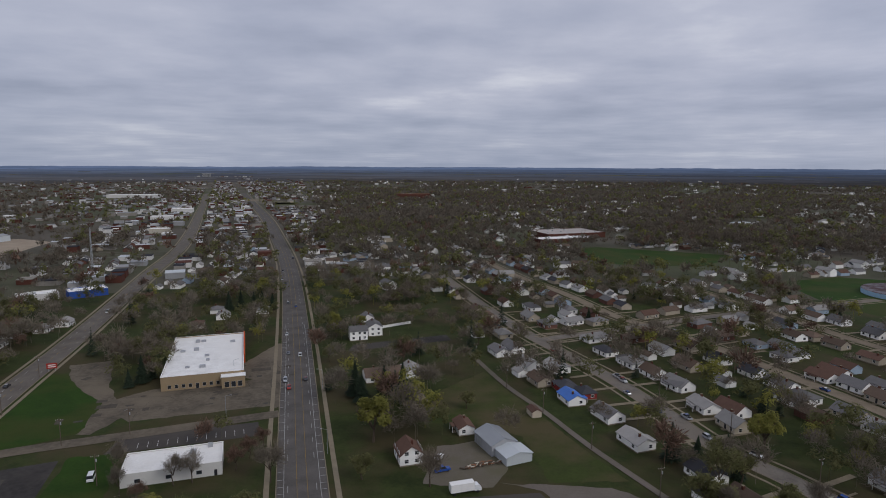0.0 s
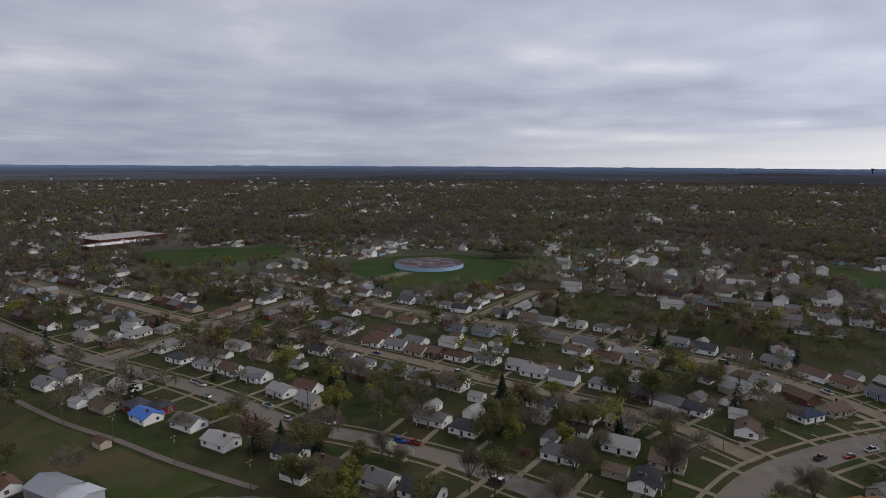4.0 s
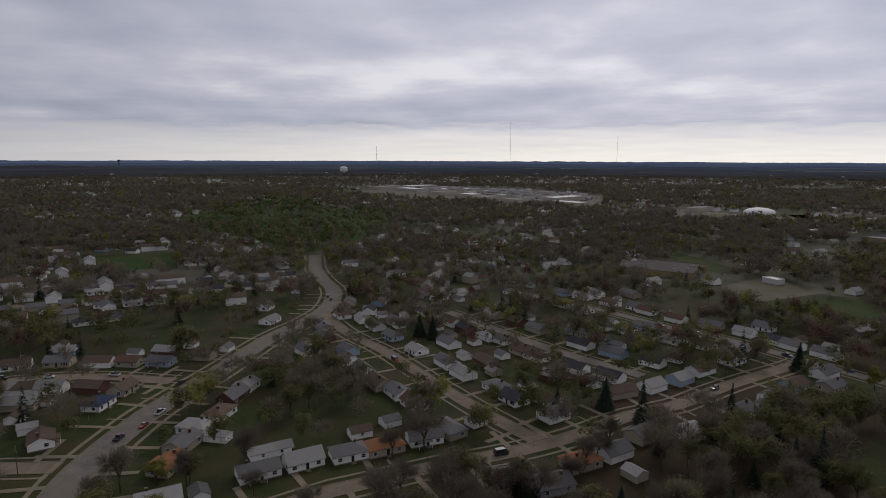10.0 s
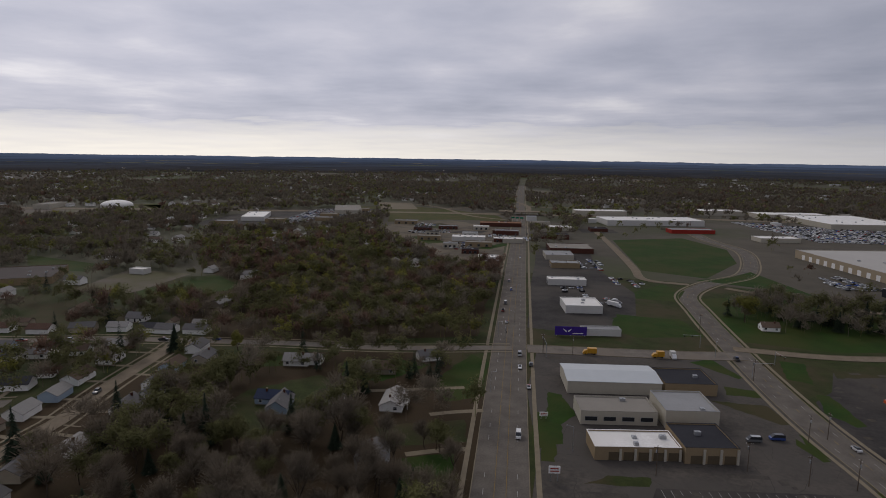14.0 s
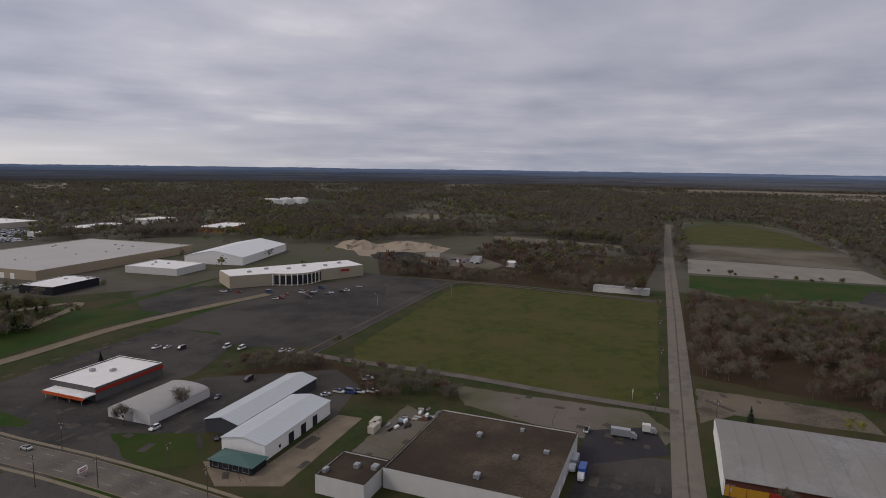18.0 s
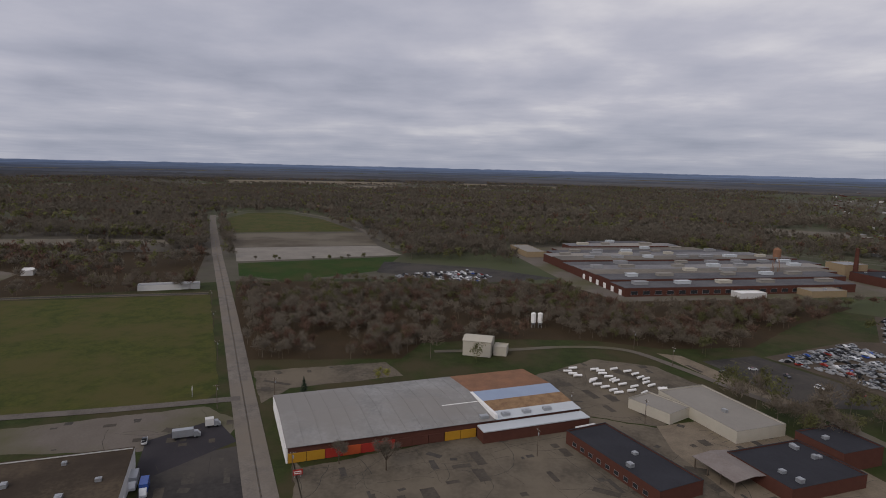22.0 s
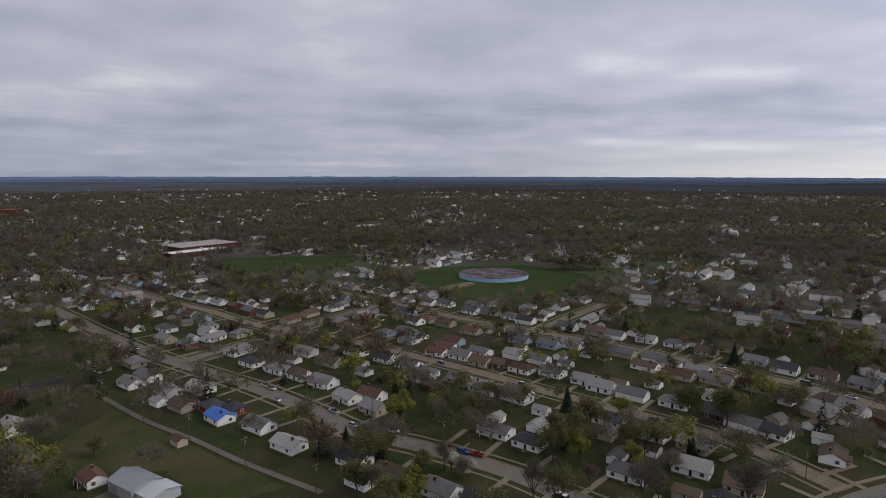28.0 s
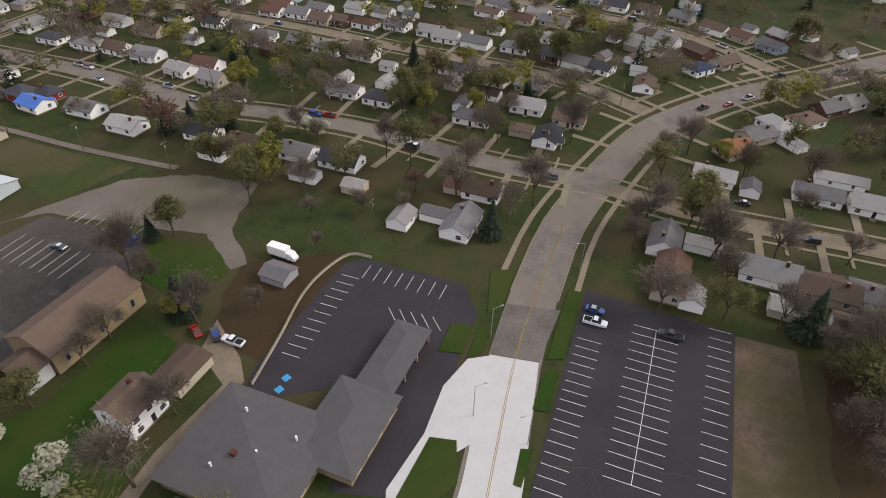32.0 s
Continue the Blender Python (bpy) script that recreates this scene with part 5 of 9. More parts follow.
house(379, 193, 109, 12, 8, "grey", "white")
house(394, 134, 109, 12, 8, "dark", "white")
house(402, 119, 107, 12, 8, "grey", "white")
house(432, 158, 109, 12, 8, "brown", "white")
house(440, 137, 107, 12, 8, "grey", "white")
house(441, 119, 107, 12, 8, "lgrey", "white")
house(442, 105, 107, 12, 8, "grey", "white")
house(445, 88, 107, 12, 8, "brown", "white")
house(481, 270, -70, 18, 9, "grey", "tan")
house(511, 118, -72, 18, 9, "grey", "white")
house(483, 155, -72, 11, 8, "lgrey", "white")
house(483, 186, -70, 11, 8, "grey", "white")
house(197, -23, -76, 13, 8, "orange", "tan")
house(201, -38, -81, 12, 8, "grey", "white")
house(195, -11, -77, 12, 8, "grey", "white")
garage(211, -16, -76, 8, 6, "brown", "white")
house(185, -134, 102, 13, 9, "lgrey", "white")
house(197, -164, 112, 11, 8, "grey", "white")
house(198, -176, 112, 11, 8, "grey", "white")
house(212, -222, 108, 12, 8, "grey", "tan")
house(252, -203, -71, 12, 8, "lgrey", "white")
house(168, -59, 98, 11, 9, "grey", "tan")
house(162, -70, 98, 12, 9, "grey", "grey")
house(173, -85, 105, 12, 8, "orange", "tan")
house(144, -190, 112, 14, 8, "grey", "blue")
house(380, -19, -163, 12, 8, "brown", "white")
house(354, -7, 16, 12, 8, "grey", "tan")
house(292, -17, 18, 12, 8, "grey", "white")
house(275, -23, 18, 11, 8, "grey", "white")
house(257, -28, 18, 12, 8, "brown", "tan")
house(245, -35, 19, 12, 8, "grey", "white")
house(232, -40, 19, 11, 8, "redbrown", "white")
house(206, -48, 23, 13, 8, "grey", "tan")
garage(218, -28, 19, 7, 6, "grey", "white")
house(327, -44, -156, 11, 8, "grey", "blue")
house(300, -53, -161, 11, 8, "lgrey", "white")
house(242, -78, -160, 11, 8, "grey", "white")
house(228, -81, -160, 11, 8, "dark", "white")
garage(241, -92, -160, 7, 6, "grey", "white")
house(225, -94, -156, 11, 8, "brown", "white")
garage(211, -60, 23, 7, 6, "grey", "white")
house(421, -146, 22, 12, 8, "grey", "white")
house(378, -168, 22, 12, 8, "grey", "white")
house(361, -175, 22, 13, 8, "lgrey", "white")
house(329, -176, 22, 12, 8, "grey", "white")
house(163, -240, 15, 11, 8, "lgrey", "white")
house(125, -243, 25, 11, 8, "brown", "tan")
house(322, -170, 22, 11, 8, "grey", "white")
house(311, -178, 22, 11, 8, "grey", "white")
house(298, -184, 30, 11, 8, "dark", "white")
house(289, -193, 30, 12, 8, "lgrey", "white")
house(360, -213, -157, 11, 8, "grey", "white")
house(276, -204, 30, 12, 8, "brown", "white")
house(299, -261, -161, 11, 8, "grey", "white")
house(316, -96, 20, 12, 8, "lgrey", "white")
house(308, -102, 24, 11, 8, "grey", "white")
house(287, -106, 24, 12, 8, "brown", "tan")
house(277, -110, 24, 12, 8, "redbrown", "white")
house(386, -109, -159, 12, 8, "brown", "tan")
house(313, -149, -155, 12, 8, "grey", "tan")
house(299, -155, -155, 12, 8, "grey", "blue")
house(88, 339, -156, 16, 9, "lgrey", "white")
house(113, 341, -154, 18, 10, "brown", "brick")
house(82, 376, 23, 13, 8, "lgrey", "white")
house(239, 408, -159, 12, 8, "brown", "white")
house(298, 336, 17, 12, 8, "lgrey", "white")
house(324, 283, -162, 12, 8, "brown", "tan")

# houses farther off, set out along their streets
drng = random.Random(5)


HOUSES_TOLD = 300
told = [0]
far_rows = Shape()
FAR_MATS = [WALLS[k] for k in ("white", "tan", "blue", "brick")] + [ROOFS[k] for k in ("grey", "lgrey", "brown", "redbrown", "dark")]


def far_house(x, y, turn, w, d, roof, wall, h=2.9):
    """A house among the many that are too far off to count."""
    m = pose(x, y, far_z(math.hypot(x, y)), 0, 0, turn)
    a, b = ("white", "tan", "blue", "brick").index(wall), 4 + ("grey", "lgrey", "brown", "redbrown", "dark").index(roof)
    for sh, slot in ((gable_walls(w, d, h, d * 0.27), a), (gable_roof(w, d, h, d * 0.27), b)):
        k = len(far_rows.v)
        far_rows.v += [tuple(m @ Vector(p)) for p in sh.v]
        far_rows.f += [tuple(k + i for i in f) for f in sh.f]
        far_rows.s += [slot] * len(sh.f)
    take(rect(x, y, turn, w + 3, d + 3))


NEAR_LOTS = [(64, 277), (114, 217), (139, 192), (176, 123), (235, 108), (301, 23), (135, -13), (107, 33), (81, 98), (75, 150), (48, 232)]


def row(pts, gap, off, limit=(0, 5000), skip=0.12, far=True, sides_of=(1, -1)):
    """Houses on both sides of a street, fronts to it."""
    line = smooth(pts, 4.0)
    n = sides(line)
    run = {1: gap * 0.5, -1: gap * 0.8}
    for i in range(len(line) - 1):
        for s in sides_of:
            run[s] += (line[i + 1] - line[i]).length
            if run[s] < gap:
                continue
            run[s] = drng.uniform(-2, 2)
            p = line[i] + n[i] * s * (off + drng.uniform(-1, 2))
            if not limit[0] < p.length < limit[1] or drng.random() < skip or inside(NEAR_LOTS, np.array([p.x]), np.array([p.y]))[0]:
                continue
            w, d = drng.choice((11, 12, 13)), 8
            if any(not is_free(*q) for q in rect(p.x, p.y, 0, w, w) + [(p.x, p.y)]):
                continue
            t = math.degrees(math.atan2(n[i].y, n[i].x)) - 90
            told[0] += 1
            g_ = p + n[i] * s * 13.5 + (line[i + 1] - line[i]).normalized() * drng.choice((-5.0, 5.0))
            if drng.random() < 0.7 and all(is_free(*q) for q in rect(g_.x, g_.y, 0, 7, 7)):
                if p.length > 255:
                    far_house(g_.x, g_.y, t + drng.choice((0, 90)), 6.5, 5.5, drng.choice(("grey", "lgrey", "brown")), drng.choice(("white", "white", "tan")), 2.4)
                else:
                    garage(round(g_.x, 1), round(g_.y, 1), round(t), 6.5, 5.5, drng.choice(("grey", "lgrey", "brown")), drng.choice(("white", "white", "tan")))
            (far_house if p.length > 430 or told[0] > 75 else lambda *q: house(*q, far))(round(p.x), round(p.y), round(t + (0 if s > 0 else 180)), w, d, drng.choice(("grey", "grey", "lgrey", "brown", "redbrown", "dark", "lgrey")), drng.choice(("white", "white", "white", "tan", "blue", "brick")))


row(S1_PTS, 17, 17, far=False, skip=0.2)
row(S2_PTS, 17, 17, far=False, skip=0.2)
row(S3_PTS, 17, 17, skip=0.1)
row(X1_PTS, 19, 16, skip=0.2)
row(S4_PTS, 18, 16)
row(S5_PTS, 18, 16, far=False, skip=0.25)
row(S6_PTS, 17, 16, far=False, skip=0.1)
row(S7_PTS[3:], 18, 16, sides_of=(1,))
row(S7A_PTS, 17, 16)
# later infill between the older lots
for pts in (S2_PTS, S3_PTS, S5_PTS, S6_PTS, S7A_PTS, S4_PTS, S7_PTS[3:], X1_PTS, X3_PTS):
    row(pts, 7, 16, limit=(255, 5000), skip=0.0)
for pts in (S2_PTS, S3_PTS, S4_PTS, S6_PTS, S7A_PTS):
    row(pts, 9, 33, limit=(255, 5000), skip=0.3)
for pts in ([(45, 640), (170, 690), (320, 760)], [(10, 560), (110, 590), (210, 560)], [(-60, 560), (20, 600), (60, 760)], [(-120, 620), (-60, 760), (-130, 980)],
            [(60, 800), (40, 980)], [(330, 560), (480, 620), (560, 740)], [(430, 330), (520, 360), (640, 420)], [(520, 240), (640, 270), (760, 330)],
            [(560, 60), (640, 110), (700, 240)], [(300, 620), (420, 700), (500, 860)], [(-200, 480), (-215, 620), (-260, 780)], [(420, -60), (520, -100), (560, -190)],
            [(340, -40), (420, -70), (470, -160)], [(-290, 700), (-330, 860)], [(-330, 560), (-420, 800)], [(540, 520), (660, 560), (820, 640)], [(700, 60), (820, 140)]):
    row(pts, 18, 15, skip=0.15)


for k, (px, py) in enumerate(((553, 335), (529, 361), (492, 280), (702, 264), (624, 203), (707, 165), (751, 164), (682, 98), (503, 154), (513, 110), (560, 204), (520, 228), (516, 253), (560, 345), (540, 350), (660, 240))):
    far_house(px, py, (20, 110)[k % 2], (22, 14, 26)[k % 3], 9, ("lgrey", "brown")[k % 2], "white", 5.4)
    take(rect(px * 0.965, py * 0.965, math.degrees(math.atan2(py, px)), 30, 20))
house(-52, -399, 15, 10, 7, "brown", "white")
for k in range(2300):
    deg = drng.uniform(-70, 104)
    r = drng.uniform(420, 1000) if k % 6 == 0 else drng.uniform(640, 3200)
    px, py = r * math.cos(radians(deg)), r * math.sin(radians(deg))
    if all(is_free(*c) for c in rect(px, py, 20, 20, 20)) and not inside([(650, 10), (760, 100), (1092, 215), (1590, 60), (1020, -150), (730, -60)], np.array([px]), np.array([py]))[0]:
        far_house(px, py, 20 + drng.choice((0, 90, 180, 270)) + drng.uniform(-15, 15), drng.uniform(10, 16), 8.5, drng.choice(("lgrey", "grey", "brown", "lgrey")), drng.choice(("white", "white", "white", "tan")), drng.choice((2.9, 4.0, 5.4)))
        take(rect(px * (1 - 11 / r), py * (1 - 11 / r), deg, 22, 14))
tagged(new("distant_houses", far_rows.mesh("distant_houses", *FAR_MATS)), "small pale houses scattered among distant trees", "houses", "", "stuff")


# driveways and front walks down to each street
def drives(pts, width, gap, start, level=0.1955):
    line = smooth(pts, 3.0)
    n = sides(line)
    s = Shape()
    for sd in (1, -1):
        run = start * sd
        for i in range(1, len(line) - 1):
            run += (line[i + 1] - line[i]).length
            if run < gap:
                continue
            run = 0
            a, e = line[i], (line[i + 1] - line[i]).normalized()
            run = drng.uniform(-4.0, 2.5)
            pick = drng.random()
            for o, w, depth in (((0, 2.2, drng.uniform(12, 18)),) if pick < 0.62 else ((0, 2.2, drng.uniform(12, 18)), (7.0, 0.9, 7.5)) if pick < 0.9 else ()):
                p = a + e * o
                q0, q1 = p + n[i] * sd * width / 2, p + n[i] * sd * (width / 2 + depth)
                c = [q0 - e * w / 2, q0 + e * w / 2, q1 + e * w / 2, q1 - e * w / 2]
                c = c if sd < 0 else c[::-1]
                s.face([(v.x, v.y, level) for v in c])
    setting("driveways", s, WALK, "pale concrete driveways and front walks", "driveway")


for pts, w in ((S1_PTS[2:], 8.6), (S2_PTS[2:], 8.2), (S3_PTS[1:], 8.2), (S5_PTS[1:], 7.8), (S6_PTS, 8.0), (S7A_PTS, 7.5), (S4_PTS, 7.5)):
    drives(pts, w - 0.6, 16.5, 4, 0.1955 + 0.004 * (w * 10 % 7))
drives([(160, 72), (198, 75), (240, 66), (270, 54), (294, 43), (343, 23)], 11.5, 17, 3)
drives([(378, 2), (413, -12), (462, -17), (500, -10)], 11.5, 12, 2)

# ---- large buildings ----


def bar(shape, x0, x1, y0, y1, z0, z1, slot=0):
    return shape.box(x0, y0, z0, x1, y1, z1, slot)


def pane_mesh(w, h):
    """A glazed opening facing -y: one sheet with a raised surround and a recessed pane."""
    s = Shape()
    t, a, b = 0.08, -0.06, -0.015
    o = [(-w / 2 - t, 0 - t), (w / 2 + t, 0 - t), (w / 2 + t, h + t), (-w / 2 - t, h + t)]
    i = [(-w / 2, 0), (w / 2, 0), (w / 2, h), (-w / 2, h)]
    s.v = [(x, 0.02, z) for x, z in o] + [(x, a, z) for x, z in o] + [(x, a, z) for x, z in i] + [(x, b, z) for x, z in i]
    for k in range(4):
        j = (k + 1) % 4
        s.f += [(k, j, 4 + j, 4 + k), (4 + k, 4 + j, 8 + j, 8 + k), (8 + k, 8 + j, 12 + j, 12 + k)]
        s.s += [0, 0, 0]
    s.f.append((12, 13, 14, 15))
    s.s.append(1)
    return s.mesh("window", STEEL, GLASS)


GLAZED = {}


def glaze(ob, x, y, z, w, h, turn=0.0, name="window"):
    key = (round(w, 1), round(h, 1))
    if key not in GLAZED:
        GLAZED[key] = pane_mesh(*key)
    return put(name, GLAZED[key], ob, x, y, z, turn)


def roller(ob, x, y, w, h, turn=0.0, material=None, name="loading_door"):
    s = Shape()
    for k in range(int(h / 0.5)):
        s.face([(-w / 2, -0.03, k * 0.5), (w / 2, -0.03, k * 0.5), (w / 2, -0.06, k * 0.5 + 0.25), (-w / 2, -0.06, k * 0.5 + 0.25)])
        s.face([(-w / 2, -0.06, k * 0.5 + 0.25), (w / 2, -0.06, k * 0.5 + 0.25), (w / 2, -0.03, k * 0.5 + 0.5), (-w / 2, -0.03, k * 0.5 + 0.5)])
    me = s.mesh(name, material or TRIM)
    return put(name, me, ob, x, y, 0, turn)


def roof_unit(ob, x, y, z, w=2.0, d=1.6, h=1.2):
    s = Shape().box(x - w / 2, y - d / 2, z, x + w / 2, y + d / 2, z + h)
    s.tube((x, y, z + h), (x, y, z + h + 0.15), min(w, d) * 0.32, min(w, d) * 0.32, 8)
    return part("roof_unit", s, STEEL, ob, "grey rooftop ventilation unit")


def flat_block(name, label, x, y, turn, w, d, h, wall, roof, units=0, seed=1, category="building", rim=0.45, trim=None):
    """A flat-roofed building: walls with a parapet, the roof set down behind it, coping, units on top."""
    take(rect(x, y, turn, w + 3, d + 3))
    open_view(rect(x, y, turn, w, d), 3.5, 420.0)
    ob = thing(name, x, y, turn, far_z(math.hypot(x, y)), label, category)
    a, b, t = w / 2, d / 2, 0.3
    s = Shape()
    for x0, x1, y0, y1 in ((-a, a, -b, -b + t), (-a, a, b - t, b), (-a, -a + t, -b + t, b - t), (a - t, a, -b + t, b - t)):
        s.box(x0, y0, 0, x1, y1, h + rim)
    part("wall", s, wall, ob)
    part("roof", Shape().box(-a + t, -b + t, h - 0.25, a - t, b - t, h), roof, ob)
    c = Shape()
    o = [(-a - .06, -b - .06), (a + .06, -b - .06), (a + .06, b + .06), (-a - .06, b + .06)]
    i = [(-a + t + .06, -b + t + .06), (a - t - .06, -b + t + .06), (a - t - .06, b - t - .06), (-a + t + .06, b - t - .06)]
    c.v = [(p[0], p[1], h + rim + z) for z in (0.002, 0.09) for p in o + i]
    for k in range(4):
        j = (k + 1) % 4
        c.f += [(8 + k, 8 + j, 12 + j, 12 + k), (k, j, 8 + j, 8 + k), (4 + j, 4 + k, 12 + k, 12 + j)]
        c.s += [0, 0, 0]
    part("coping", c, trim or roof, ob)
    r = random.Random(seed)
    for _ in range(units):
        roof_unit(ob, r.uniform(-a * 0.8, a * 0.8), r.uniform(-b * 0.8, b * 0.8), h, r.uniform(1.4, 2.6), r.uniform(1.2, 2.0), r.uniform(0.7, 1.4))
    return ob


def metal_shed(name, label, x, y, turn, w, d, h, rise, wall, roof, category="building", over=0.35):
    """A long gabled shed, ridge along its local x."""
    take(rect(x, y, turn, w + 2, d + 2))
    ob = thing(name, x, y, turn, far_z(math.hypot(x, y)), label, category)
    part("wall", gable_walls(w, d, h, rise), wall, ob)
    part("roof", gable_roof(w, d, h, rise, over), roof, ob)
    return ob


def ribs(ob, w, d, h, rise, step=2.2, material=None):
    """Standing seams down both slopes of a metal roof."""
    s = Shape()
    n = int(w / step)
    for k in range(n + 1):
        x = -w / 2 + k * w / n
        for sd in (-1, 1):
            p = [(x - .05, sd * d / 2, h + .17), (x + .05, sd * d / 2, h + .17), (x + .05, 0, h + rise + .23), (x - .05, 0, h + rise + .23)]
            s.face(p if sd < 0 else p[::-1])
    tagged(part("roof_seams", s, material or STEEL, ob), "", "", "", "stuff")


# store with the white roof
st = flat_block("store", "large tan brick store with white flat roof and orange side wall", -118, 294, 18, 35, 66, 6.0, BRICK_TAN, WHITE_ROOF, 9, 4, "store")
for k in range(9):
    glaze(st, -14 + k * 2.9, -33, 1.0 if k not in (4, 8) else 0.05, 1.3, 1.5 if k not in (4, 8) else 2.4)
part("side_fascia", Shape().box(17.5, -10, 2.6, 18.1, 33, 7.2), ORANGE, st, "orange-red fascia panel")
part("entrance_block", Shape().box(8, -37, 0, 18, -33.1, 5.2), BRICK_TAN, st)
part("entrance_roof", Shape().box(7.7, -37.3, 5.2, 18.3, -33.1, 5.5), WHITE_ROOF, st)
for k in range(3):
    glaze(st, 10.2 + k * 2.8, -37, 0.6, 1.8, 2.4)
# white block building
wf = flat_block("workshop", "white painted block building with white flat roof", -88, 188, 18, 30, 15, 4.2, BLOCK, WHITE_ROOF, 3, 2, rim=0.3)
for k in range(3):
    glaze(wf, -10 + k * 9, -7.5, 1.2, 1.6, 1.2)
put("door", DOOR, wf, 13, -7.5, 0)
# barn with lean-to
bn = metal_shed("barn", "grey metal barn with pale lean-to", 19, 206, -66, 13, 10, 4.0, 2.0, mat("grey_metal_siding", (0.36, 0.365, 0.37), (0.3, 0.305, 0.31), scale=0.3, fine=3.0), mat("grey_metal_roof", (0.27, 0.28, 0.29), (0.22, 0.23, 0.24), scale=0.2, fine=2.0, rough=0.5), "barn")
roller(bn, -3, -5.0, 3.2, 3.0, 0, STEEL, "barn_door")
ln = metal_shed("lean_to", "pale metal lean-to shed beside a barn", 24.5, 197, -66, 8, 10, 3.0, 1.2, PALE_METAL, PALE_METAL, "shed")
# two-storey white house and its neighbours
def tall_house(x, y, turn, w, d, roof, wall, label, h=5.6, rise=2.2):
    take(rect(x, y, turn, w + 2, d + 2))
    ob = thing("house", x, y, turn, 0, label, "house")
    part("wall", gable_walls(w, d, h, rise), WALLS[wall], ob)
    part("roof", gable_roof(w, d, h, rise), ROOFS[roof], ob)
    part("foundation", Shape().box(-w / 2 - .04, -d / 2 - .04, 0, w / 2 + .04, d / 2 + .04, 0.4), WALK, ob)
    for z in (1.1, 3.8):
        for k in (-0.3, 0.05, 0.33):
            if not (z < 2 and k == 0.05):
                put("window", WINDOW, ob, k * w, -d / 2, z)
                put("window", WINDOW, ob, k * w, d / 2, z, 180)
        for s, a in ((-1, -90), (1, 90)):
            for k in (-0.22, 0.22):
                put("window", WINDOW, ob, s * w / 2, k * d, z, a)
    put("door", DOOR, ob, 0.5, -d / 2, 0.4)
    part("chimney", Shape().box(w * 0.2 - .35, 0.4, h + rise * 0.4, w * 0.2 + .35, 1.1, h + rise + 0.9), BRICK_RED, ob, "brick chimney")
    return ob


tall_house(-49, 341, 16, 10, 8, "grey", "white", "two-storey white siding house with grey roof beside a street")
tall_house(-41, 352, 106, 12, 8, "grey", "white", "white siding house wing with grey roof")
tall_house(-11.5, 196, -73, 9, 8, "redbrown", "white", "white gabled house with red-brown roof and large end windows", 3.8, 3.0)
lot("parking_lot", [(-51, 317), (5, 339), (2, 350), (-50, 329)], OLD_LOT, "long dark asphalt strip behind a house", z=0.05)
fence = thing("fence", -30, 369, 35, 0, "white board fence along a garden", "fence")
for k in range(12):
    part("board", Shape().box(-12 + k * 2, -0.05, 0.1, -10.06 + k * 2, 0.05, 1.7), TRIM, fence)
house(-28, 276, 17, 18, 11, "brown", "white")
house(-15, 281, 107, 12, 9, "lgrey", "white")
lot("drive", [(-19, 272), (-12, 268), (-6, 248), (-16, 243)], WALK, "pale concrete drive beside a house", z=0.06, category="drive")

tall_house(88, -163, -76, 11, 9, "grey", "grey", "two-storey grey house with grey gabled roof among trees")
# brick hall, house and grey-roofed funeral home beside the avenue
hall = metal_shed("brick_hall", "tan brick hall with brown gabled roof", 18.5, 123.5, 19, 24, 13, 5.6, 3.2, BRICK_TAN, ROOFS["brown"], "church")
for k in range(5):
    glaze(hall, -9 + k * 4.4, -6.5, 1.6, 0.9, 2.0)
glaze(hall, 12, 0, 2.4, 0.9, 2.0, 90)
hall_end = metal_shed("hall_entry", "white gabled entry wing of a brick hall", 4.5, 117, 19, 6, 8, 4.2, 1.8, BLOCK, ROOFS["brown"], "church")
tall_house(15, 92, 19, 9, 8.5, "brown", "white", "two-storey white house with brown roof beside a drive")
metal_shed("shed", "long low brown-roofed shed behind a white house", 26.5, 94.5, 19, 10, 7, 2.8, 1.0, WALLS["tan"], ROOFS["brown"], "shed")
fh_roof = mat("slate_grey_shingle", (0.098, 0.093, 0.092), (0.075, 0.071, 0.07), scale=0.4, fine=3.0, stretch=(1, 1, 1))


def hip_house(name, label, x, y, turn, w, d, h, rise, wall, roof, category="building"):
    take(rect(x, y, turn, w + 2, d + 2))
    ob = thing(name, x, y, turn, 0, label, category)
    part("wall", Shape().box(-w / 2, -d / 2, 0, w / 2, d / 2, h), wall, ob)
    part("roof", hip_roof(w, d, h, rise, 0.9), roof, ob)
    return ob


fh = hip_house("funeral_home", "low building with broad slate-grey hipped roof and small skylights", 25, 67, 21, 21, 24, 3.4, 2.0, BRICK_TAN, fh_roof)
for a, b in ((-6, 4), (-1, -2), (4, -7), (6, 5)):
    part("roof_vent", Shape().tube((a, b, 4.2), (a, b, 5.6), 0.22, 0.22, 8), TRIM, fh)
part("chimney", Shape().box(-3.3, 1.0, 3.6, -2.3, 2.0, 5.8), BRICK_RED, fh, "red brick chimney")
for k in range(4):
    put("window", WINDOW, fh, -7.5 + k * 4.5, -12, 1.0)
fw = hip_house("funeral_home_wing", "slate-grey roofed wing joined to a low building", 40, 58.5, 19, 18, 12, 3.4, 1.6, BRICK_TAN, fh_roof)
for k in range(4):
    put("window", WINDOW, fw, -6.5 + k * 4.2, -6, 1.0)
cp = thing("drive_canopy", 58, 64, 19, 0, "long slate-grey roofed drive-through canopy on posts", "canopy")
part("roof", hip_roof(19, 8, 3.4, 0.9, 0.3), fh_roof, cp)
part("ceiling_panel", Shape().box(-9.4, -3.9, 3.15, 9.4, 3.9, 3.36), TRIM, cp)
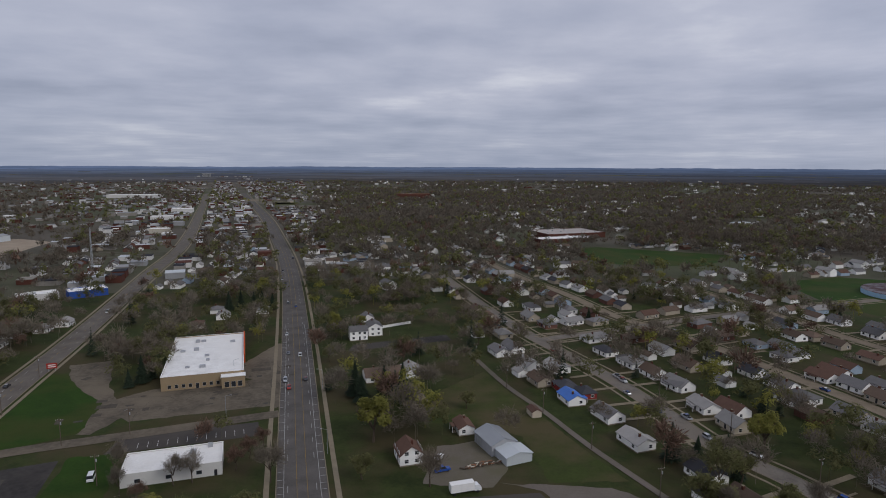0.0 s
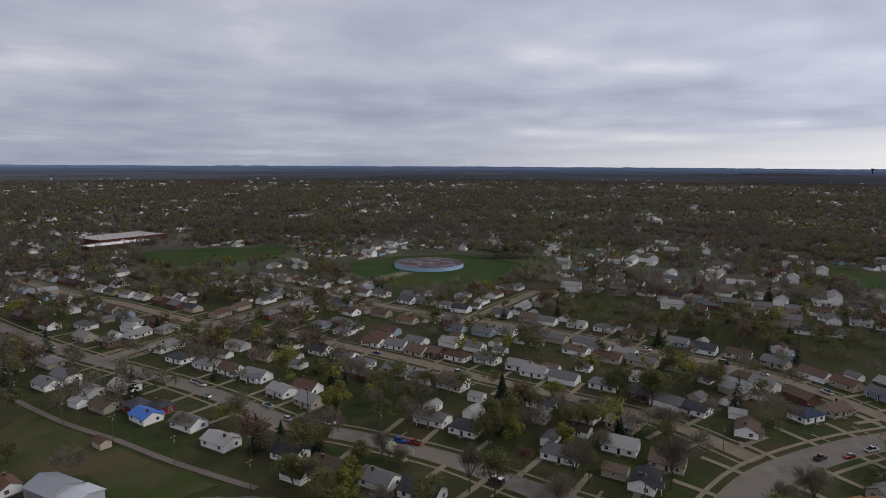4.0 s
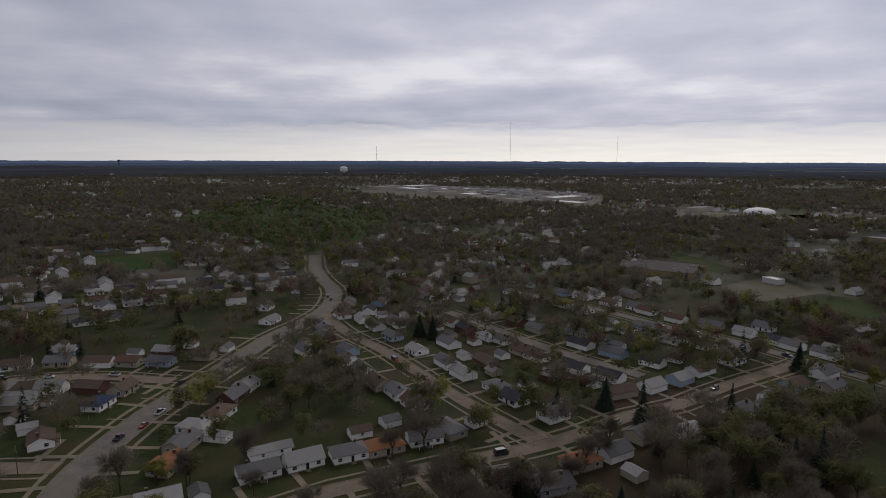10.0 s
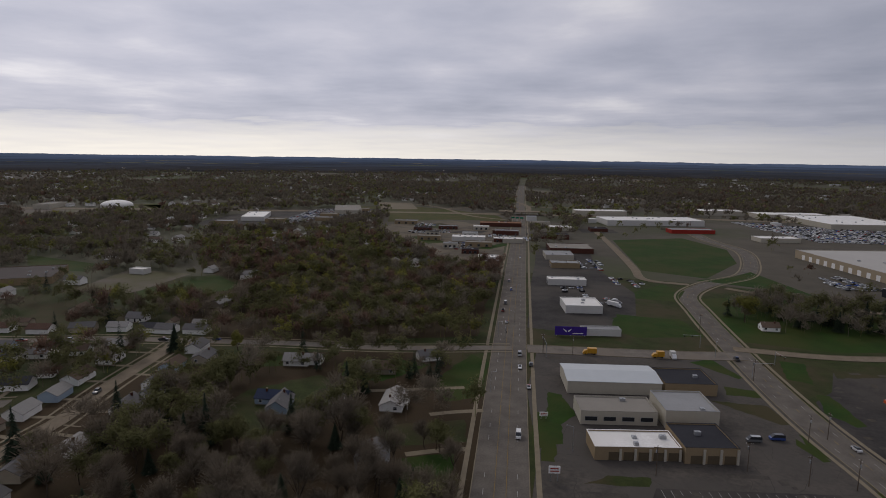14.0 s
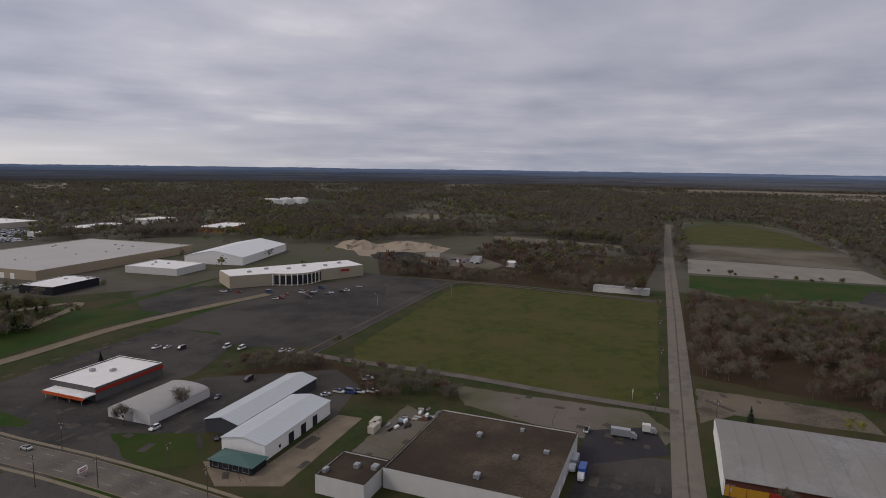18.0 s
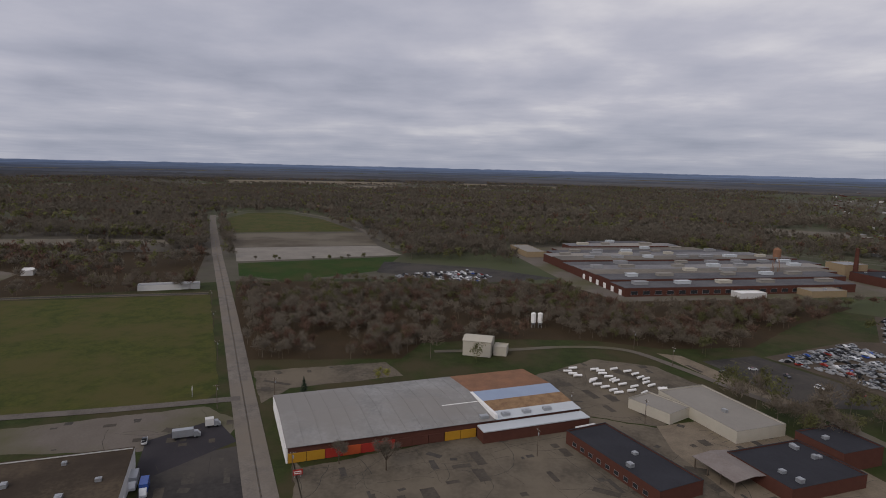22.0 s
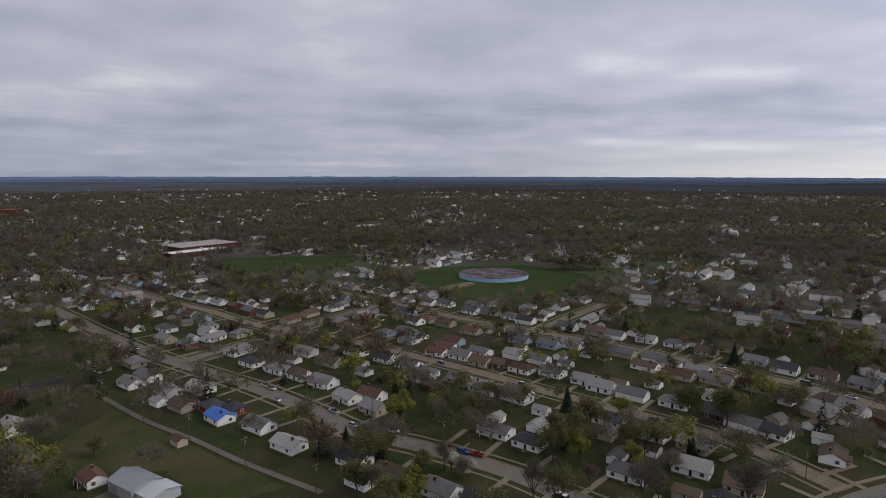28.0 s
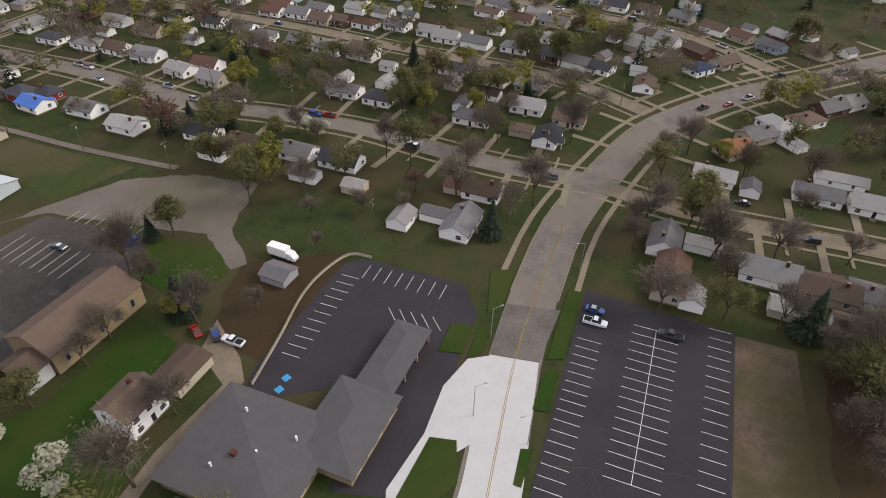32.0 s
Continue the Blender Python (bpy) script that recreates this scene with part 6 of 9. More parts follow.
for a in (-9, -3, 3, 9):
    for b in (-3.6, 3.6):
        part("post", Shape().box(a - .2, b - .2, 0, a + .2, b + .2, 3.15), BRICK_TAN, cp)
take(rect(58, 64, 19, 20, 10))

SHUTTER_TAN = mat("dark_tan_shutter", (0.12, 0.092, 0.058), (0.09, 0.07, 0.046), scale=0.5, fine=3.0)
# low wall along the edge of the new lot
edge = smooth([(34.5, 82), (46.3, 88.8), (58.4, 96.2), (67.9, 99.4), (76.3, 99.6), (79.3, 94.4)], 2.0)
lw_ = thing("low_wall", 0, 0, 0, 0, "low pale concrete wall round a parking lot", "wall")
part("wall_face", ribbon(Shape(), edge, 0.15, -0.15, 0.62, block=0.62), CREAM, lw_)
part("coping", ribbon(Shape(), edge, 0.2, -0.2, 0.70, block=0.075), WALK, lw_)
# workshops south of the camera
w1 = metal_shed("warehouse", "white-roofed warehouse with long low walls", 26, -269, 19, 40, 22, 5.5, 1.3, CREAM, PALE_METAL)
w1b = flat_block("warehouse", "tan brick building with dark flat roof", -5, -280, 19, 22, 20, 4.8, BRICK_TAN, DARK_ROOF, 1, 3)
w2 = flat_block("workshop", "tan flat-roofed workshop with long dark windows", 20, -235, 20, 29, 15, 5.0, CREAM, TAN_ROOF, 1, 7)
for k in range(4):
    glaze(w2, -10.5 + k * 7, 7.5, 1.6, 4.6, 1.6, 180)
w2b = flat_block("workshop", "higher tan block with grey flat roof", -5, -245, 20, 20, 20, 6.6, CREAM, GREY_ROOF, 1, 8)
w3 = flat_block("tyre_shop", "tan brick garage with white roof and loading doors", 11, -208, 21, 29, 13, 4.4, BRICK_TAN, WHITE_ROOF, 3, 9)
w3b = flat_block("tyre_shop", "tan brick garage block with black roof", -11, -218, 21, 18, 19, 5.4, BRICK_TAN, DARK_ROOF, 1, 10)
for k in range(5):
    roller(w3, -12 + k * 5, 6.5, 3.6, 3.2, 180, SHUTTER_TAN)
    part("pilaster", Shape().box(-14.5 + k * 5, 6.5, 0, -13.7 + k * 5, 6.9, 4.2), CREAM, w3)
for k in range(3):
    roller(w3b, -6 + k * 5.6, 9.5, 3.8, 3.4, 180, SHUTTER_TAN)
    part("pilaster", Shape().box(-8.9 + k * 5.6, 9.5, 0, -8.1 + k * 5.6, 9.9, 5.2), CREAM, w3b)
red = flat_block("retail_shed", "white-roofed retail building with red fascia band", -108, -287, 19, 36, 27, 5.6, mat("dark_grey_wall", (0.12, 0.115, 0.11), (0.09, 0.088, 0.085), scale=0.3, fine=2.0), WHITE_ROOF, 2, 11, "store")
part("fascia", Shape().box(-18.2, 13.5, 3.6, 18.2, 13.9, 5.0), RED, red, "red fascia band")
part("entrance_canopy", Shape().box(18.05, -10, 3.2, 24, 14, 3.7), WHITE_ROOF, red)
part("side_fascia", Shape().box(24.0, -10, 2.4, 24.3, 14, 3.7), ORANGE, red, "orange-red fascia panel")
for k in range(4):
    part("canopy_post", Shape().box(23.4, -9 + k * 7, 0, 23.7, -8.7 + k * 7, 3.2), STEEL, red)

# arched metal building
arch = thing("arched_shed", -111, -243, 19, 0, "pale metal shed with a rounded barrel roof", "building")
take(rect(-111, -243, 19, 34, 24))
s = Shape()
n = 12
for k in range(n):
    g0, g1 = math.pi * k / n, math.pi * (k + 1) / n
    y0, z0, y1, z1 = -11 * math.cos(g0), 3.4 + 2.2 * math.sin(g0), -11 * math.cos(g1), 3.4 + 2.2 * math.sin(g1)
    s.face([(-16, y0, z0), (16, y0, z0), (16, y1, z1), (-16, y1, z1)])
part("roof", s, mat("grey_sheet_roof", (0.33, 0.315, 0.29), (0.26, 0.25, 0.23), scale=0.15, fine=1.6, rough=0.6), arch)
e = Shape()
for x0 in (-15.9, 15.9):
    e.face([(x0, -11, 0), (x0, 11, 0)] + [(x0, 11 * math.cos(math.pi * k / n), 3.4 + 2.2 * math.sin(math.pi * k / n)) for k in range(n + 1)])
e.box(-16, -11, 0, 16, -10.8, 3.4).box(-16, 10.8, 0, 16, 11, 3.4)
part("wall", e, BLOCK, arch)
roller(arch, 16.0, 0, 4.0, 4.0, 90, STEEL)

ma = metal_shed("metal_shed", "long pale metal shed with dark end wall", -139, -210, 20, 54, 15, 4.6, 1.9, mat("dark_metal_siding", (0.06, 0.062, 0.07), (0.05, 0.05, 0.056), scale=0.3, fine=2.0), PALE_METAL)
ribs(ma, 54, 15, 4.6, 1.9)
mb = metal_shed("metal_shed", "large white metal shed with loading doors", -129, -186, 20, 43, 18, 5.6, 1.5, TRIM, PALE_METAL)
ribs(mb, 43, 18, 5.6, 1.5)
for k in range(3):
    roller(mb, -10 + k * 8, 9.0, 3.4, 4.0, 180, DARK_TRIM)
put("window", WINDOW, mb, 13, 9, 1.2, 180)
gp = thing("entrance_porch", -104, -174, 20, 0, "green metal hipped porch before a white shed", "porch")
part("roof", hip_roof(8, 17, 2.8, 1.8, 0.5), GREEN_METAL, gp)
part("wall", Shape().box(-3.9, -8.4, 0, 3.9, 8.4, 2.8), DARK_TRIM, gp)
for k in range(4):
    glaze(gp, 3.9, -6 + k * 4, 0.8, 2.4, 1.6, 90)
take(rect(-104, -174, 20, 9, 18))
sw = flat_block("shop", "small white block shop with white flat roof", 60, -404, 20, 24, 24, 4.8, BLOCK, WHITE_ROOF, 2, 12, "store")
pb = flat_block("shop", "low white shop beside a street", 40, -349, 20, 22, 8, 3.4, BLOCK, GREY_ROOF, 0, 13, "store")
bb = thing("billboard", 55, -338, 19, 0, "purple billboard with a white winged emblem", "billboard")
part("panel", Shape().box(-9, 0.1, 0.6, 9, 0.3, 5.6), PURPLE, bb)
em = Shape()
for k in (-1, 1):
    em.face([(2 + 0.2 * k, 0.36, 3.0), (2 + 0.5 * k, 0.36, 2.2), (2 + 2.2 * k, 0.36, 3.8), (2 + 2.4 * k, 0.36, 4.4)])
part("emblem", em, TRIM, bb, "white winged emblem")
part("caption", Shape().box(-7, 0.32, 1.4, -1, 0.36, 1.9), TRIM, bb)
for k in (-8, 0, 8):
    part("post", Shape().box(k - .15, -0.1, 0, k + .15, 0.1, 5.6), STEEL, bb)
for n_, (bx, by, bw, bd, bh, wl, rf) in enumerate(((114, -663, 46, 40, 5, BRICK_RED, TAN_ROOF), (116, -611, 28, 30, 4.5, CREAM, GREY_ROOF), (84, -482, 30, 12, 4.5, BLOCK, WHITE_ROOF), (100, -560, 26, 16, 4.5, BRICK_TAN, GREY_ROOF), (150, -760, 34, 24, 5, BRICK_RED, DARK_ROOF), (188, -700, 24, 18, 4.5, CREAM, WHITE_ROOF), (215, -770, 30, 22, 5, BRICK_RED, GREY_ROOF), (240, -690, 40, 20, 5, BLOCK, WHITE_ROOF), (160, -850, 30, 26, 5, CREAM, WHITE_ROOF), (250, -860, 60, 24, 5, BRICK_RED, RUST_ROOF))):
    b = flat_block("shop", "low roadside shop with flat roof", bx, by, 18, bw, bd, bh, wl, rf, 2, 20 + n_, "store")
    for k in range(3):
        glaze(b, bw / 2 - 0.0, -bd * 0.3 + k * bd * 0.3, 0.6, 2.8, 2.2, 90)

# cinema with the curved glass front
cin = thing("cinema", -321, -432, -16, 0, "tan cinema with white roof and bowed glass front", "cinema")
take(rect(-321, -432, -16, 124, 50))
out = [(-60, 8), (-60, -24), (60, -24), (60, 8), (26, 12)] + [(26 - 44 * k / 10 + 0, 12 + 11 * math.sin(math.pi * k / 10)) for k in range(1, 10)] + [(-18, 12)]
part("wall", Shape().prism(out, 0, 10.0), mat("tan_stucco", (0.40, 0.34, 0.25), (0.34, 0.29, 0.215), scale=0.2, fine=2.0), cin)
part("roof", Shape().prism([(x * 0.985, y - 0.2) for x, y in out], 10.004, 10.25), WHITE_ROOF, cin)
for k in range(10):
    x0, x1 = 26 - 4.4 * k, 26 - 4.4 * (k + 1)
    y0, y1 = 12.12 + 11 * math.sin(math.pi * k / 10), 12.12 + 11 * math.sin(math.pi * (k + 1) / 10)
    part("window", Shape().face([(x0 - .3, y0, 1.0), (x0 - .3, y0, 8.6), (x1 + .3, y1, 8.6), (x1 + .3, y1, 1.0)]), GLASS, cin)
    part("mullion", Shape().box(x0 - .3, y0 - 0.2, 0, x0 + .3, y0 + 0.5, 9.6), TRIM, cin)
part("sign", Shape().box(-44, 12.0, 6.6, -36, 12.3, 8.4), RED, cin, "red sign lettering as a plain bar")
for k in range(6):
    roof_unit(cin, -44 + k * 17, -10 + (k % 2) * 8, 10.25, 3.2, 2.6, 1.4)
# sheds behind it
bgw = flat_block("warehouse", "huge beige warehouse with pale roof and loading doors", -228, -690, 22, 190, 150, 8, mat("beige_metal_siding", (0.36, 0.29, 0.20), (0.30, 0.245, 0.17), scale=0.2, fine=2.0), mat("pale_ballast_roof", (0.44, 0.42, 0.39), (0.36, 0.34, 0.315), scale=0.02, fine=0.4), 12, 14)
for k in range(10):
    roller(bgw, 95.0, -60 + k * 12, 5, 5, 90)
metal_shed("warehouse", "white metal warehouse with ridge roof", -362, -590, 32, 110, 62, 8, 6, TRIM, mat("white_metal_roof", (0.66, 0.66, 0.65), (0.58, 0.58, 0.57), scale=0.1, fine=1.0, rough=0.5))
flat_block("showroom", "white-roofed showroom with dark walls", -170, -535, 25, 44, 32, 6, DARK_TRIM, WHITE_ROOF, 3, 15, "store")
flat_block("warehouse", "white-roofed low warehouse beside a lot", -266, -558, 24, 40, 56, 6, BLOCK, WHITE_ROOF, 3, 16)
flat_block("mall", "distant mall block with white roof", -238, -1146, 19, 125, 160, 8, CREAM, WHITE_ROOF, 10, 17, "store")
flat_block("mall", "distant white-roofed store beside a car park", 50, -1000, 24, 150, 60, 8, BLOCK, WHITE_ROOF, 10, 18, "store")
flat_block("store", "low red-fronted store beside a car park", -10, -905, 22, 60, 22, 5, RED, GREY_ROOF, 2, 19, "store")
flat_block("store", "low shop with pale roof", -110, -860, 22, 50, 24, 5, CREAM, WHITE_ROOF, 2, 30, "store")
flat_block("warehouse", "orange-walled warehouse with white roof", -500, -850, 26, 80, 50, 7, mat("orange_siding", (0.42, 0.19, 0.07), scale=0.2, fine=2.0), WHITE_ROOF, 2, 31)
flat_block("warehouse", "low shed with pale roof", -360, -980, 22, 90, 40, 6, CREAM, WHITE_ROOF, 2, 32)
flat_block("warehouse", "low shed with pale roof", -470, -1020, 22, 70, 40, 6, BLOCK, GREY_ROOF, 2, 33)
flat_block("workshop", "low tan shed in a contractor's yard", -497, -428, 40, 40, 16, 5, BRICK_TAN, TAN_ROOF, 1, 110)
flat_block("workshop", "low pale shed in a contractor's yard", -518, -384, 30, 26, 10, 4, BLOCK, GREY_ROOF, 0, 111)
flat_block("workshop", "small white shed among scrub", -520, -340, 24, 18, 9, 4, BLOCK, WHITE_ROOF, 0, 112)
flat_block("warehouse", "pale-walled low building behind the meadow", -470, -200, 18, 10, 44, 4, BLOCK, GREY_ROOF, 1, 34)

# depot with the brown roof, and the long warehouse across the road
dp = flat_block("depot", "wide depot with brown gravel roof and white dock wall", -158, -111, 18, 50, 52, 6.4, BLOCK, BROWN_ROOF, 5, 35)
for k in range(5):
    roller(dp, -16 + k * 8, 26, 3.2, 3.4, 180)
flat_block("depot_wing", "lower depot wing with brown gravel roof", -121, -136, 18, 17, 17, 5.8, BLOCK, BROWN_ROOF, 3, 36)
lw = thing("warehouse", -234, 0.5, 109, 0, "long warehouse with grey and rusted roof and coloured wall panels", "warehouse")
take(rect(-234, 0.5, 109, 116, 52))
# local x runs along the building away from the road, local y towards the road's far side
part("wall", gable_walls(113, 48, 5.6, 1.8), BRICK_RED, lw)
for nm, x0, x1, y0, y1, m in (("roof_panel", -57, 20, -24.6, 0, mat("pale_grey_sheet_roof", (0.27, 0.262, 0.245), (0.165, 0.16, 0.15), scale=0.09, fine=0.7, rough=0.75, spread=1.1, third=(0.20, 0.185, 0.165))), ("roof_panel", -57, 20, 0, 24.6, MATS["pale_grey_sheet_roof"]),
                              ("roof_panel", 20, 57, 0, 24.6, RUST_ROOF), ("roof_panel", 20, 57, -9, 0, BLUE_METAL), ("roof_panel", 20, 57, -18, -9, RUST_STRIPE), ("roof_panel", 20, 57, -24.6, -18, PALE_METAL)):
    f = lambda v: 5.66 + 1.8 * (1 - abs(v) / 24)
    sh = Shape()
    a = [(x0, y0, f(y0)), (x1, y0, f(y0)), (x1, y1, f(y1)), (x0, y1, f(y1))]
    bq = [(p[0], p[1], p[2] + 0.18) for p in a]
    sh.v, sh.f = a + bq, [(3, 2, 1, 0), (4, 5, 6, 7), (0, 1, 5, 4), (1, 2, 6, 5), (2, 3, 7, 6), (3, 0, 4, 7)]
    sh.s = [0] * 6
    part(nm, sh, m, lw)
part("roof_joint", Shape().box(19.4, -24.4, 6.0, 20.6, 0, 7.75), TRIM, lw, "white roof joint")
for k in range(12):
    # raised seams between the roof sheets
    x0 = -51 + k * 6.0
    sm = Shape()
    for y0, y1 in ((-24.4, 0), (0, 24.4)):
        z0, z1 = f(y0) + 0.18, f(y1) + 0.18
        sm.face([(x0, y0, z0 + 0.1), (x0 + 0.3, y0, z0 + 0.1), (x0 + 0.3, y1, z1 + 0.1), (x0, y1, z1 + 0.1)])
        sm.face([(x0, y0, z0), (x0, y0, z0 + 0.1), (x0, y1, z1 + 0.1), (x0, y1, z1)]).face([(x0 + 0.3, y0, z0 + 0.1), (x0 + 0.3, y0, z0), (x0 + 0.3, y1, z1), (x0 + 0.3, y1, z1 + 0.1)])
    part("roof_seam", sm, MATS["pale_grey_sheet_roof"], lw)
part("roof_patch", Shape().box(4, -9.0, f(-9.0) + 0.1, 19, -8.5, f(-8.6) + 0.3), TRIM, lw, "white sealed roof joint")
part("dock_canopy", Shape().box(12, -31, 4.4, 57, -24.7, 4.8), PALE_METAL, lw)
part("dock_wall", Shape().box(12, -30.6, 0, 57, -24.8, 4.3), BRICK_RED, lw)
for k, m in enumerate((YELLOW, YELLOW, RED, ORANGE, RED, RED, BRICK_RED, BRICK_RED, BRICK_RED)):
    part("wall_panel", Shape().box(-56.5 + k * 6.2, -24.5, 0.2, -50.5 + k * 6.2, -24.05, 3.4), m, lw)
for k in range(2):
    part("wall_panel", Shape().box(-0.5 + k * 6.2, -24.5, 0.2, 5.5 + k * 6.2, -24.05, 3.4), YELLOW, lw)
for k in range(4):
    roof_unit(lw, 16 + k * 9, -22, 5.9, 3.2, 2.0, 1.2)
part("end_panel", Shape().box(-57.2, -24, 0, -56.6, 24, 5.4), TRIM, lw)
# dark-roofed office and brick group
do = flat_block("office", "dark-roofed brick office with low yellow bollards", -193, 70, 24, 46, 18, 4.6, BRICK_RED, DARK_ROOF, 2, 37)
for k in range(9):
    glaze(do, -18 + k * 4.4, -9, 1.0, 2.0, 1.4)
part("dock_box", Shape().box(-27, -2, 0, -23.05, 7, 3.6), BLOCK, do)
flat_block("merchant_shed", "white-walled shed with tan roof", -236, 121, 18, 44, 24, 4.4, CREAM, TAN_ROOF, 1, 38)
flat_block("merchant_shed", "low cream shed with rusted roof edge", -240, 98, 34, 20, 14, 4.0, CREAM, TAN_ROOF, 0, 39)
flat_block("merchant_shop", "brick shop with black flat roof and roof units", -188, 124, 18, 26, 32, 4.4, BRICK_RED, DARK_ROOF, 6, 40)
flat_block("brick_block", "red brick block with dark flat roof", -202, 148, 18, 19, 19, 6.6, BRICK_RED, DARK_ROOF, 1, 41)
cn = thing("open_canopy", -187, 102, 19, 0, "open timber canopy with rusty sheet roof", "canopy")
part("roof", gable_roof(18, 15, 4.0, 0.8, 0.3), mat("weathered_sheet_roof", (0.24, 0.21, 0.19), (0.16, 0.13, 0.115), scale=0.3, fine=1.5), cn)
for a in (-8.5, -2.8, 2.8, 8.5):
    for b in (-7, 7):
        part("post", Shape().box(a - .15, b - .15, 0, a + .15, b + .15, 4.0), TIMBER, cn)
# pump house, silos
ht = metal_shed("pump_house", "tall cream metal shed beside a gravel track", -318, 29, 75, 15, 13, 8.2, 1.6, CREAM, CREAM, "building")
roller(ht, 2, -6.5, 4, 4.5, 0, CREAM)
an = flat_block("pump_house_annex", "low cream annex of a metal shed", -317, 41, 75, 7, 8, 4.5, CREAM, CREAM, 0, 42)
for k in range(2):
    sl = thing("silo", -372, 68 + 4.2 * k, 0, 0, "white steel silo on a frame", "silo")
    part("drum", Shape().tube((0, 0, 3.4), (0, 0, 9.2), 1.6, 1.6, 14).tube((0, 0, 9.205), (0, 0, 9.9), 1.6, 0.4, 14), TRIM, sl)
    part("hopper", Shape().tube((0, 0, 1.8), (0, 0, 3.39), 0.3, 1.5, 14), STEEL, sl)
    for g in range(4):
        x0, y0 = 1.3 * math.cos(g * 1.57 + .78), 1.3 * math.sin(g * 1.57 + .78)
        part("leg", Shape().tube((x0, y0, 0), (x0, y0, 3.6), 0.12, 0.12, 5), STEEL, sl)

# the factory: long bays side by side, each with its own roof and rows of roof lights
fac = thing("factory", -470, 158, 9.8, 0, "vast red brick factory with flat grey roofs and roof lights", "factory")
take([(-462, 150), (-500, 380), (-644, 430), (-795, 265), (-720, 145), (-643, 118)])
frng = random.Random(3)
SHED_ROOFS = [mat("patched_factory_roof", (0.22, 0.215, 0.215), (0.13, 0.127, 0.13), scale=0.03, fine=0.3, spread=1.0, third=(0.27, 0.245, 0.21)), mat("dark_factory_roof", (0.125, 0.12, 0.122), (0.08, 0.077, 0.08), scale=0.04, fine=0.3, spread=1.0),
              mat("tan_factory_roof", (0.20, 0.175, 0.14), (0.13, 0.115, 0.095), scale=0.03, fine=0.3, spread=1.0, third=(0.11, 0.10, 0.09)), GREY_ROOF]
for k in range(11):
    x0, x1 = -26.2 * (k + 1) + 0.15, -26.2 * k
    m = -(x0 + x1) / 2
    y0 = float(np.interp(m, (0, 175, 241, 290), (0, 0, 41, 120)))
    y1 = float(np.interp(m, (0, 127, 290), (208, 284, 165)))
    hh = 7.0 + (k * 7 % 4) * 0.6
    part("bay_wall", Shape().box(x0, y0, 0, x1, y1, hh), BRICK_RED, fac)
    part("bay_roof", Shape().box(x0 - 0.1, y0 - 0.2, hh + 0.004, x1 + 0.04, y1 + 0.2, hh + 0.35), SHED_ROOFS[(k * 5 + k // 3) % 4 if k else 1], fac)
    y = y0 + 14 + (k % 3) * 8
    while y < y1 - 16:
        if frng.random() < 0.8:
            w0 = frng.uniform(9, 15)
            part("roof_light", Shape().box(x0 + 9, y, hh + 0.36, x0 + 15, y + w0, hh + 2.6).box(x0 + 8.7, y - 0.3, hh + 2.605, x0 + 15.3, y + w0 + 0.3, hh + 2.9), frng.choice((PALE_METAL, CREAM, GREY_ROOF, TAN_ROOF)), fac)
        y += frng.uniform(24, 40)
for k in range(19):
    glaze(fac, 0, 8 + k * 10.6, 1.5, 6, 3.0, 90)
for k in range(6):
    roller(fac, -8 - k * 14, 0, 5, 4.5, 0)
flat_block("factory_annexe", "low pale-roofed office wing of a factory", -706, 118, 9.8, 62, 22, 6, BRICK_TAN, TAN_ROOF, 2, 31, "factory")
flat_block("factory_annexe", "flat brick block beside a factory chimney", -548, 430, 9.8, 44, 40, 8, BRICK_RED, DARK_ROOF, 2, 32, "factory")
flat_block("factory_annexe", "tall brick boiler house of a factory", -588, 418, 9.8, 24, 26, 13, BRICK_TAN, GREY_ROOF, 1, 33, "factory")
flat_block("factory_annexe", "small tan-roofed block before a factory", -490, 330, 9.8, 16, 34, 5, BRICK_TAN, TAN_ROOF, 1, 34, "factory")
flat_block("factory_annexe", "low white lean-to before a factory", -478, 262, 9.8, 12, 24, 4, BLOCK, WHITE_ROOF, 0, 35, "factory")
ck = thing("chimney_stack", -569, 414, 0, 0, "tall brick factory chimney", "chimney")
part("shaft", Shape().tube((0, 0, 0), (0, 0, 30), 2.6, 1.6, 14), BRICK_RED, ck)
part("rim", Shape().tube((0, 0, 30.005), (0, 0, 30.8), 1.9, 1.9, 14), BRICK_RED, ck)
wt2 = thing("water_tank_tower", -561, 331, 0, 0, "rusty steel water tank on legs", "water tower")
part("tank", Shape().tube((0, 0, 22), (0, 0, 29), 3.6, 3.6, 14).tube((0, 0, 29.005), (0, 0, 31), 3.7, 0.3, 14), RUST_ROOF, wt2)
for g in range(4):
    x0, y0 = 3 * math.cos(g * 1.57), 3 * math.sin(g * 1.57)
    part("leg", Shape().tube((x0 * 1.3, y0 * 1.3, 0), (x0, y0, 22.3), 0.25, 0.2, 5), RUST_ROOF, wt2)
metal_shed("warehouse", "long pale shed across a sand yard", -590, 735, 70, 105, 26, 7, 2, PALE_METAL, GREY_ROOF)
flat_block("shop", "blue-fronted shop with white roof", -272, 455, 40, 26, 16, 5, mat("blue_wall", (0.04, 0.09, 0.32), scale=0.3, fine=2.0), WHITE_ROOF, 1, 43, "store")
flat_block("shop", "white-roofed shop beside a street", -300, 440, 40, 26, 14, 4.5, BLOCK, WHITE_ROOF, 1, 44, "store")
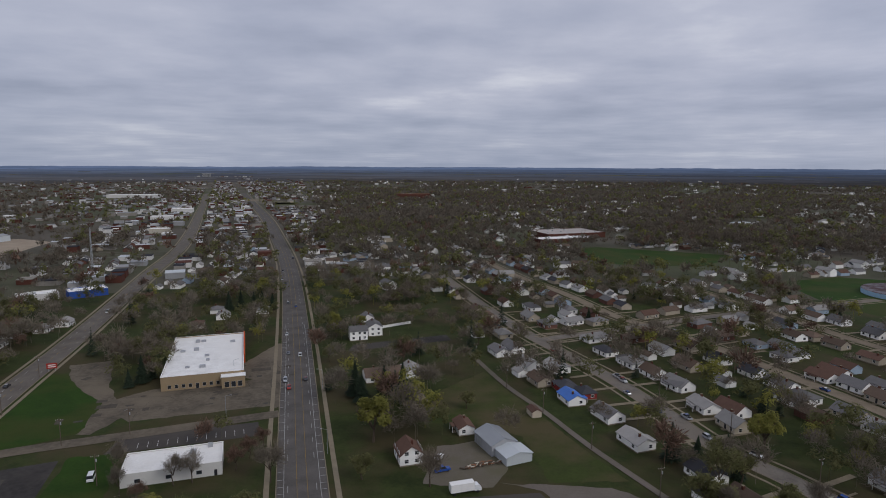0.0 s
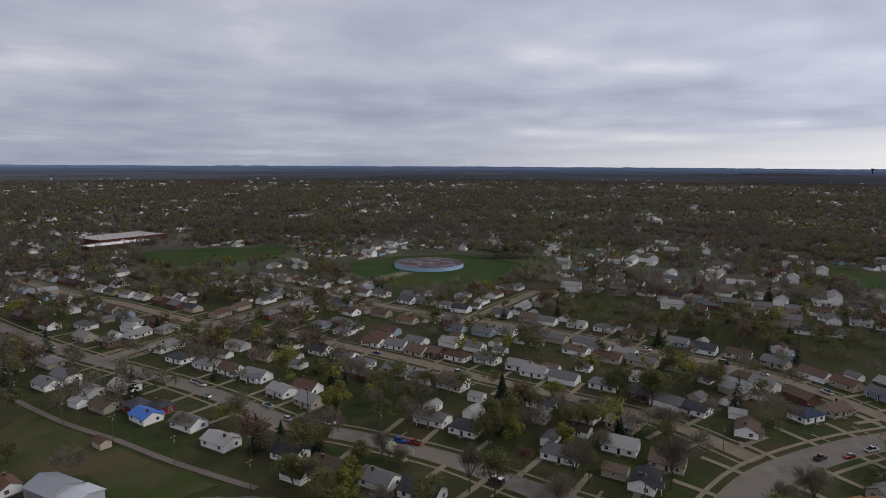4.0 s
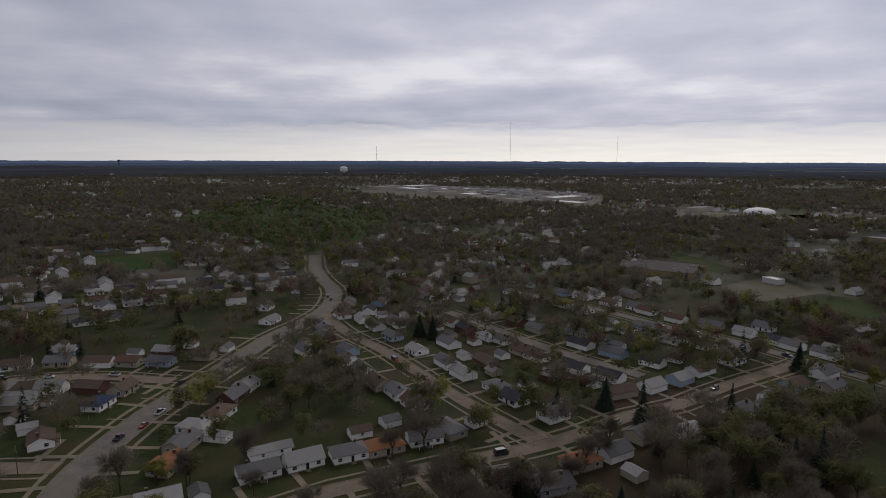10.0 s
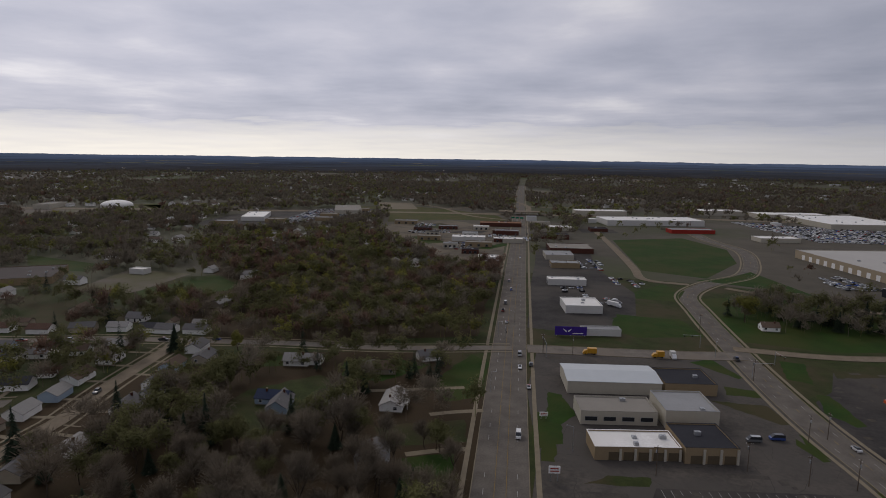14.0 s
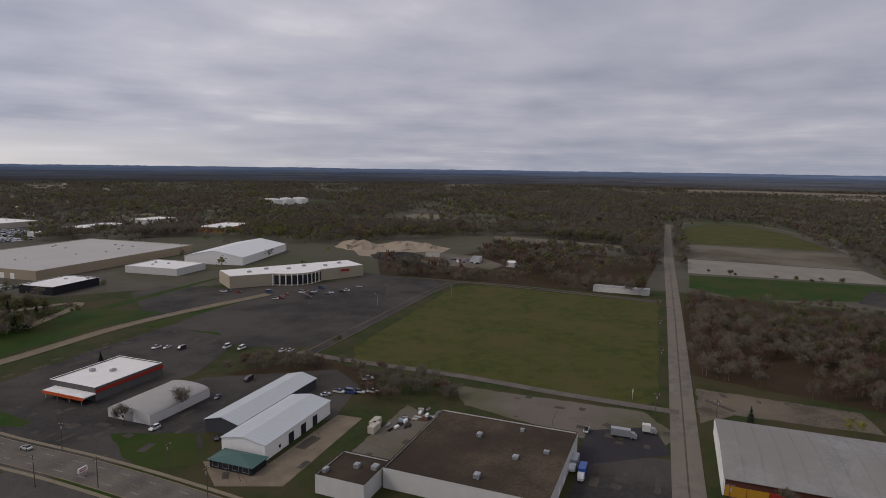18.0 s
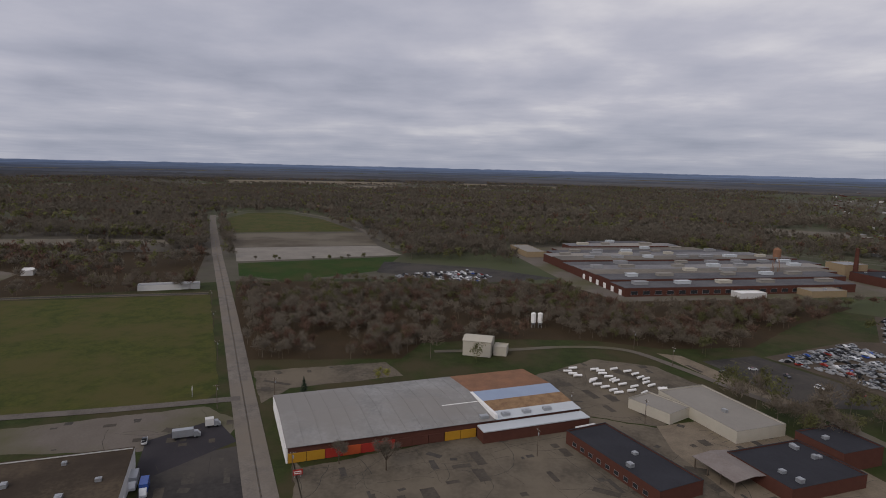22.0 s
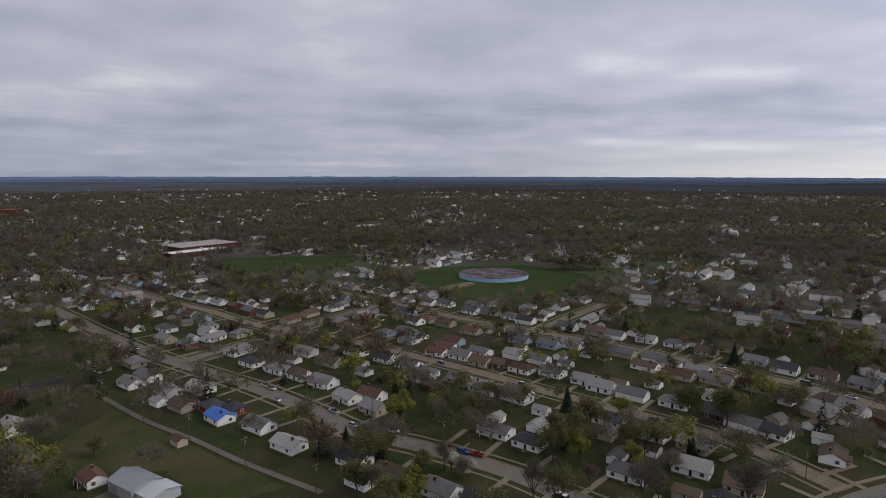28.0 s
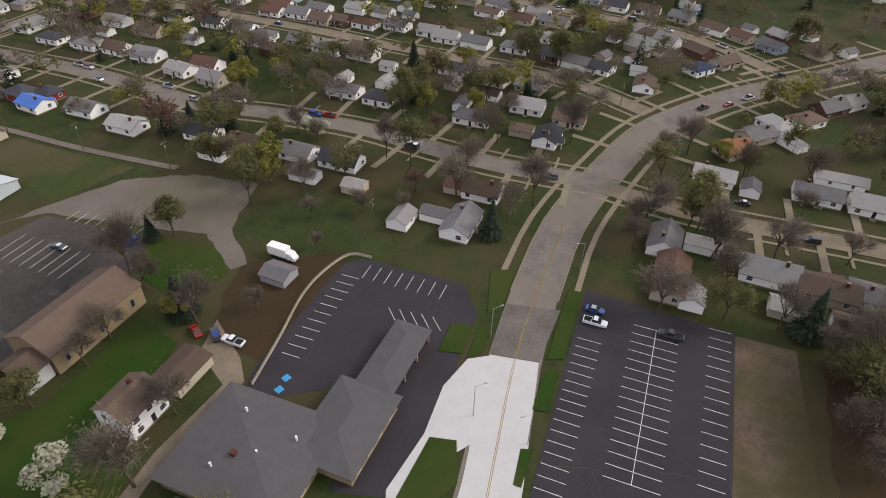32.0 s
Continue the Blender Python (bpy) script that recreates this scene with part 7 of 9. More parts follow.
# school, sports shed, covered tank
flat_block("school", "low school with dark flat roof", 486, -310, 42, 66, 56, 5, BRICK_TAN, mat("school_roof", (0.10, 0.085, 0.078), (0.075, 0.064, 0.06), scale=0.05, fine=0.6), 6, 45, "school")
flat_block("sports_shed", "small white shed beside sports courts", 418, -370, 10, 14, 9, 4, BLOCK, WHITE_ROOF, 0, 46, "shed")
sc = flat_block("school", "pale-roofed brick school wing", 175, 860, 20, 90, 60, 7, BRICK_RED, mat("pale_school_roof", (0.40, 0.36, 0.33), (0.32, 0.29, 0.265), scale=0.03, fine=0.4), 8, 47, "school")
flat_block("school", "low white-roofed school wing", 160, 800, 20, 80, 26, 5, BRICK_RED, WHITE_ROOF, 3, 48, "school")
tk = thing("water_reservoir", 367, 465, 0, 0, "round covered reservoir with pale blue wall and dark red roof", "reservoir")
part("wall", Shape().tube((0, 0, 0), (0, 0, 3.6), 34, 34, 64, caps=False), WATER_BLUE, tk)
part("roof", Shape().tube((0, 0, 3.3), (0, 0, 3.7), 33.9, 33.9, 64).tube((0, 0, 3.705), (0, 0, 4.5), 33.9, 1.0, 64), mat("dark_red_roof_sheet", (0.085, 0.05, 0.05), (0.06, 0.04, 0.042), scale=0.5, fine=1.5, third=(0.15, 0.14, 0.15)), tk)
take(rect(367, 465, 0, 72, 72))
# far landmarks
fr = random.Random(9)


def at_bearing(deg, r):
    return r * math.cos(radians(deg)), r * math.sin(radians(deg))


for deg, top in ((-18.74, 3.45), (-28.31, 2.06), (-6.32, 1.1)):
    x0, y0 = at_bearing(deg, 4500)
    z0 = far_z(4500)
    z1 = EYE + 4500 * math.tan(radians(top))
    ms = thing("radio_mast", x0, y0, 0, z0, "very tall thin lattice radio mast on the horizon", "mast")
    part("lattice", Shape().tube((0, 0, 0), (0, 0, z1 - z0), 1.2, 0.9, 3), STEEL, ms)
x0, y0 = at_bearing(-3.29, 3000)
z0 = far_z(3000)
wt = thing("water_tower", x0, y0, 0, z0, "white municipal water tower above the trees", "water tower")
part("tank", Shape().tube((0, 0, 17), (0, 0, 20), 12, 18, 24).tube((0, 0, 20.01), (0, 0, 38), 18, 18, 24).tube((0, 0, 38.01), (0, 0, 43), 18, 6, 24), TRIM, wt)
part("stem", Shape().tube((0, 0, 0), (0, 0, 17), 6, 5, 16), TRIM, wt)
x0, y0 = at_bearing(15.36, 4300)
ft = thing("water_tower", x0, y0, 0, far_z(4300), "far dark water tower on the skyline", "water tower")
part("tank", Shape().tube((0, 0, 26), (0, 0, 36), 8, 8, 14), DARK_TRIM, ft)
part("stem", Shape().tube((0, 0, 0), (0, 0, 26), 2.5, 2.5, 10), DARK_TRIM, ft)
for deg, r, w, top in ((111.17, 3300, 40, -0.82), (111.9, 3250, 30, -1.15), (107.8, 3100, 24, -1.32), (107.1, 3050, 26, -1.6), (113.0, 3300, 30, -1.3), (109.3, 3350, 22, -1.2)):
    x0, y0 = at_bearing(deg, r)
    z0 = far_z(r)
    hh = EYE + r * math.tan(radians(top)) - z0
    tw = thing("office_tower", x0, y0, 20, z0, "distant downtown office block of several storeys", "building")
    part("wall", Shape().box(-w / 2, -w / 2, 0, w / 2, w / 2, hh), BLOCK if w < 28 else GREY_ROOF, tw)
    for k in range(int(hh / 4)):
        part("window", Shape().box(-w / 2 + 1, -w / 2 - 0.3, k * 4 + 1.4, w / 2 - 1, -w / 2 - 0.02, k * 4 + 3.0), GLASS, tw)
dm = thing("dome_hall", 965, -812, 0, 0, "white domed sports hall", "building")
s = Shape()
for k in range(8):
    a0, a1 = math.pi / 2 * k / 8, math.pi / 2 * (k + 1) / 8
    s.tube((0, 0, 4 + 9 * math.sin(a0)), (0, 0, 4 + 9 * math.sin(a1)), 27 * math.cos(a0), max(0.1, 27 * math.cos(a1)), 28, caps=False)
part("roof", s, WHITE_ROOF, dm)
part("wall", Shape().tube((0, 0, 0), (0, 0, 4), 27, 27, 28), BLOCK, dm)
take(rect(965, -812, 0, 60, 60))
open_view(rect(965, -812, 40, 60, 60))
flat_block("hall", "long cream hall beside a domed hall", 1048, -745, -60, 66, 26, 8, CREAM, TAN_ROOF, 2, 91)
flat_block("dealership", "long dealership with white flat roof among parked cars", 625, -778, -59, 88, 34, 6, BLOCK, WHITE_ROOF, 4, 92, "store")
flat_block("dealership", "wide dealership with pale grey roof", 558, -945, -59, 112, 46, 7, CREAM, TAN_ROOF, 4, 93, "store")
flat_block("mall", "distant mall block with white roof", 1392, -612, -60, 120, 40, 9, CREAM, WHITE_ROOF, 2, 94, "store")
flat_block("mall", "distant mall block with white roof", 2060, -372, -60, 130, 44, 9, CREAM, WHITE_ROOF, 2, 95, "store")
flat_block("works", "long white-roofed works in the railway lands", -905, 1780, 5, 140, 34, 10, BLOCK, WHITE_ROOF, 2, 96)
flat_block("works", "pale works building beside a street", -414, 884, 18, 28, 22, 6, CREAM, WHITE_ROOF, 1, 97)
flat_block("works", "pale works building beside a street", -502, 1082, 18, 36, 24, 7, BLOCK, WHITE_ROOF, 1, 98)
flat_block("works", "pale works building beside a street", -545, 1270, 18, 42, 30, 7, BLOCK, WHITE_ROOF, 1, 99)
flat_block("school", "large red brick building among trees", -90, 1800, 8, 100, 36, 14, BRICK_RED, RUST_ROOF, 2, 100, "school")
for k, (dx, dy, r0) in enumerate(((0, 0, 17), (40, -6, 14), (60, 30, 17), (86, 0, 17), (20, 40, 14), (100, 40, 15))):
    tkk = thing("storage_tank", -1000 + dx, -1330 + dy, 0, 0, "white cylindrical storage tank", "tank")
    part("shell", Shape().tube((0, 0, 0), (0, 0, 14), r0, r0, 24), TRIM, tkk)
    part("lid", Shape().tube((0, 0, 14.005), (0, 0, 15.5), r0, 1, 24), BLOCK, tkk)
lot("lawn", [(-900, -1290), (-860, -1220), (-980, -1180), (-1090, -1260), (-1080, -1360), (-940, -1380)], LAWN, "green mound below storage tanks", z=0.05, category="lawn")
# stockpiles
for k, (x0, y0, r0, h0, m) in enumerate(((-512, -566, 26, 7, SAND), (-545, -522, 24, 6, SAND), (-562, -498, 18, 5, SAND), (-486, -468, 30, 3.0, mat("black_aggregate", (0.035, 0.032, 0.03), (0.022, 0.02, 0.02), scale=0.2, fine=1.5)), (-640, 620, 14, 2.5, SAND), (-600, 600, 10, 2, SAND))):
    s = Shape()
    hr = random.Random(k)
    cols_, rows_ = 18, 5
    for q in range(rows_ + 1):
        f = q / rows_
        for c in range(cols_):
            g = 2 * math.pi * c / cols_
            rad = r0 * (1 - f) * (0.85 + 0.3 * hr.random()) + 0.3
            s.v.append((rad * math.cos(g) * 1.3, rad * math.sin(g), h0 * min(1.0, f * 1.7) * (0.8 + 0.35 * hr.random()) if q else -0.1))
    for q in range(rows_):
        for c in range(cols_):
            d = (c + 1) % cols_
            s.f.append((q * cols_ + c, q * cols_ + d, (q + 1) * cols_ + d, (q + 1) * cols_ + c))
            s.s.append(0)
    ob = thing("stockpile", x0, y0, 60, 0, "heap of pale quarry sand" if m is SAND else "low heap of black aggregate", "heap")
    part("mound", s, m, ob)
    take(rect(x0, y0, 0, r0 * 1.4, r0 * 1.4))
# mall far to the south-east
for k in range(9):
    x0, y0 = 1250 + k * 110, -560 + k * 40 + fr.uniform(-60, 60)
    flat_block("store", "distant mall block with pale roof", x0, y0, 25, fr.uniform(60, 110), fr.uniform(30, 60), 7, CREAM, WHITE_ROOF if k % 3 == 0 else TAN_ROOF, 0, 60 + k, "store")
for k in range(6):
    flat_block("dealership", "distant low sales building with pale roof", 560 + fr.uniform(-60, 90), -690 - k * 55, 20, 28, 18, 5, BRICK_TAN, TAN_ROOF if k % 2 else GREY_ROOF, 0, 80 + k, "store")
# shops along the main street farther south
srng = random.Random(31)
for k, (bx, by) in enumerate(((160, -752), (117, -686), (82, -561), (53, -472), (126, -613), (92, -511), (47, -411), (110, -864), (130, -803), (351, -794), (287, -760), (266, -810), (232, -670), (343, -874), (309, -741), (378, -753), (300, -926), (60, -640), (40, -520), (20, -440), (330, -690), (290, -690), (400, -830), (240, -930), (200, -900))):
    w, d = srng.uniform(16, 34), srng.uniform(12, 20)
    if all(is_free(*c) for c in rect(bx, by, 18, w - 4, d - 4)):
        lot("forecourt", rect(bx, by, 18, w + 26, d + 24), OLD_LOT if k % 2 else PATCHED, "asphalt forecourt of a roadside shop", z=0.041 + 0.0012 * k)
        b = flat_block("shop", "low roadside shop with flat roof and glass front", bx, by, 18, w, d, srng.uniform(4, 5.5), srng.choice((BRICK_RED, CREAM, BLOCK, BRICK_TAN)), srng.choice((WHITE_ROOF, GREY_ROOF, TAN_ROOF, DARK_ROOF)), 1, 140 + k, "store")
for k, (bx, by, w, d, wl, rf) in enumerate(((305, -789, 26, 14, BRICK_RED, GREY_ROOF), (262, -806, 22, 16, CREAM, WHITE_ROOF), (214, -650, 30, 14, BRICK_TAN, TAN_ROOF), (330, -758, 24, 18, BRICK_RED, DARK_ROOF), (174, -560, 20, 14, BLOCK, WHITE_ROOF), (385, -822, 34, 16, BRICK_TAN, GREY_ROOF),
                                            (206, -598, 18, 12, BRICK_RED, DARK_ROOF), (240, -628, 16, 12, CREAM, GREY_ROOF), (286, -676, 28, 14, BRICK_TAN, TAN_ROOF), (200, -700, 22, 18, BRICK_RED, WHITE_ROOF), (252, -730, 20, 14, BLOCK, GREY_ROOF), (222, -770, 24, 14, BRICK_RED, TAN_ROOF), (300, -720, 18, 12, CREAM, DARK_ROOF), (236, -690, 14, 12, BRICK_RED, RUST_ROOF))):
    b = flat_block("shop", "low roadside shop with flat roof and glass front", bx, by, 18, w, d, 4.2 + 0.3 * (k % 3), wl, rf, 1 + k % 2, 180 + k, "store")
    for j in range(3):
        glaze(b, -w * 0.3 + j * w * 0.3, d / 2, 0.5, 2.6, 2.4, 180)
for k, poly in enumerate(([(272, -640), (318, -690), (296, -702), (258, -660)], [(330, -780), (372, -810), (340, -850), (300, -820)], [(196, -630), (212, -628), (196, -684), (184, -676)], [(250, -760), (290, -745), (280, -780), (246, -788)])):
    lot("verge", poly, (LAWN, GRASS, LAWN, OLD_LOT)[k], "grass and dark paving between roadside shops", z=0.056 + 0.002 * k, category="lawn")
for bx, by, w, d in ((142, -1121, 90, 36), (-172, -1225, 120, 50), (-468, -1020, 60, 40), (-60, -1240, 80, 40)):
    flat_block("store", "large distant store with white roof", bx, by, 18, w, d, 8, CREAM, WHITE_ROOF, 2, 170 + bx % 7, "store")
# the town's streets far to the north: low blocks too many to count
tw_rng = random.Random(17)
# pale blocks and clearings scattered through the farther country
clearings = Shape()
for k in range(120):
    deg, r = tw_rng.uniform(-180, 180), tw_rng.uniform(1150, 3300)
    if abs(deg) > 152 and r < 1900 or -12 < deg < 14 and r < 1700 or k % 4 == 0 and not -100 < deg < 135:
        continue
    x0, y0 = at_bearing(deg, r)
    w, d = tw_rng.uniform(50, 190), tw_rng.uniform(60, 170)
    c = rect(x0, y0, deg + 90 + tw_rng.uniform(-20, 20), w, d)
    clearings.face([(u, v, far_z(math.hypot(u, v)) + 0.6 if r > 2000 else 0.06) for u, v in c], k % 3)
    take(c)
for deg0, deg1, r0, r1, slot in ((183, 198, 2690, 2900, 1), (174, 187, 2540, 2630, 1), (196, 204, 2560, 2640, 2), (168, 178, 2750, 2880, 1)):
    for k in range(6):
        g0, g1 = deg0 + (deg1 - deg0) * k / 6, deg0 + (deg1 - deg0) * (k + 1) / 6
        c = [at_bearing(g, r) for g, r in ((g0, r0), (g0, r1), (g1, r1), (g1, r0))][::-1]
        clearings.face([(u, v, far_z(math.hypot(u, v)) + 1.0) for u, v in c], slot)
        take(c)
tagged(new("far_fields", clearings.mesh("far_fields", MEADOW, mat("stubble_field", (0.20, 0.165, 0.115), (0.14, 0.118, 0.085), scale=0.01, fine=0.1, spread=0.8), GRAVEL)), "small fields and pale yards among distant woods", "fields", "", "structure")
cols = (WHITE_ROOF, GREY_ROOF, TAN_ROOF, BRICK_RED, BLOCK, DARK_ROOF, PALE_METAL)
town = Shape()
GOLF = [(640, 0), (740, 110), (1092, 215), (1590, 60), (1020, -150), (720, -70)]


def town_block(x0, y0, turn, w, d, hh):
    """One low block of the far town, if its ground is free."""
    for u, v in rect(x0, y0, turn, w, d) + [(x0, y0)]:
        if abs(u) < HALF - 3 and abs(v) < HALF - 3 and not (is_free(u, v) and clear_of_street(u, v)):
            return
    m = pose(x0, y0, far_z(math.hypot(x0, y0)), 0, 0, turn)
    c = tw_rng.choice((0, 1, 1, 1, 2, 2, 3, 5, 5, 5, 6))
    town.box(-w / 2, -d / 2, 0, w / 2, d / 2, hh, tw_rng.choice((2, 3, 3, 4, 1)), m)
    town.box(-w / 2 - .2, -d / 2 - .2, hh, w / 2 + .2, d / 2 + .2, hh + 0.5, c, m)
    take(rect(x0, y0, turn, w + 4, d + 4))


# rows of shops along both streets into the town
for key, reach in (("main", (22, 44, 70, 100)), ("second", (20, 42, 66, 94))):
    line = ROADS[key]
    n_ = sides(line)
    for i in range(len(line) - 1):
        q = line[i]
        if not 560 < q.length < 3500 or q.y < 0:
            continue
        for sd in (-1, 1):
            for off in reach:
                if tw_rng.random() < (0.5 if q.length < 1100 else 0.62) * (1 if off < 50 else 0.6):
                    p = q + n_[i] * sd * (off + tw_rng.uniform(-3, 6)) + Vector((tw_rng.uniform(-4, 4), tw_rng.uniform(-6, 6), 0))
                    town_block(p.x, p.y, 18 + tw_rng.uniform(-4, 4), tw_rng.uniform(8, 17), tw_rng.uniform(8, 15), tw_rng.choice((4, 4, 5, 6)))
for k in range(1500):
    deg = tw_rng.gauss(113, 6) if k % 3 else tw_rng.uniform(98, 146)
    r = 700 + 2500 * tw_rng.random() ** 0.8
    x0, y0 = at_bearing(deg, r)
    town_block(x0, y0, 18 + tw_rng.uniform(-4, 4), tw_rng.uniform(7, 15) * (2.4 if k % 17 == 0 else 1), tw_rng.uniform(7, 13), tw_rng.choice((4, 4, 5, 6)))
for k in range(110):
    f, g = tw_rng.random(), tw_rng.random()
    x0, y0 = 1380 + 620 * f + 130 * g, -560 + 300 * f - 250 * g
    w, d, hh = tw_rng.uniform(10, 30), tw_rng.uniform(10, 22), tw_rng.choice((4, 5, 6))
    m = pose(x0, y0, 0, 0, 0, 25 + 90 * (k % 2))
    c = tw_rng.choice((0, 1, 2, 2, 2, 3, 5))
    town.box(-w / 2, -d / 2, 0, w / 2, d / 2, hh, 4, m)
    town.box(-w / 2 - .2, -d / 2 - .2, hh, w / 2 + .2, d / 2 + .2, hh + 0.5, c, m)
for k in range(620):
    deg, r = tw_rng.uniform(-115, 128), tw_rng.uniform(950, 2900)
    if k % 2:
        deg, r = tw_rng.choice((-95, -82, -30, -22, -14, 4, 30, 48, 63, 80, 92)) + tw_rng.gauss(0, 3), tw_rng.choice((1500, 1950, 2300, 2600, 2800)) + tw_rng.gauss(0, 60)
    x0, y0 = at_bearing(deg, r)
    if not is_free(x0, y0) or inside(GOLF, np.array([x0]), np.array([y0]))[0]:
        continue
    w, d, hh = tw_rng.uniform(9, 18) * (2.2 if k % 9 == 0 else 1), tw_rng.uniform(8, 18), tw_rng.choice((4, 5, 6, 7))
    m = pose(x0, y0, far_z(r), 0, 0, 18 + tw_rng.choice((0, 90)))
    c = tw_rng.choice((0, 0, 1, 2, 3, 6))
    town.box(-w / 2, -d / 2, 0, w / 2, d / 2, hh, 4 if c != 3 else 3, m)
    town.box(-w / 2 - .2, -d / 2 - .2, hh, w / 2 + .2, d / 2 + .2, hh + 0.5, c, m)
    back = Vector((x0, y0, 0)) * (1 - 16 / r)
    take(rect(back.x, back.y, deg, 40, w + 6))
tagged(new("town_blocks", town.mesh("town_blocks", *cols)), "low blocks and shops of the far town", "buildings", "", "stuff")

# ---- vehicles ----


def loft(shape, rows, slot=0):
    """A closed skin over cross-sections: rows of (x, half width, z low, z high)."""
    k = len(shape.v)
    for x, w, z0, z1 in rows:
        shape.v += [(x, -w, z0), (x, w, z0), (x, w * 0.94, z1), (x, -w * 0.94, z1)]
    for i in range(len(rows) - 1):
        a, b = k + 4 * i, k + 4 * (i + 1)
        for j in range(4):
            q = (j + 1) % 4
            shape.f.append((a + j, a + q, b + q, b + j))
            shape.s.append(slot)
    shape.f += [(k + 3, k + 2, k + 1, k), tuple(k + 4 * (len(rows) - 1) + j for j in range(4))]
    shape.s += [slot, slot]
    return shape


def wheel_mesh(r=0.33, w=0.22):
    return Shape().tube((0, -w / 2, 0), (0, w / 2, 0), r, r, 12).mesh("wheel", RUBBER)


WHEEL = wheel_mesh()
VEHICLES = {}
LOOKS = {
    "sedan": ([(-2.25, .78, .35, .72), (-2.1, .88, .22, .92), (-0.9, .9, .2, .98), (0.8, .9, .2, .96), (2.0, .86, .22, .78), (2.3, .74, .34, .62)], [(-1.55, .74, .93, .95), (-1.0, .68, .93, 1.40), (0.3, .68, .93, 1.42), (1.05, .74, .93, .97)], 1.4),
    "suv": ([(-2.3, .84, .4, .95), (-2.2, .94, .3, 1.06), (0.8, .94, .28, 1.1), (2.1, .9, .3, .98), (2.35, .8, .4, .8)], [(-2.15, .82, 1.05, 1.5), (-1.9, .80, 1.05, 1.72), (0.3, .78, 1.05, 1.75), (1.1, .82, 1.05, 1.1)], 1.45),
    "pickup": ([(-2.8, .92, .5, 1.02), (-2.7, .96, .38, 1.08), (-0.7, .96, .36, 1.08), (1.1, .96, .36, 1.1), (2.5, .92, .38, 1.0), (2.75, .82, .5, .86)], [(-0.75, .84, 1.08, 1.76), (-0.6, .82, 1.08, 1.82), (0.6, .80, 1.08, 1.84), (1.35, .86, 1.08, 1.12)], 1.75),
    "van": ([(-2.7, .92, .4, 1.1), (-2.6, 1.0, .3, 1.25), (2.0, 1.0, .3, 1.25), (2.6, .9, .35, 1.0)], [(-2.58, .95, 1.25, 2.1), (-2.3, .93, 1.25, 2.2), (1.2, .93, 1.25, 2.2), (2.1, .95, 1.25, 1.28)], 1.7),
}


def vehicle(kind, x, y, turn, paint=None, z=0.1):
    key = (kind, paint.name if paint else "")
    words = {"sedan": "parked saloon car", "suv": "parked sport utility car", "pickup": "pickup truck with open bed", "van": "parked van"}[kind]
    tint = {"white_car_paint": "white ", "blue_car_paint": "blue ", "red_car_paint": "red ", "": ""}[key[1]]
    take(rect(x, y, turn, 5, 2.4))
    if key in VEHICLES:
        return copy_thing(VEHICLES[key], pose(x, y, z, 0, 0, turn))
    ob = thing("pickup_truck" if kind == "pickup" else "van" if kind == "van" else "car", x, y, turn, z, f"{tint}{words} with dark windows", "car", "cars and trucks")
    VEHICLES[key] = ob
    body, cab, axle = LOOKS[kind]
    part("body", loft(Shape(), body), paint or CAR, ob)
    c = part("cabin", loft(Shape(), cab), GLASS, ob, "dark glazed cabin")
    r0 = cab[1][0] + 0.12, cab[2][0] - 0.1
    part("roof_panel", Shape().box(r0[0], -cab[1][1] * 0.9, cab[1][3] - 0.01, r0[1], cab[1][1] * 0.9, cab[1][3] + 0.035), paint or CAR, ob)
    if kind == "pickup":
        part("bed", Shape().box(-2.6, -.78, 1.085, -0.9, .78, 1.1), RUBBER, ob, "dark open load bed")
    for a in (-axle, axle):
        for b in (-0.82, 0.82):
            put("wheel", WHEEL, ob, a, b, 0.33)
    return ob


def box_truck(x, y, turn, cab_paint, box_mat, length=7.0, label="box truck parked in a yard"):
    ob = thing("truck", x, y, turn, 0.08, label, "truck", "cars and trucks")
    part("cargo_box", Shape().box(-length / 2, -1.2, 0.9, length / 2 - 1.9, 1.2, 3.5), box_mat, ob)
    part("cab", loft(Shape(), [(length / 2 - 1.8, 1.1, .5, 2.5), (length / 2 - 0.5, 1.1, .5, 2.4), (length / 2 + 0.2, 1.0, .5, 1.5), (length / 2 + 0.5, .95, .5, 1.3)]), cab_paint, ob)
    part("chassis", Shape().box(-length / 2, -0.5, 0.55, length / 2 - 1.0, 0.5, 0.88), RUBBER, ob)
    for a in (-length / 2 + 1.2, length / 2 - 0.8):
        for b in (-1.0, 1.0):
            put("wheel", WHEEL, ob, a, b, 0.33).scale = (1.4, 1.1, 1.4)
    take(rect(x, y, turn, length + 1, 3))
    return ob


def along(name, x, y):
    """The way of a street at the place nearest to x, y, in degrees."""
    line = ROADS[name]
    i = min(range(len(line) - 1), key=lambda k: (line[k].x - x) ** 2 + (line[k].y - y) ** 2)
    d = line[i + 1] - line[max(i - 1, 0)]
    return math.degrees(math.atan2(d.y, d.x))


ROADS["main"] = ROADS["main_south"] + ROADS["main"]
crng = random.Random(23)
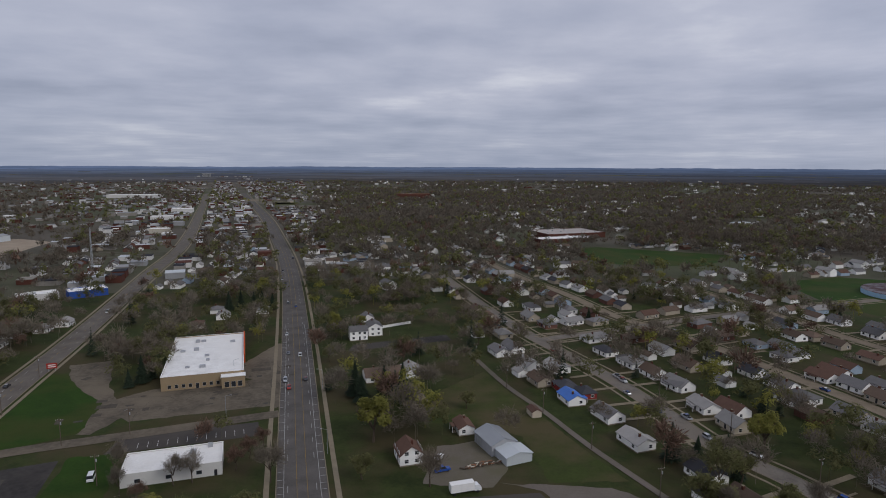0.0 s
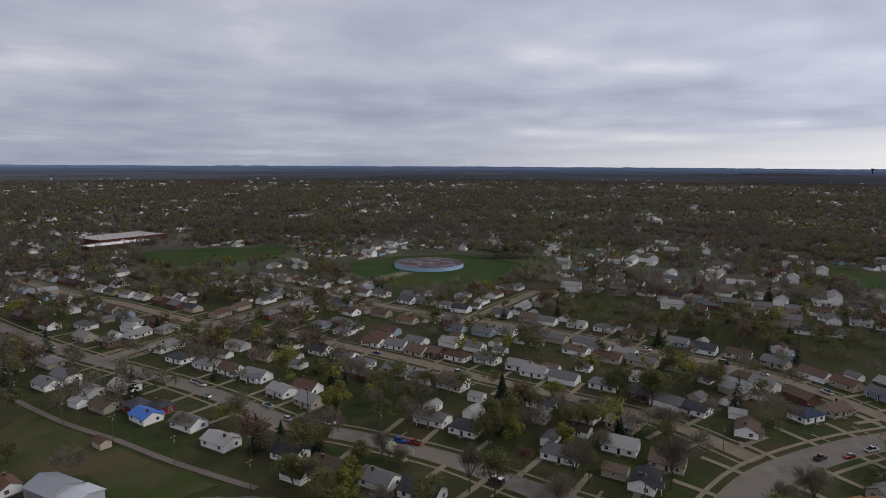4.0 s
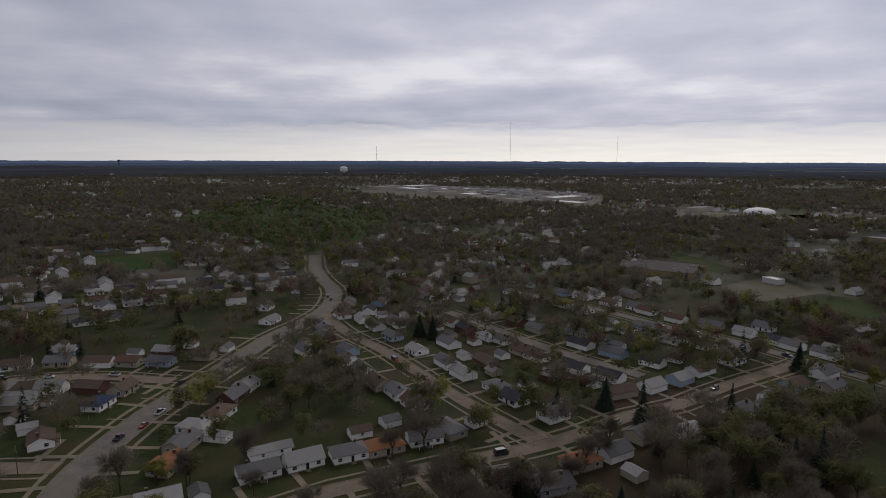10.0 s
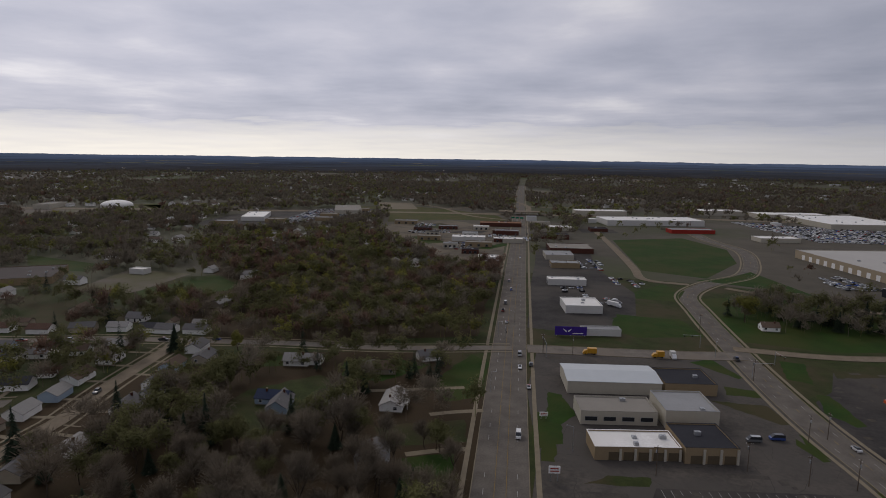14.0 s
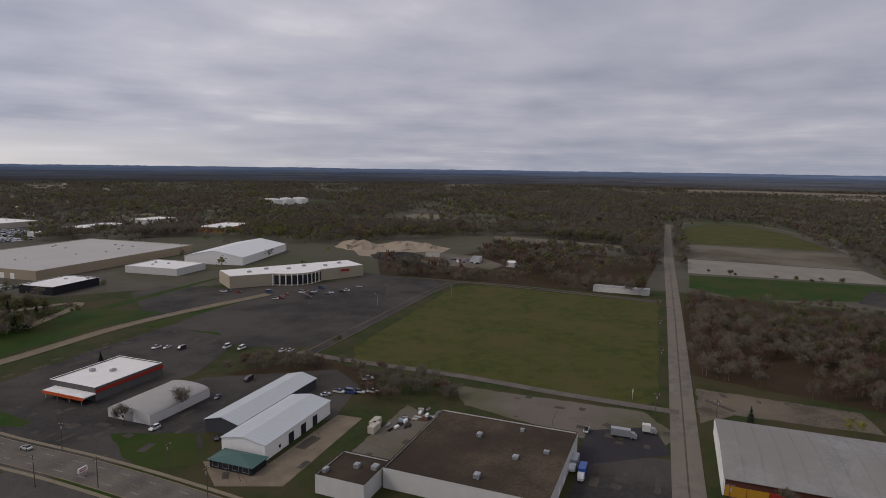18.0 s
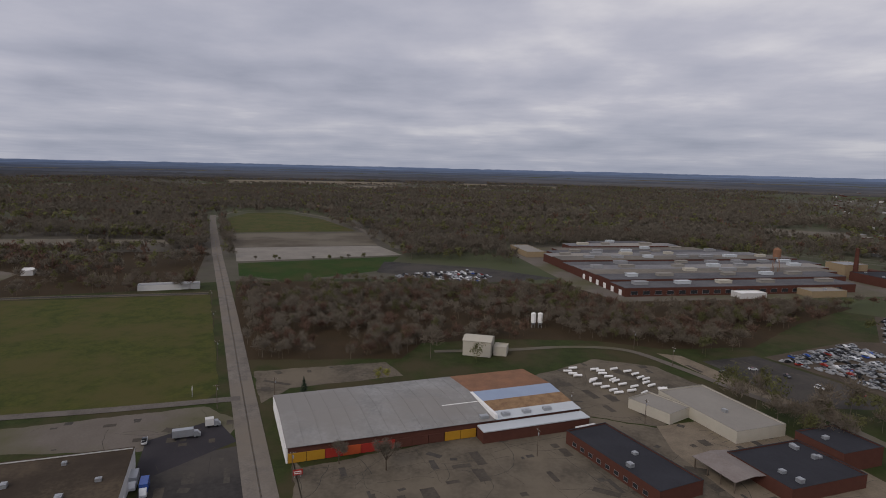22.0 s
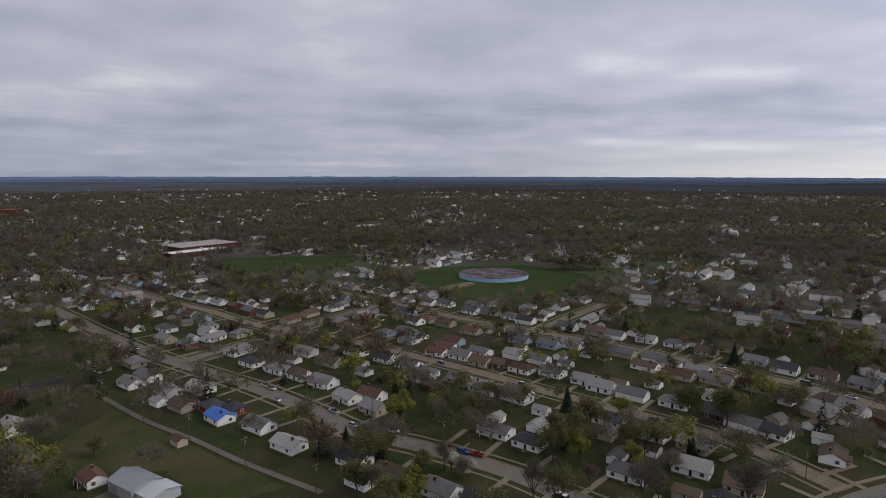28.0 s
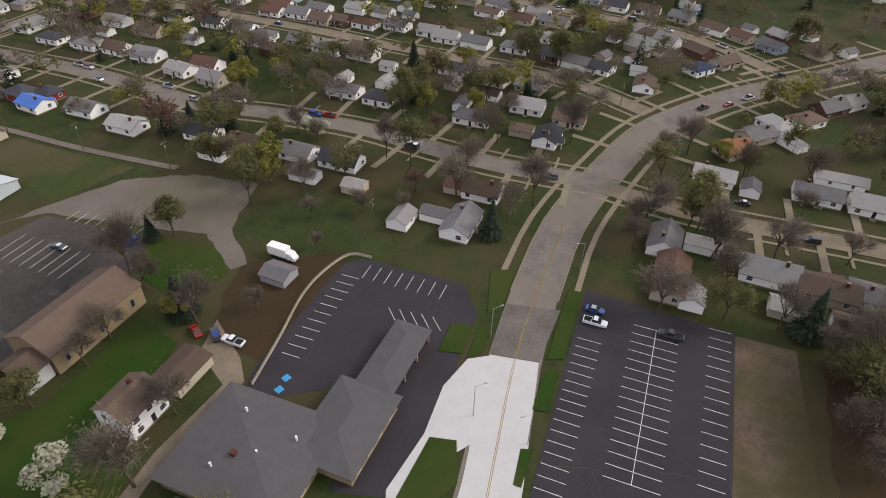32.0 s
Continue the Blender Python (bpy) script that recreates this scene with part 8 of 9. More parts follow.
# cars on and along the streets
for name, spots in (
        ("main", ((50, -203), (58, -251), (68, -274), (73, -293), (64, -280), (106, -376), (110, -396), (96, -350), (128, -470), (150, -590), (118, -440), (-69, 262), (-64, 273), (-73, 271), (-75, 309), (-92, 348), (-82, 312), (-104, 420), (-112, 430), (-140, 520), (-150, 560), (-132, 500), (-160, 640), (190, -780), (200, -760), (176, -700))),
        ("second", ((-170, 162), (-150, 128), (-156, 150), (-180, 205), (-62, -240), (-95, -100), (-30, -330), (-196, 262), (-226, 400))),
        ("first_lane", ((121.2, 170), (124.1, 165.7), (128, 127.5), (109.1, 199), (83, 278), (81.5, 257), (97.4, 231), (98, 212.5), (144.3, 82.7), (84.3, 272), (60, 318), (88, 238), (40, 380))),
        ("curved", ((225.7, 68.7), (235, 62.8), (246.6, 59.4), (277.8, 57.8), (430, -14), (300, 40), (440, -12))),
        ("second_lane", ((140, 355), (172, 262), (196, 178), (203, 150), (150, 330), (186, 212))),
        ("third_lane", ((289, 175), (299, 118), (294, 160), (270, 250), (296, 90), (300, 138), (250, 310))),
        ("fifth_lane", ((153, 52), (165.3, 12.1), (186, -62), (200, -112), (223, -172), (184, -46))),
        ("sixth_lane", ((340, -24), (290, -40), (262, -50))),
        ("seventh_lane", ((230, -250), (255, -238), (300, -217), (320, -206)))):
    for k, (x, y) in enumerate(spots):
        kind = crng.choice(("sedan", "suv", "sedan", "pickup", "van", "suv"))
        paint = {("first_lane", 0): CAR_BLUE, ("first_lane", 1): CAR_RED, ("main", 0): CAR_WHITE, ("main", 11): CAR_RED}.get((name, k))
        vehicle("van" if (name, k) == ("main", 0) else kind, x, y, along(name, x, y) + (180 if crng.random() < 0.4 else 0), paint, 0.14)
# cars in lots and yards
for kind, x, y, turn, paint in (("pickup", 98.0, 39.3, -70, CAR_WHITE), ("pickup", 106, 24.6, 110, None), ("sedan", 101.5, 41.5, -70, None), ("sedan", 34.6, 103.7, 80, CAR_RED), ("suv", 37, 99.5, 70, None), ("pickup", 38.5, 95, 110, CAR_WHITE), ("sedan", 26.5, 157, 110, None), ("sedan", 40, 146, 20, CAR_BLUE),
                                ("suv", -136, 150, 30, None), ("sedan", -131, 140, 10, None), ("sedan", -127, 137, 10, None), ("van", -140, 112, 15, CAR_WHITE), ("pickup", 0, 188, 20, CAR_BLUE), ("sedan", -1, 197, 60, CAR_WHITE), ("van", -112, 182, 110, CAR_WHITE),
                                ("sedan", -196, 72, 40, None), ("suv", -176, 72, 10, None), ("pickup", -190, -203, 150, CAR_WHITE), ("sedan", -164, -202, 160, None), ("sedan", -152, -204, 150, None),
                                ("van", -173, -297, 20, CAR_WHITE), ("van", -177, -289, 20, CAR_WHITE), ("pickup", -189, -269, 20, CAR_WHITE), ("pickup", -192, -266, 20, CAR_WHITE),
                                ("pickup", -207, -99, 200, None), ("sedan", 171, 33, 110, None), ("suv", 60, 106, 20, CAR_WHITE), ("sedan", -290, 150, 40, None), ("sedan", -296, 168, 80, None), ("suv", -270, 186, 30, CAR_WHITE), ("sedan", -262, 200, 20, None), ("sedan", -286, 180, 0, None), ("suv", -212, 158, 20, None), ("suv", -205, 163, 20, CAR_WHITE)):
    vehicle(kind, x, y, turn, paint)
for x, y, turn in ((-35.6, -172, 40), (-16.3, -178, 20), (-29, -233, 18), (-37, -238, 18), (-151, -320, 20), (-155, -312, 20), (-147, -324, 20), (-173, -196, 110), (-176, -193, 110), (-170, -200, 110), (-180, -189, 112), (-110, -198, 60), (-99, -223, 20), (-131, -234, 40), (-152, -243, 20)):
    vehicle(crng.choice(("sedan", "suv", "pickup", "van")), x, y, turn, CAR_WHITE if x % 3 == 0 else None)
# a tight group of cars before the tyre shop, and the cinema's rows
for k, (x, y) in enumerate(((-44, -185), (-46, -182), (-48, -179.5), (-54, -178), (-49, -175), (-54.5, -173), (-50, -171), (-56.5, -170), (-58, -182), (-59, -176), (-51, -184), (-52, -166), (-60, -166))):
    vehicle(("sedan", "pickup", "suv")[k % 3], x, y, 20 + crng.uniform(-6, 6), (None, CAR_WHITE, None, CAR_RED)[k % 4])
for x, y in ((-255.6, -432.6), (-258, -422), (-251, -433), (-263, -381), (-271.5, -384), (-278, -387), (-290.7, -385.6), (-287, -377.6), (-303, -384), (-311.6, -387), (-301, -367), (-314, -365), (-337, -370), (-274.5, -406), (-282, -366), (-295, -386), (-299, -381), (-306, -369), (-293, -376), (-268, -380), (-320, -366)):
    vehicle(crng.choice(("sedan", "suv", "pickup", "van")), x, y, 118 + crng.uniform(-4, 4))
box_truck(-174, -84, 18, CAR_WHITE, CAR_BLUE, 7.5, "truck with blue box at a loading dock")
box_truck(-178, -89, 18, CAR_WHITE, STEEL, 8, "white truck at a loading dock")
box_truck(-211, -86, 110, STEEL, STEEL, 9, "grey trailer truck parked in a yard")
box_truck(-221, -80, 110, STEEL, BLOCK, 5, "small grey trailer parked in a yard")
box_truck(40, -309, 18, BUS_YELLOW, BUS_YELLOW, 6.5, "yellow truck parked at a kerb")
box_truck(7, -318, 18, BUS_YELLOW, BUS_YELLOW, 5.5, "yellow truck parked at a kerb")
box_truck(0, -320, 108, CAR_WHITE, BLOCK, 5.0, "white box truck parked at a kerb")
box_truck(40, -420, 150, CAR_WHITE, TRIM, 10, "white trailer truck behind a shop")
box_truck(7, 175, 17, CAR_WHITE, TRIM, 9.5, "long white camper trailer in a gravel yard")
box_truck(64, 111.5, -72, CAR_WHITE, TRIM, 7.5, "white camper trailer beside a shed")
metal_shed("shed", "small grey shed beside a camper", 58.5, 105.5, -72, 7, 6, 2.3, 1.2, WALLS["grey"], ROOFS["grey"], "shed")
# white tanks in rows
for k in range(30):
    x, y = -292 + (k % 10) * 3.6 + crng.uniform(-1, 1), 72 + (k // 10) * 13 + (k % 10) * 1.4 + crng.uniform(-3, 3)
    tnk = thing("gas_tank", x, y, 110 + crng.uniform(-20, 20), 0.06, "white horizontal gas tank on a grey yard", "tank", "gas tanks in the yard")
    part("drum", Shape().tube((-2.1, 0, 0.95), (2.1, 0, 0.95), 0.6, 0.6, 10), TRIM, tnk)
    for a in (-1.6, 1.6):
        part("cradle", Shape().box(a - .12, -.6, 0, a + .12, .6, 0.45), WALK, tnk)
# containers and crates at the depot
for k, (x, y, m) in enumerate(((-153, -160, CREAM), (-156.5, -163, CREAM))):
    ct = thing("container", x, y, 20, 0.05, "cream steel storage container in a yard", "container")
    part("shell", Shape().box(-3, -1.3, 0.15, 3, 1.3, 2.7), m, ct)
    part("base_rail", Shape().box(-3, -1.2, 0, 3, 1.2, 0.145), STEEL, ct)
for k in range(30):
    f = crng.random()
    x, y = -158 - 27 * f + crng.uniform(-1.5, 1.5), -158 + 4 * f + crng.uniform(-5.0, 4.0)
    cr = thing("scrap_pile", x, y, 20 + crng.choice((0, 90)) + crng.uniform(-12, 12), 0.06, "stacked pipes, pallets and scrap metal in a yard", "scrap")
    tall = crng.uniform(0.5, 1.6)
    part("pallet", Shape().box(-1.3, -.6, 0, 1.3, .6, 0.14), TIMBER, cr)
    if k % 3:
        s_ = Shape()
        for j in range(5):
            s_.tube((-1.6, -.45 + .22 * j, 0.25 + 0.2 * (j % 2)), (1.6, -.45 + .22 * j, 0.25 + 0.2 * (j % 2)), 0.1, 0.1, 6)
        part("pipes", s_, crng.choice((STEEL, RUST_ROOF, DARK_TRIM)), cr)
    else:
        part("crate", Shape().box(-1.1, -.55, 0.145, 1.1, .55, tall), crng.choice((TRIM, BLUE_METAL, CREAM, GREY_ROOF)), cr)
take([(-154, -165), (-154, -148), (-188, -148), (-188, -164)])


def car_mass(name, label, poly, step, gap, turn, count, jitter=0.6, shares=(4, 4, 4, 0.6, 0.8, 3)):
    """Rows of cars too many and too small to tell apart, joined."""
    s = Shape()
    pal = (CAR_WHITE, STEEL, RUBBER, CAR_RED, CAR_BLUE, GREY_ROOF, GLASS)
    xs, ys = [p[0] for p in poly], [p[1] for p in poly]
    cx, cy = sum(xs) / len(xs), sum(ys) / len(ys)
    e, n_ = Vector((math.cos(radians(turn)), math.sin(radians(turn)), 0)), Vector((-math.sin(radians(turn)), math.cos(radians(turn)), 0))
    made = 0
    for i in range(-60, 60):
        for j in range(-60, 60):
            if (j % 9) == 0 or (i % 7) == 0 and crng.random() < 0.7:
                continue
            p = Vector((cx, cy, 0)) + e * (i * step + crng.uniform(-jitter, jitter)) + n_ * (j * gap + crng.uniform(-jitter, jitter))
            if made >= count or crng.random() < 0.07 or not inside(poly, np.array([p.x]), np.array([p.y]))[0]:
                continue
            made += 1
            m = pose(p.x, p.y, 0.06, 0, 0, turn + crng.uniform(-8, 8) + (90 if crng.random() < 0.1 else 0))
            c = crng.choices(range(6), shares)[0]
            t = Shape()
            loft(t, [(-2.1, .8, .25, .85), (-.9, .86, .2, .95), (.9, .86, .2, .93), (2.1, .78, .25, .7)], c)
            loft(t, [(-1.4, .72, .94, .97), (-.9, .66, .94, 1.35), (.3, .66, .94, 1.36), (1.0, .72, .94, .97)], 6 if crng.random() < 0.6 else c)
            k = len(s.v)
            s.v += [tuple(m @ Vector(v)) for v in t.v]
            s.f += [tuple(k + q for q in f) for f in t.f]
            s.s += t.s
    take(poly)
    tagged(new(name, s.mesh(name, *pal)), label, "cars", "", "stuff")


for lobe, count in (([(-312, 190), (-346, 254), (-296, 258), (-284, 211)], 420), ([(-278, 209), (-257, 217), (-280, 330), (-320, 402), (-324, 368), (-290, 258)], 520), ([(-410, 322), (-392, 386), (-352, 412), (-331, 370), (-310, 288), (-346, 276)], 700)):
    car_mass("wrecked_cars", "crowded rows of wrecked cars on bare dirt", lobe, 4.9, 2.2, 16, int(count * 1.25), 0.8, (1.5, 2.6, 5, 0.5, 0.5, 4.5))
car_mass("parked_cars", "rows of cars in a factory car park", [(-522, 45), (-528, -20), (-545, -32), (-580, 40), (-548, 60)], 6.5, 2.9, 20, 260)
car_mass("parked_cars", "rows of cars at a distant dealership", [(602, -650), (655, -692), (680, -790), (583, -1060), (500, -920), (535, -730)], 6.0, 3.0, 20, 900)
car_mass("parked_cars", "rows of cars before a distant mall", [(-40, -1100), (-300, -1050), (-255, -895), (-122, -865), (-20, -930)], 6.5, 3.2, 20, 1100)
car_mass("parked_cars", "rows of cars beside roadside shops", [(92, -545), (64, -540), (70, -605), (95, -610)], 6.5, 3.0, 20, 40)
car_mass("parked_cars", "rows of cars beside roadside shops", [(210, -720), (170, -715), (165, -745), (200, -750)], 6.5, 3.0, 20, 40)
car_mass("parked_cars", "rows of cars in a distant mall car park", [(2000, -80), (2250, -380), (1450, -740), (1220, -530)], 9.0, 4.2, 25, 900, 1.5)
for lobe, n in (([(70, -425), (40, -420), (34, -440), (66, -446)], 14), ([(60, -505), (30, -490), (26, -512), (52, -526)], 18), ([(126, -590), (140, -640), (132, -645), (118, -592)], 16), ([(66, -452), (82, -450), (84, -470), (70, -474)], 12), ([(-506, -415), (-520, -400), (-510, -370), (-496, -390)], 30), ([(228, -612), (260, -640), (240, -668), (214, -628)], 40), ([(300, -770), (350, -745), (330, -720), (280, -745)], 60), ([(210, -720), (240, -720), (232, -760), (204, -755)], 30), ([(350, -790), (385, -800), (360, -840), (330, -815)], 40)):
    car_mass("parked_cars", "rows of cars beside roadside shops", lobe, 6.5, 3.1, 18, n)
car_mass("parked_cars", "rows of cars behind a warehouse", [(-150, -560), (-130, -620), (-110, -600), (-120, -545)], 6.5, 3.2, 20, 60)

# ---- poles, lamps and signs ----


def utility_pole(x, y, turn=0.0, h=10.5):
    ob = thing("utility_pole", x, y, turn, 0, "weathered timber utility pole with crossarm", "utility pole", "utility poles along the streets")
    part("pole", Shape().tube((0, 0, 0), (0, 0, h), 0.16, 0.11, 7), TIMBER, ob)
    part("crossarm", Shape().box(-1.2, -0.06, h - 0.9, 1.2, 0.06, h - 0.75), TIMBER, ob)
    part("transformer", Shape().tube((0.32, 0, h - 2.6), (0.32, 0, h - 1.7), 0.22, 0.22, 8), STEEL, ob)
    for k in (-1.1, -0.5, 0.5, 1.1):
        part("insulator", Shape().tube((k, 0, h - 0.75), (k, 0, h - 0.55), 0.05, 0.05, 5), TRIM, ob)
    return ob


def street_lamp(x, y, turn=0.0, h=9.0):
    ob = thing("street_lamp", x, y, turn, 0, "grey steel street lamp with curved arm", "street lamp", "street lamps")
    part("pole", Shape().tube((0, 0, 0), (0, 0, h), 0.11, 0.07, 7), STEEL, ob)
    part("arm", Shape().tube((0, 0, h - 0.1), (1.9, 0, h + 0.35), 0.05, 0.04, 5), STEEL, ob)
    part("lamp_head", Shape().box(1.7, -0.14, h + 0.26, 2.4, 0.14, h + 0.4), STEEL, ob)
    return ob


def sign(x, y, turn, w, h, lift, face, label):
    ob = thing("roadside_sign", x, y, turn, 0, label, "sign")
    part("panel", Shape().box(-w / 2, -0.15, lift, w / 2, 0.15, lift + h), face, ob)
    for k in range(2):
        part("caption", Shape().box(-w * 0.36, -0.19, lift + h * (0.25 + 0.35 * k), w * 0.36, -0.155, lift + h * (0.40 + 0.35 * k)), TRIM if face is not TRIM else RED, ob)
        part("caption_back", Shape().box(-w * 0.36, 0.155, lift + h * (0.25 + 0.35 * k), w * 0.36, 0.19, lift + h * (0.40 + 0.35 * k)), TRIM if face is not TRIM else RED, ob)
    for k in (-w * 0.3, w * 0.3):
        part("post", Shape().box(k - .1, -.1, 0, k + .1, .1, lift), STEEL, ob)
    return ob


for x, y, t in ((-167, 185, 15), (-154, 118, 15), (-176, 231, 15), (-190, 275, 15), (-68, -194, 15), (-35, -301, 15), (-87, -163, 15), (-87, -187, 15), (63, -302, 20), (-247, -63, 110), (-238, -84, 110), (88, 103, 20), (66, 172, 20), (53, 204, 20), (41, 236, 20), (29, 264, 20), (17, 299, 20), (-136, 205, 20), (-116, 214, 20), (-108, 178, 20), (-141, 60, 15), (-130, 10, 15), (-110, -60, 15), (-300, 128, 30), (-330, 118, 30), (-228, 88, 20), (-236, 60, 20), (-200, 40, 20), (-181, -41, 110), (-300, -105, 110), (-360, -128, 110), (-420, -150, 110), (155, 92, 20), (204, 92, 20), (118, 178, 20), (107, 214, 20), (94, 252, 20)):
    utility_pole(x, y, t)
for x, y, t in ((112, 52, 150), (78.4, 54.3, 330), (59.5, 43.7, 330), (61.5, 32, 150), (-54, 262, 190), (-98, 275, 10), (-40, 200, 190), (-86, 230, 10), (72, -240, 190), (92, -318, 190), (30, -200, 10), (-330, -330, 0), (-300, -310, 0), (-360, -290, 0), (-270, -350, 0), (-150, 170, 0), (90, -345, 20), (108, -420, 200), (-20, -330, 100)):
    street_lamp(x, y, t)
sign(-189, 283, 20, 4.5, 2.6, 1.6, RED, "red and white roadside sign beside a street")
sign(32, -178, 20, 3.6, 2.4, 2.6, TRIM, "white roadside sign with red lettering bars")
sign(45, -222, 20, 3.2, 1.6, 1.2, TRIM, "low white sign on grass")
sign(-251, -99, 20, 3.6, 1.8, 2.2, CREAM, "cream sign beside a meadow drive")
sign(-68, -206, 20, 3.4, 1.6, 1.2, TRIM, "low white sign beside a street")
sign(-152, 96, 110, 2.0, 4.2, 0.6, GREEN_METAL, "green upright sign before an office")
sign(-184, -40, 110, 3.2, 1.8, 0.8, RED, "small red-brown sign beside a road")
for x, y, turn in ((-34.9, -306, 200), (-13, -345, 20), (-47, -330, 110), (60, -296, 290), (88, -318, 110)):
    sg = thing("traffic_signal", x, y, turn, 0.1, "steel traffic signal mast with hanging heads over a junction", "traffic signal", "signals at the junctions")
    part("mast", Shape().tube((0, 0, 0), (0, 0, 7.2), 0.16, 0.11, 8), STEEL, sg)
    part("arm", Shape().tube((0, 0, 6.6), (9.5, 0, 7.0), 0.10, 0.06, 6), STEEL, sg)
    for k in (4.5, 8.5):
        head = part("signal_head", Shape().box(k - .18, -.16, 5.75, k + .18, .16, 6.75), DARK_TRIM, sg)
        for q, m in ((5.93, GREEN_METAL), (6.25, YELLOW), (6.57, RED)):
            part("lens", Shape().tube((k, -.165, q), (k, -.2, q), 0.11, 0.11, 8), m, head)
for x, y, turn in ((-47.3, -240, 105), (-54.3, -245.8, 105), (62.7, -301, 15), (48, -304, 105), (-13.5, -379.8, 15), (-42, -206, 15), (-70, -230, 105), (-55.5, -209, 105), (2.5, -194, 15), (-25, -208.6, 15)):
    utility_pole(x, y, turn)
# bridge over the main street for the highway, green gantry signs
br = thing("overpass", 266, -1047, 16, 0, "concrete highway bridge over the main street", "bridge")
part("deck", Shape().box(-40, -14, 5.2, 40, 14, 6.4), CONCRETE, br)
for k in (-30, 0, 30):
    part("pier", Shape().box(k - 1, -12, 0, k + 1, 12, 5.2), WALK, br)
for k in range(3):
    sg = thing("gantry_sign", 236 + k * 7, -930, 16, 0, "green highway sign on posts", "sign")
    part("panel", Shape().box(-2.6, 0, 5, 2.6, 0.2, 7.4), mat("green_sign", (0.01, 0.16, 0.09), scale=0.5, bump=0), sg)
    part("post", Shape().box(-0.15, -0.15, 0, 0.15, 0.0, 7.4), STEEL, sg)
# lattice mast by the railway yards, firewood pile
ms = thing("radio_mast", -302, 516, 0, 0, "slender grey lattice mast", "mast")
for g in range(3):
    x0, y0 = 1.0 * math.cos(g * 2.094), 1.0 * math.sin(g * 2.094)
    part("leg", Shape().tube((x0, y0, 0), (x0 * 0.4, y0 * 0.4, 46), 0.22, 0.15, 4), STEEL, ms)
for k in range(11):
    part("brace", Shape().tube((1.0 - k * 0.05, 0, k * 4), (-0.5 + k * 0.03, 0.8 - k * 0.05, k * 4 + 4), 0.1, 0.1, 4), STEEL, ms)
pile = thing("wood_pile", 13, 191.5, 20, 0, "long pile of split firewood and scrap", "wood pile")
for k in range(60):
    x0 = crng.uniform(-7.5, 7.5)
    h0 = crng.uniform(0, 1.4) * (1 - abs(x0) / 9)
    part("log", Shape().tube((x0 - .7, crng.uniform(-1, 1), h0 + .2), (x0 + .7, crng.uniform(-1, 1), h0 + .25), 0.2, 0.2, 6), crng.choice((TIMBER, RUST_ROOF, CREAM, BARK)), pile)

# ---- trees ----
trng = np.random.default_rng(11)


def flakes(n, centre, size, long, thin, lumps=9, up=0.75, low=-0.45):
    """n thin triangles on the lumps of a crown, lying along its surface: arrays n x 3 x 3."""
    size = np.array(size)
    v = trng.normal(size=(lumps, 3))
    v /= np.linalg.norm(v, axis=1)[:, None]
    v[:, 2] = np.where(v[:, 2] < low, -v[:, 2], v[:, 2])
    heart = v * trng.uniform(0.3, 0.85, lumps)[:, None] * size
    reach = trng.uniform(0.26, 0.5, lumps)
    pick = trng.integers(0, lumps, n)
    u = trng.normal(size=(n, 3))
    u /= np.linalg.norm(u, axis=1)[:, None]
    c = heart[pick] + u * (reach[pick] * trng.random(n) ** 0.45)[:, None] * size
    face = u * 0.6 + c / size * 0.5 + (0, 0, up) + trng.normal(size=(n, 3)) * 0.42
    d = np.cross(face, trng.normal(size=(n, 3)))
    d /= np.linalg.norm(d, axis=1)[:, None] + 1e-6
    e = np.cross(face, d)
    e /= np.linalg.norm(e, axis=1)[:, None] + 1e-6
    ln = long * trng.uniform(0.6, 1.35, n)[:, None]
    th = thin * trng.uniform(0.6, 1.35, n)[:, None]
    c = c + np.array(centre)
    return np.stack([c - d * ln * 0.5 + e * th, c - d * ln * 0.4 - e * th, c + d * ln * 0.6], 1)


def twigs(n, centre, size, long, thin, boughs=8):
    """n fine twigs fanning out from the boughs of a bare crown: arrays n x 3 x 3."""
    size = np.array(size)
    v = trng.normal(size=(boughs, 3))
    v /= np.linalg.norm(v, axis=1)[:, None]
    v[:, 2] = np.where(v[:, 2] < -0.3, -v[:, 2], v[:, 2])
    heart = v * trng.uniform(0.3, 0.85, boughs)[:, None]
    reach = trng.uniform(0.3, 0.6, boughs)
    pick = trng.integers(0, boughs, n)
    u = trng.normal(size=(n, 3))
    u /= np.linalg.norm(u, axis=1)[:, None]
    c = heart[pick] + u * (reach[pick] * trng.random(n) ** 0.5)[:, None]
    d = c * (1, 1, 0.5) + u * 0.4 + (0, 0, 0.6) + trng.normal(size=(n, 3)) * 0.25
    d /= np.linalg.norm(d, axis=1)[:, None]
    e = np.cross(d, trng.normal(size=(n, 3)))
    e /= np.linalg.norm(e, axis=1)[:, None] + 1e-6
    c = np.array(centre) + c * size
    ln = long * trng.uniform(0.6, 1.35, n)[:, None]
    th = thin * trng.uniform(0.6, 1.35, n)[:, None]
    return np.stack([c - d * ln * 0.5 + e * th, c - d * ln * 0.45 - e * th, c + d * ln * 0.55], 1)


def tri_mesh(name, tris, *mats):
    me = bpy.data.meshes.new(name)
    t = np.asarray(tris, np.float32).reshape(-1, 3)
    n = len(t) // 3
    me.vertices.add(3 * n)
    me.vertices.foreach_set("co", t.ravel())
    me.loops.add(3 * n)
    me.loops.foreach_set("vertex_index", np.arange(3 * n, dtype=np.int32))
    me.polygons.add(n)
    me.polygons.foreach_set("loop_start", np.arange(0, 3 * n, 3, dtype=np.int32))
    me.update(calc_edges=True)
    for m in mats:
        me.materials.append(m)
    return me


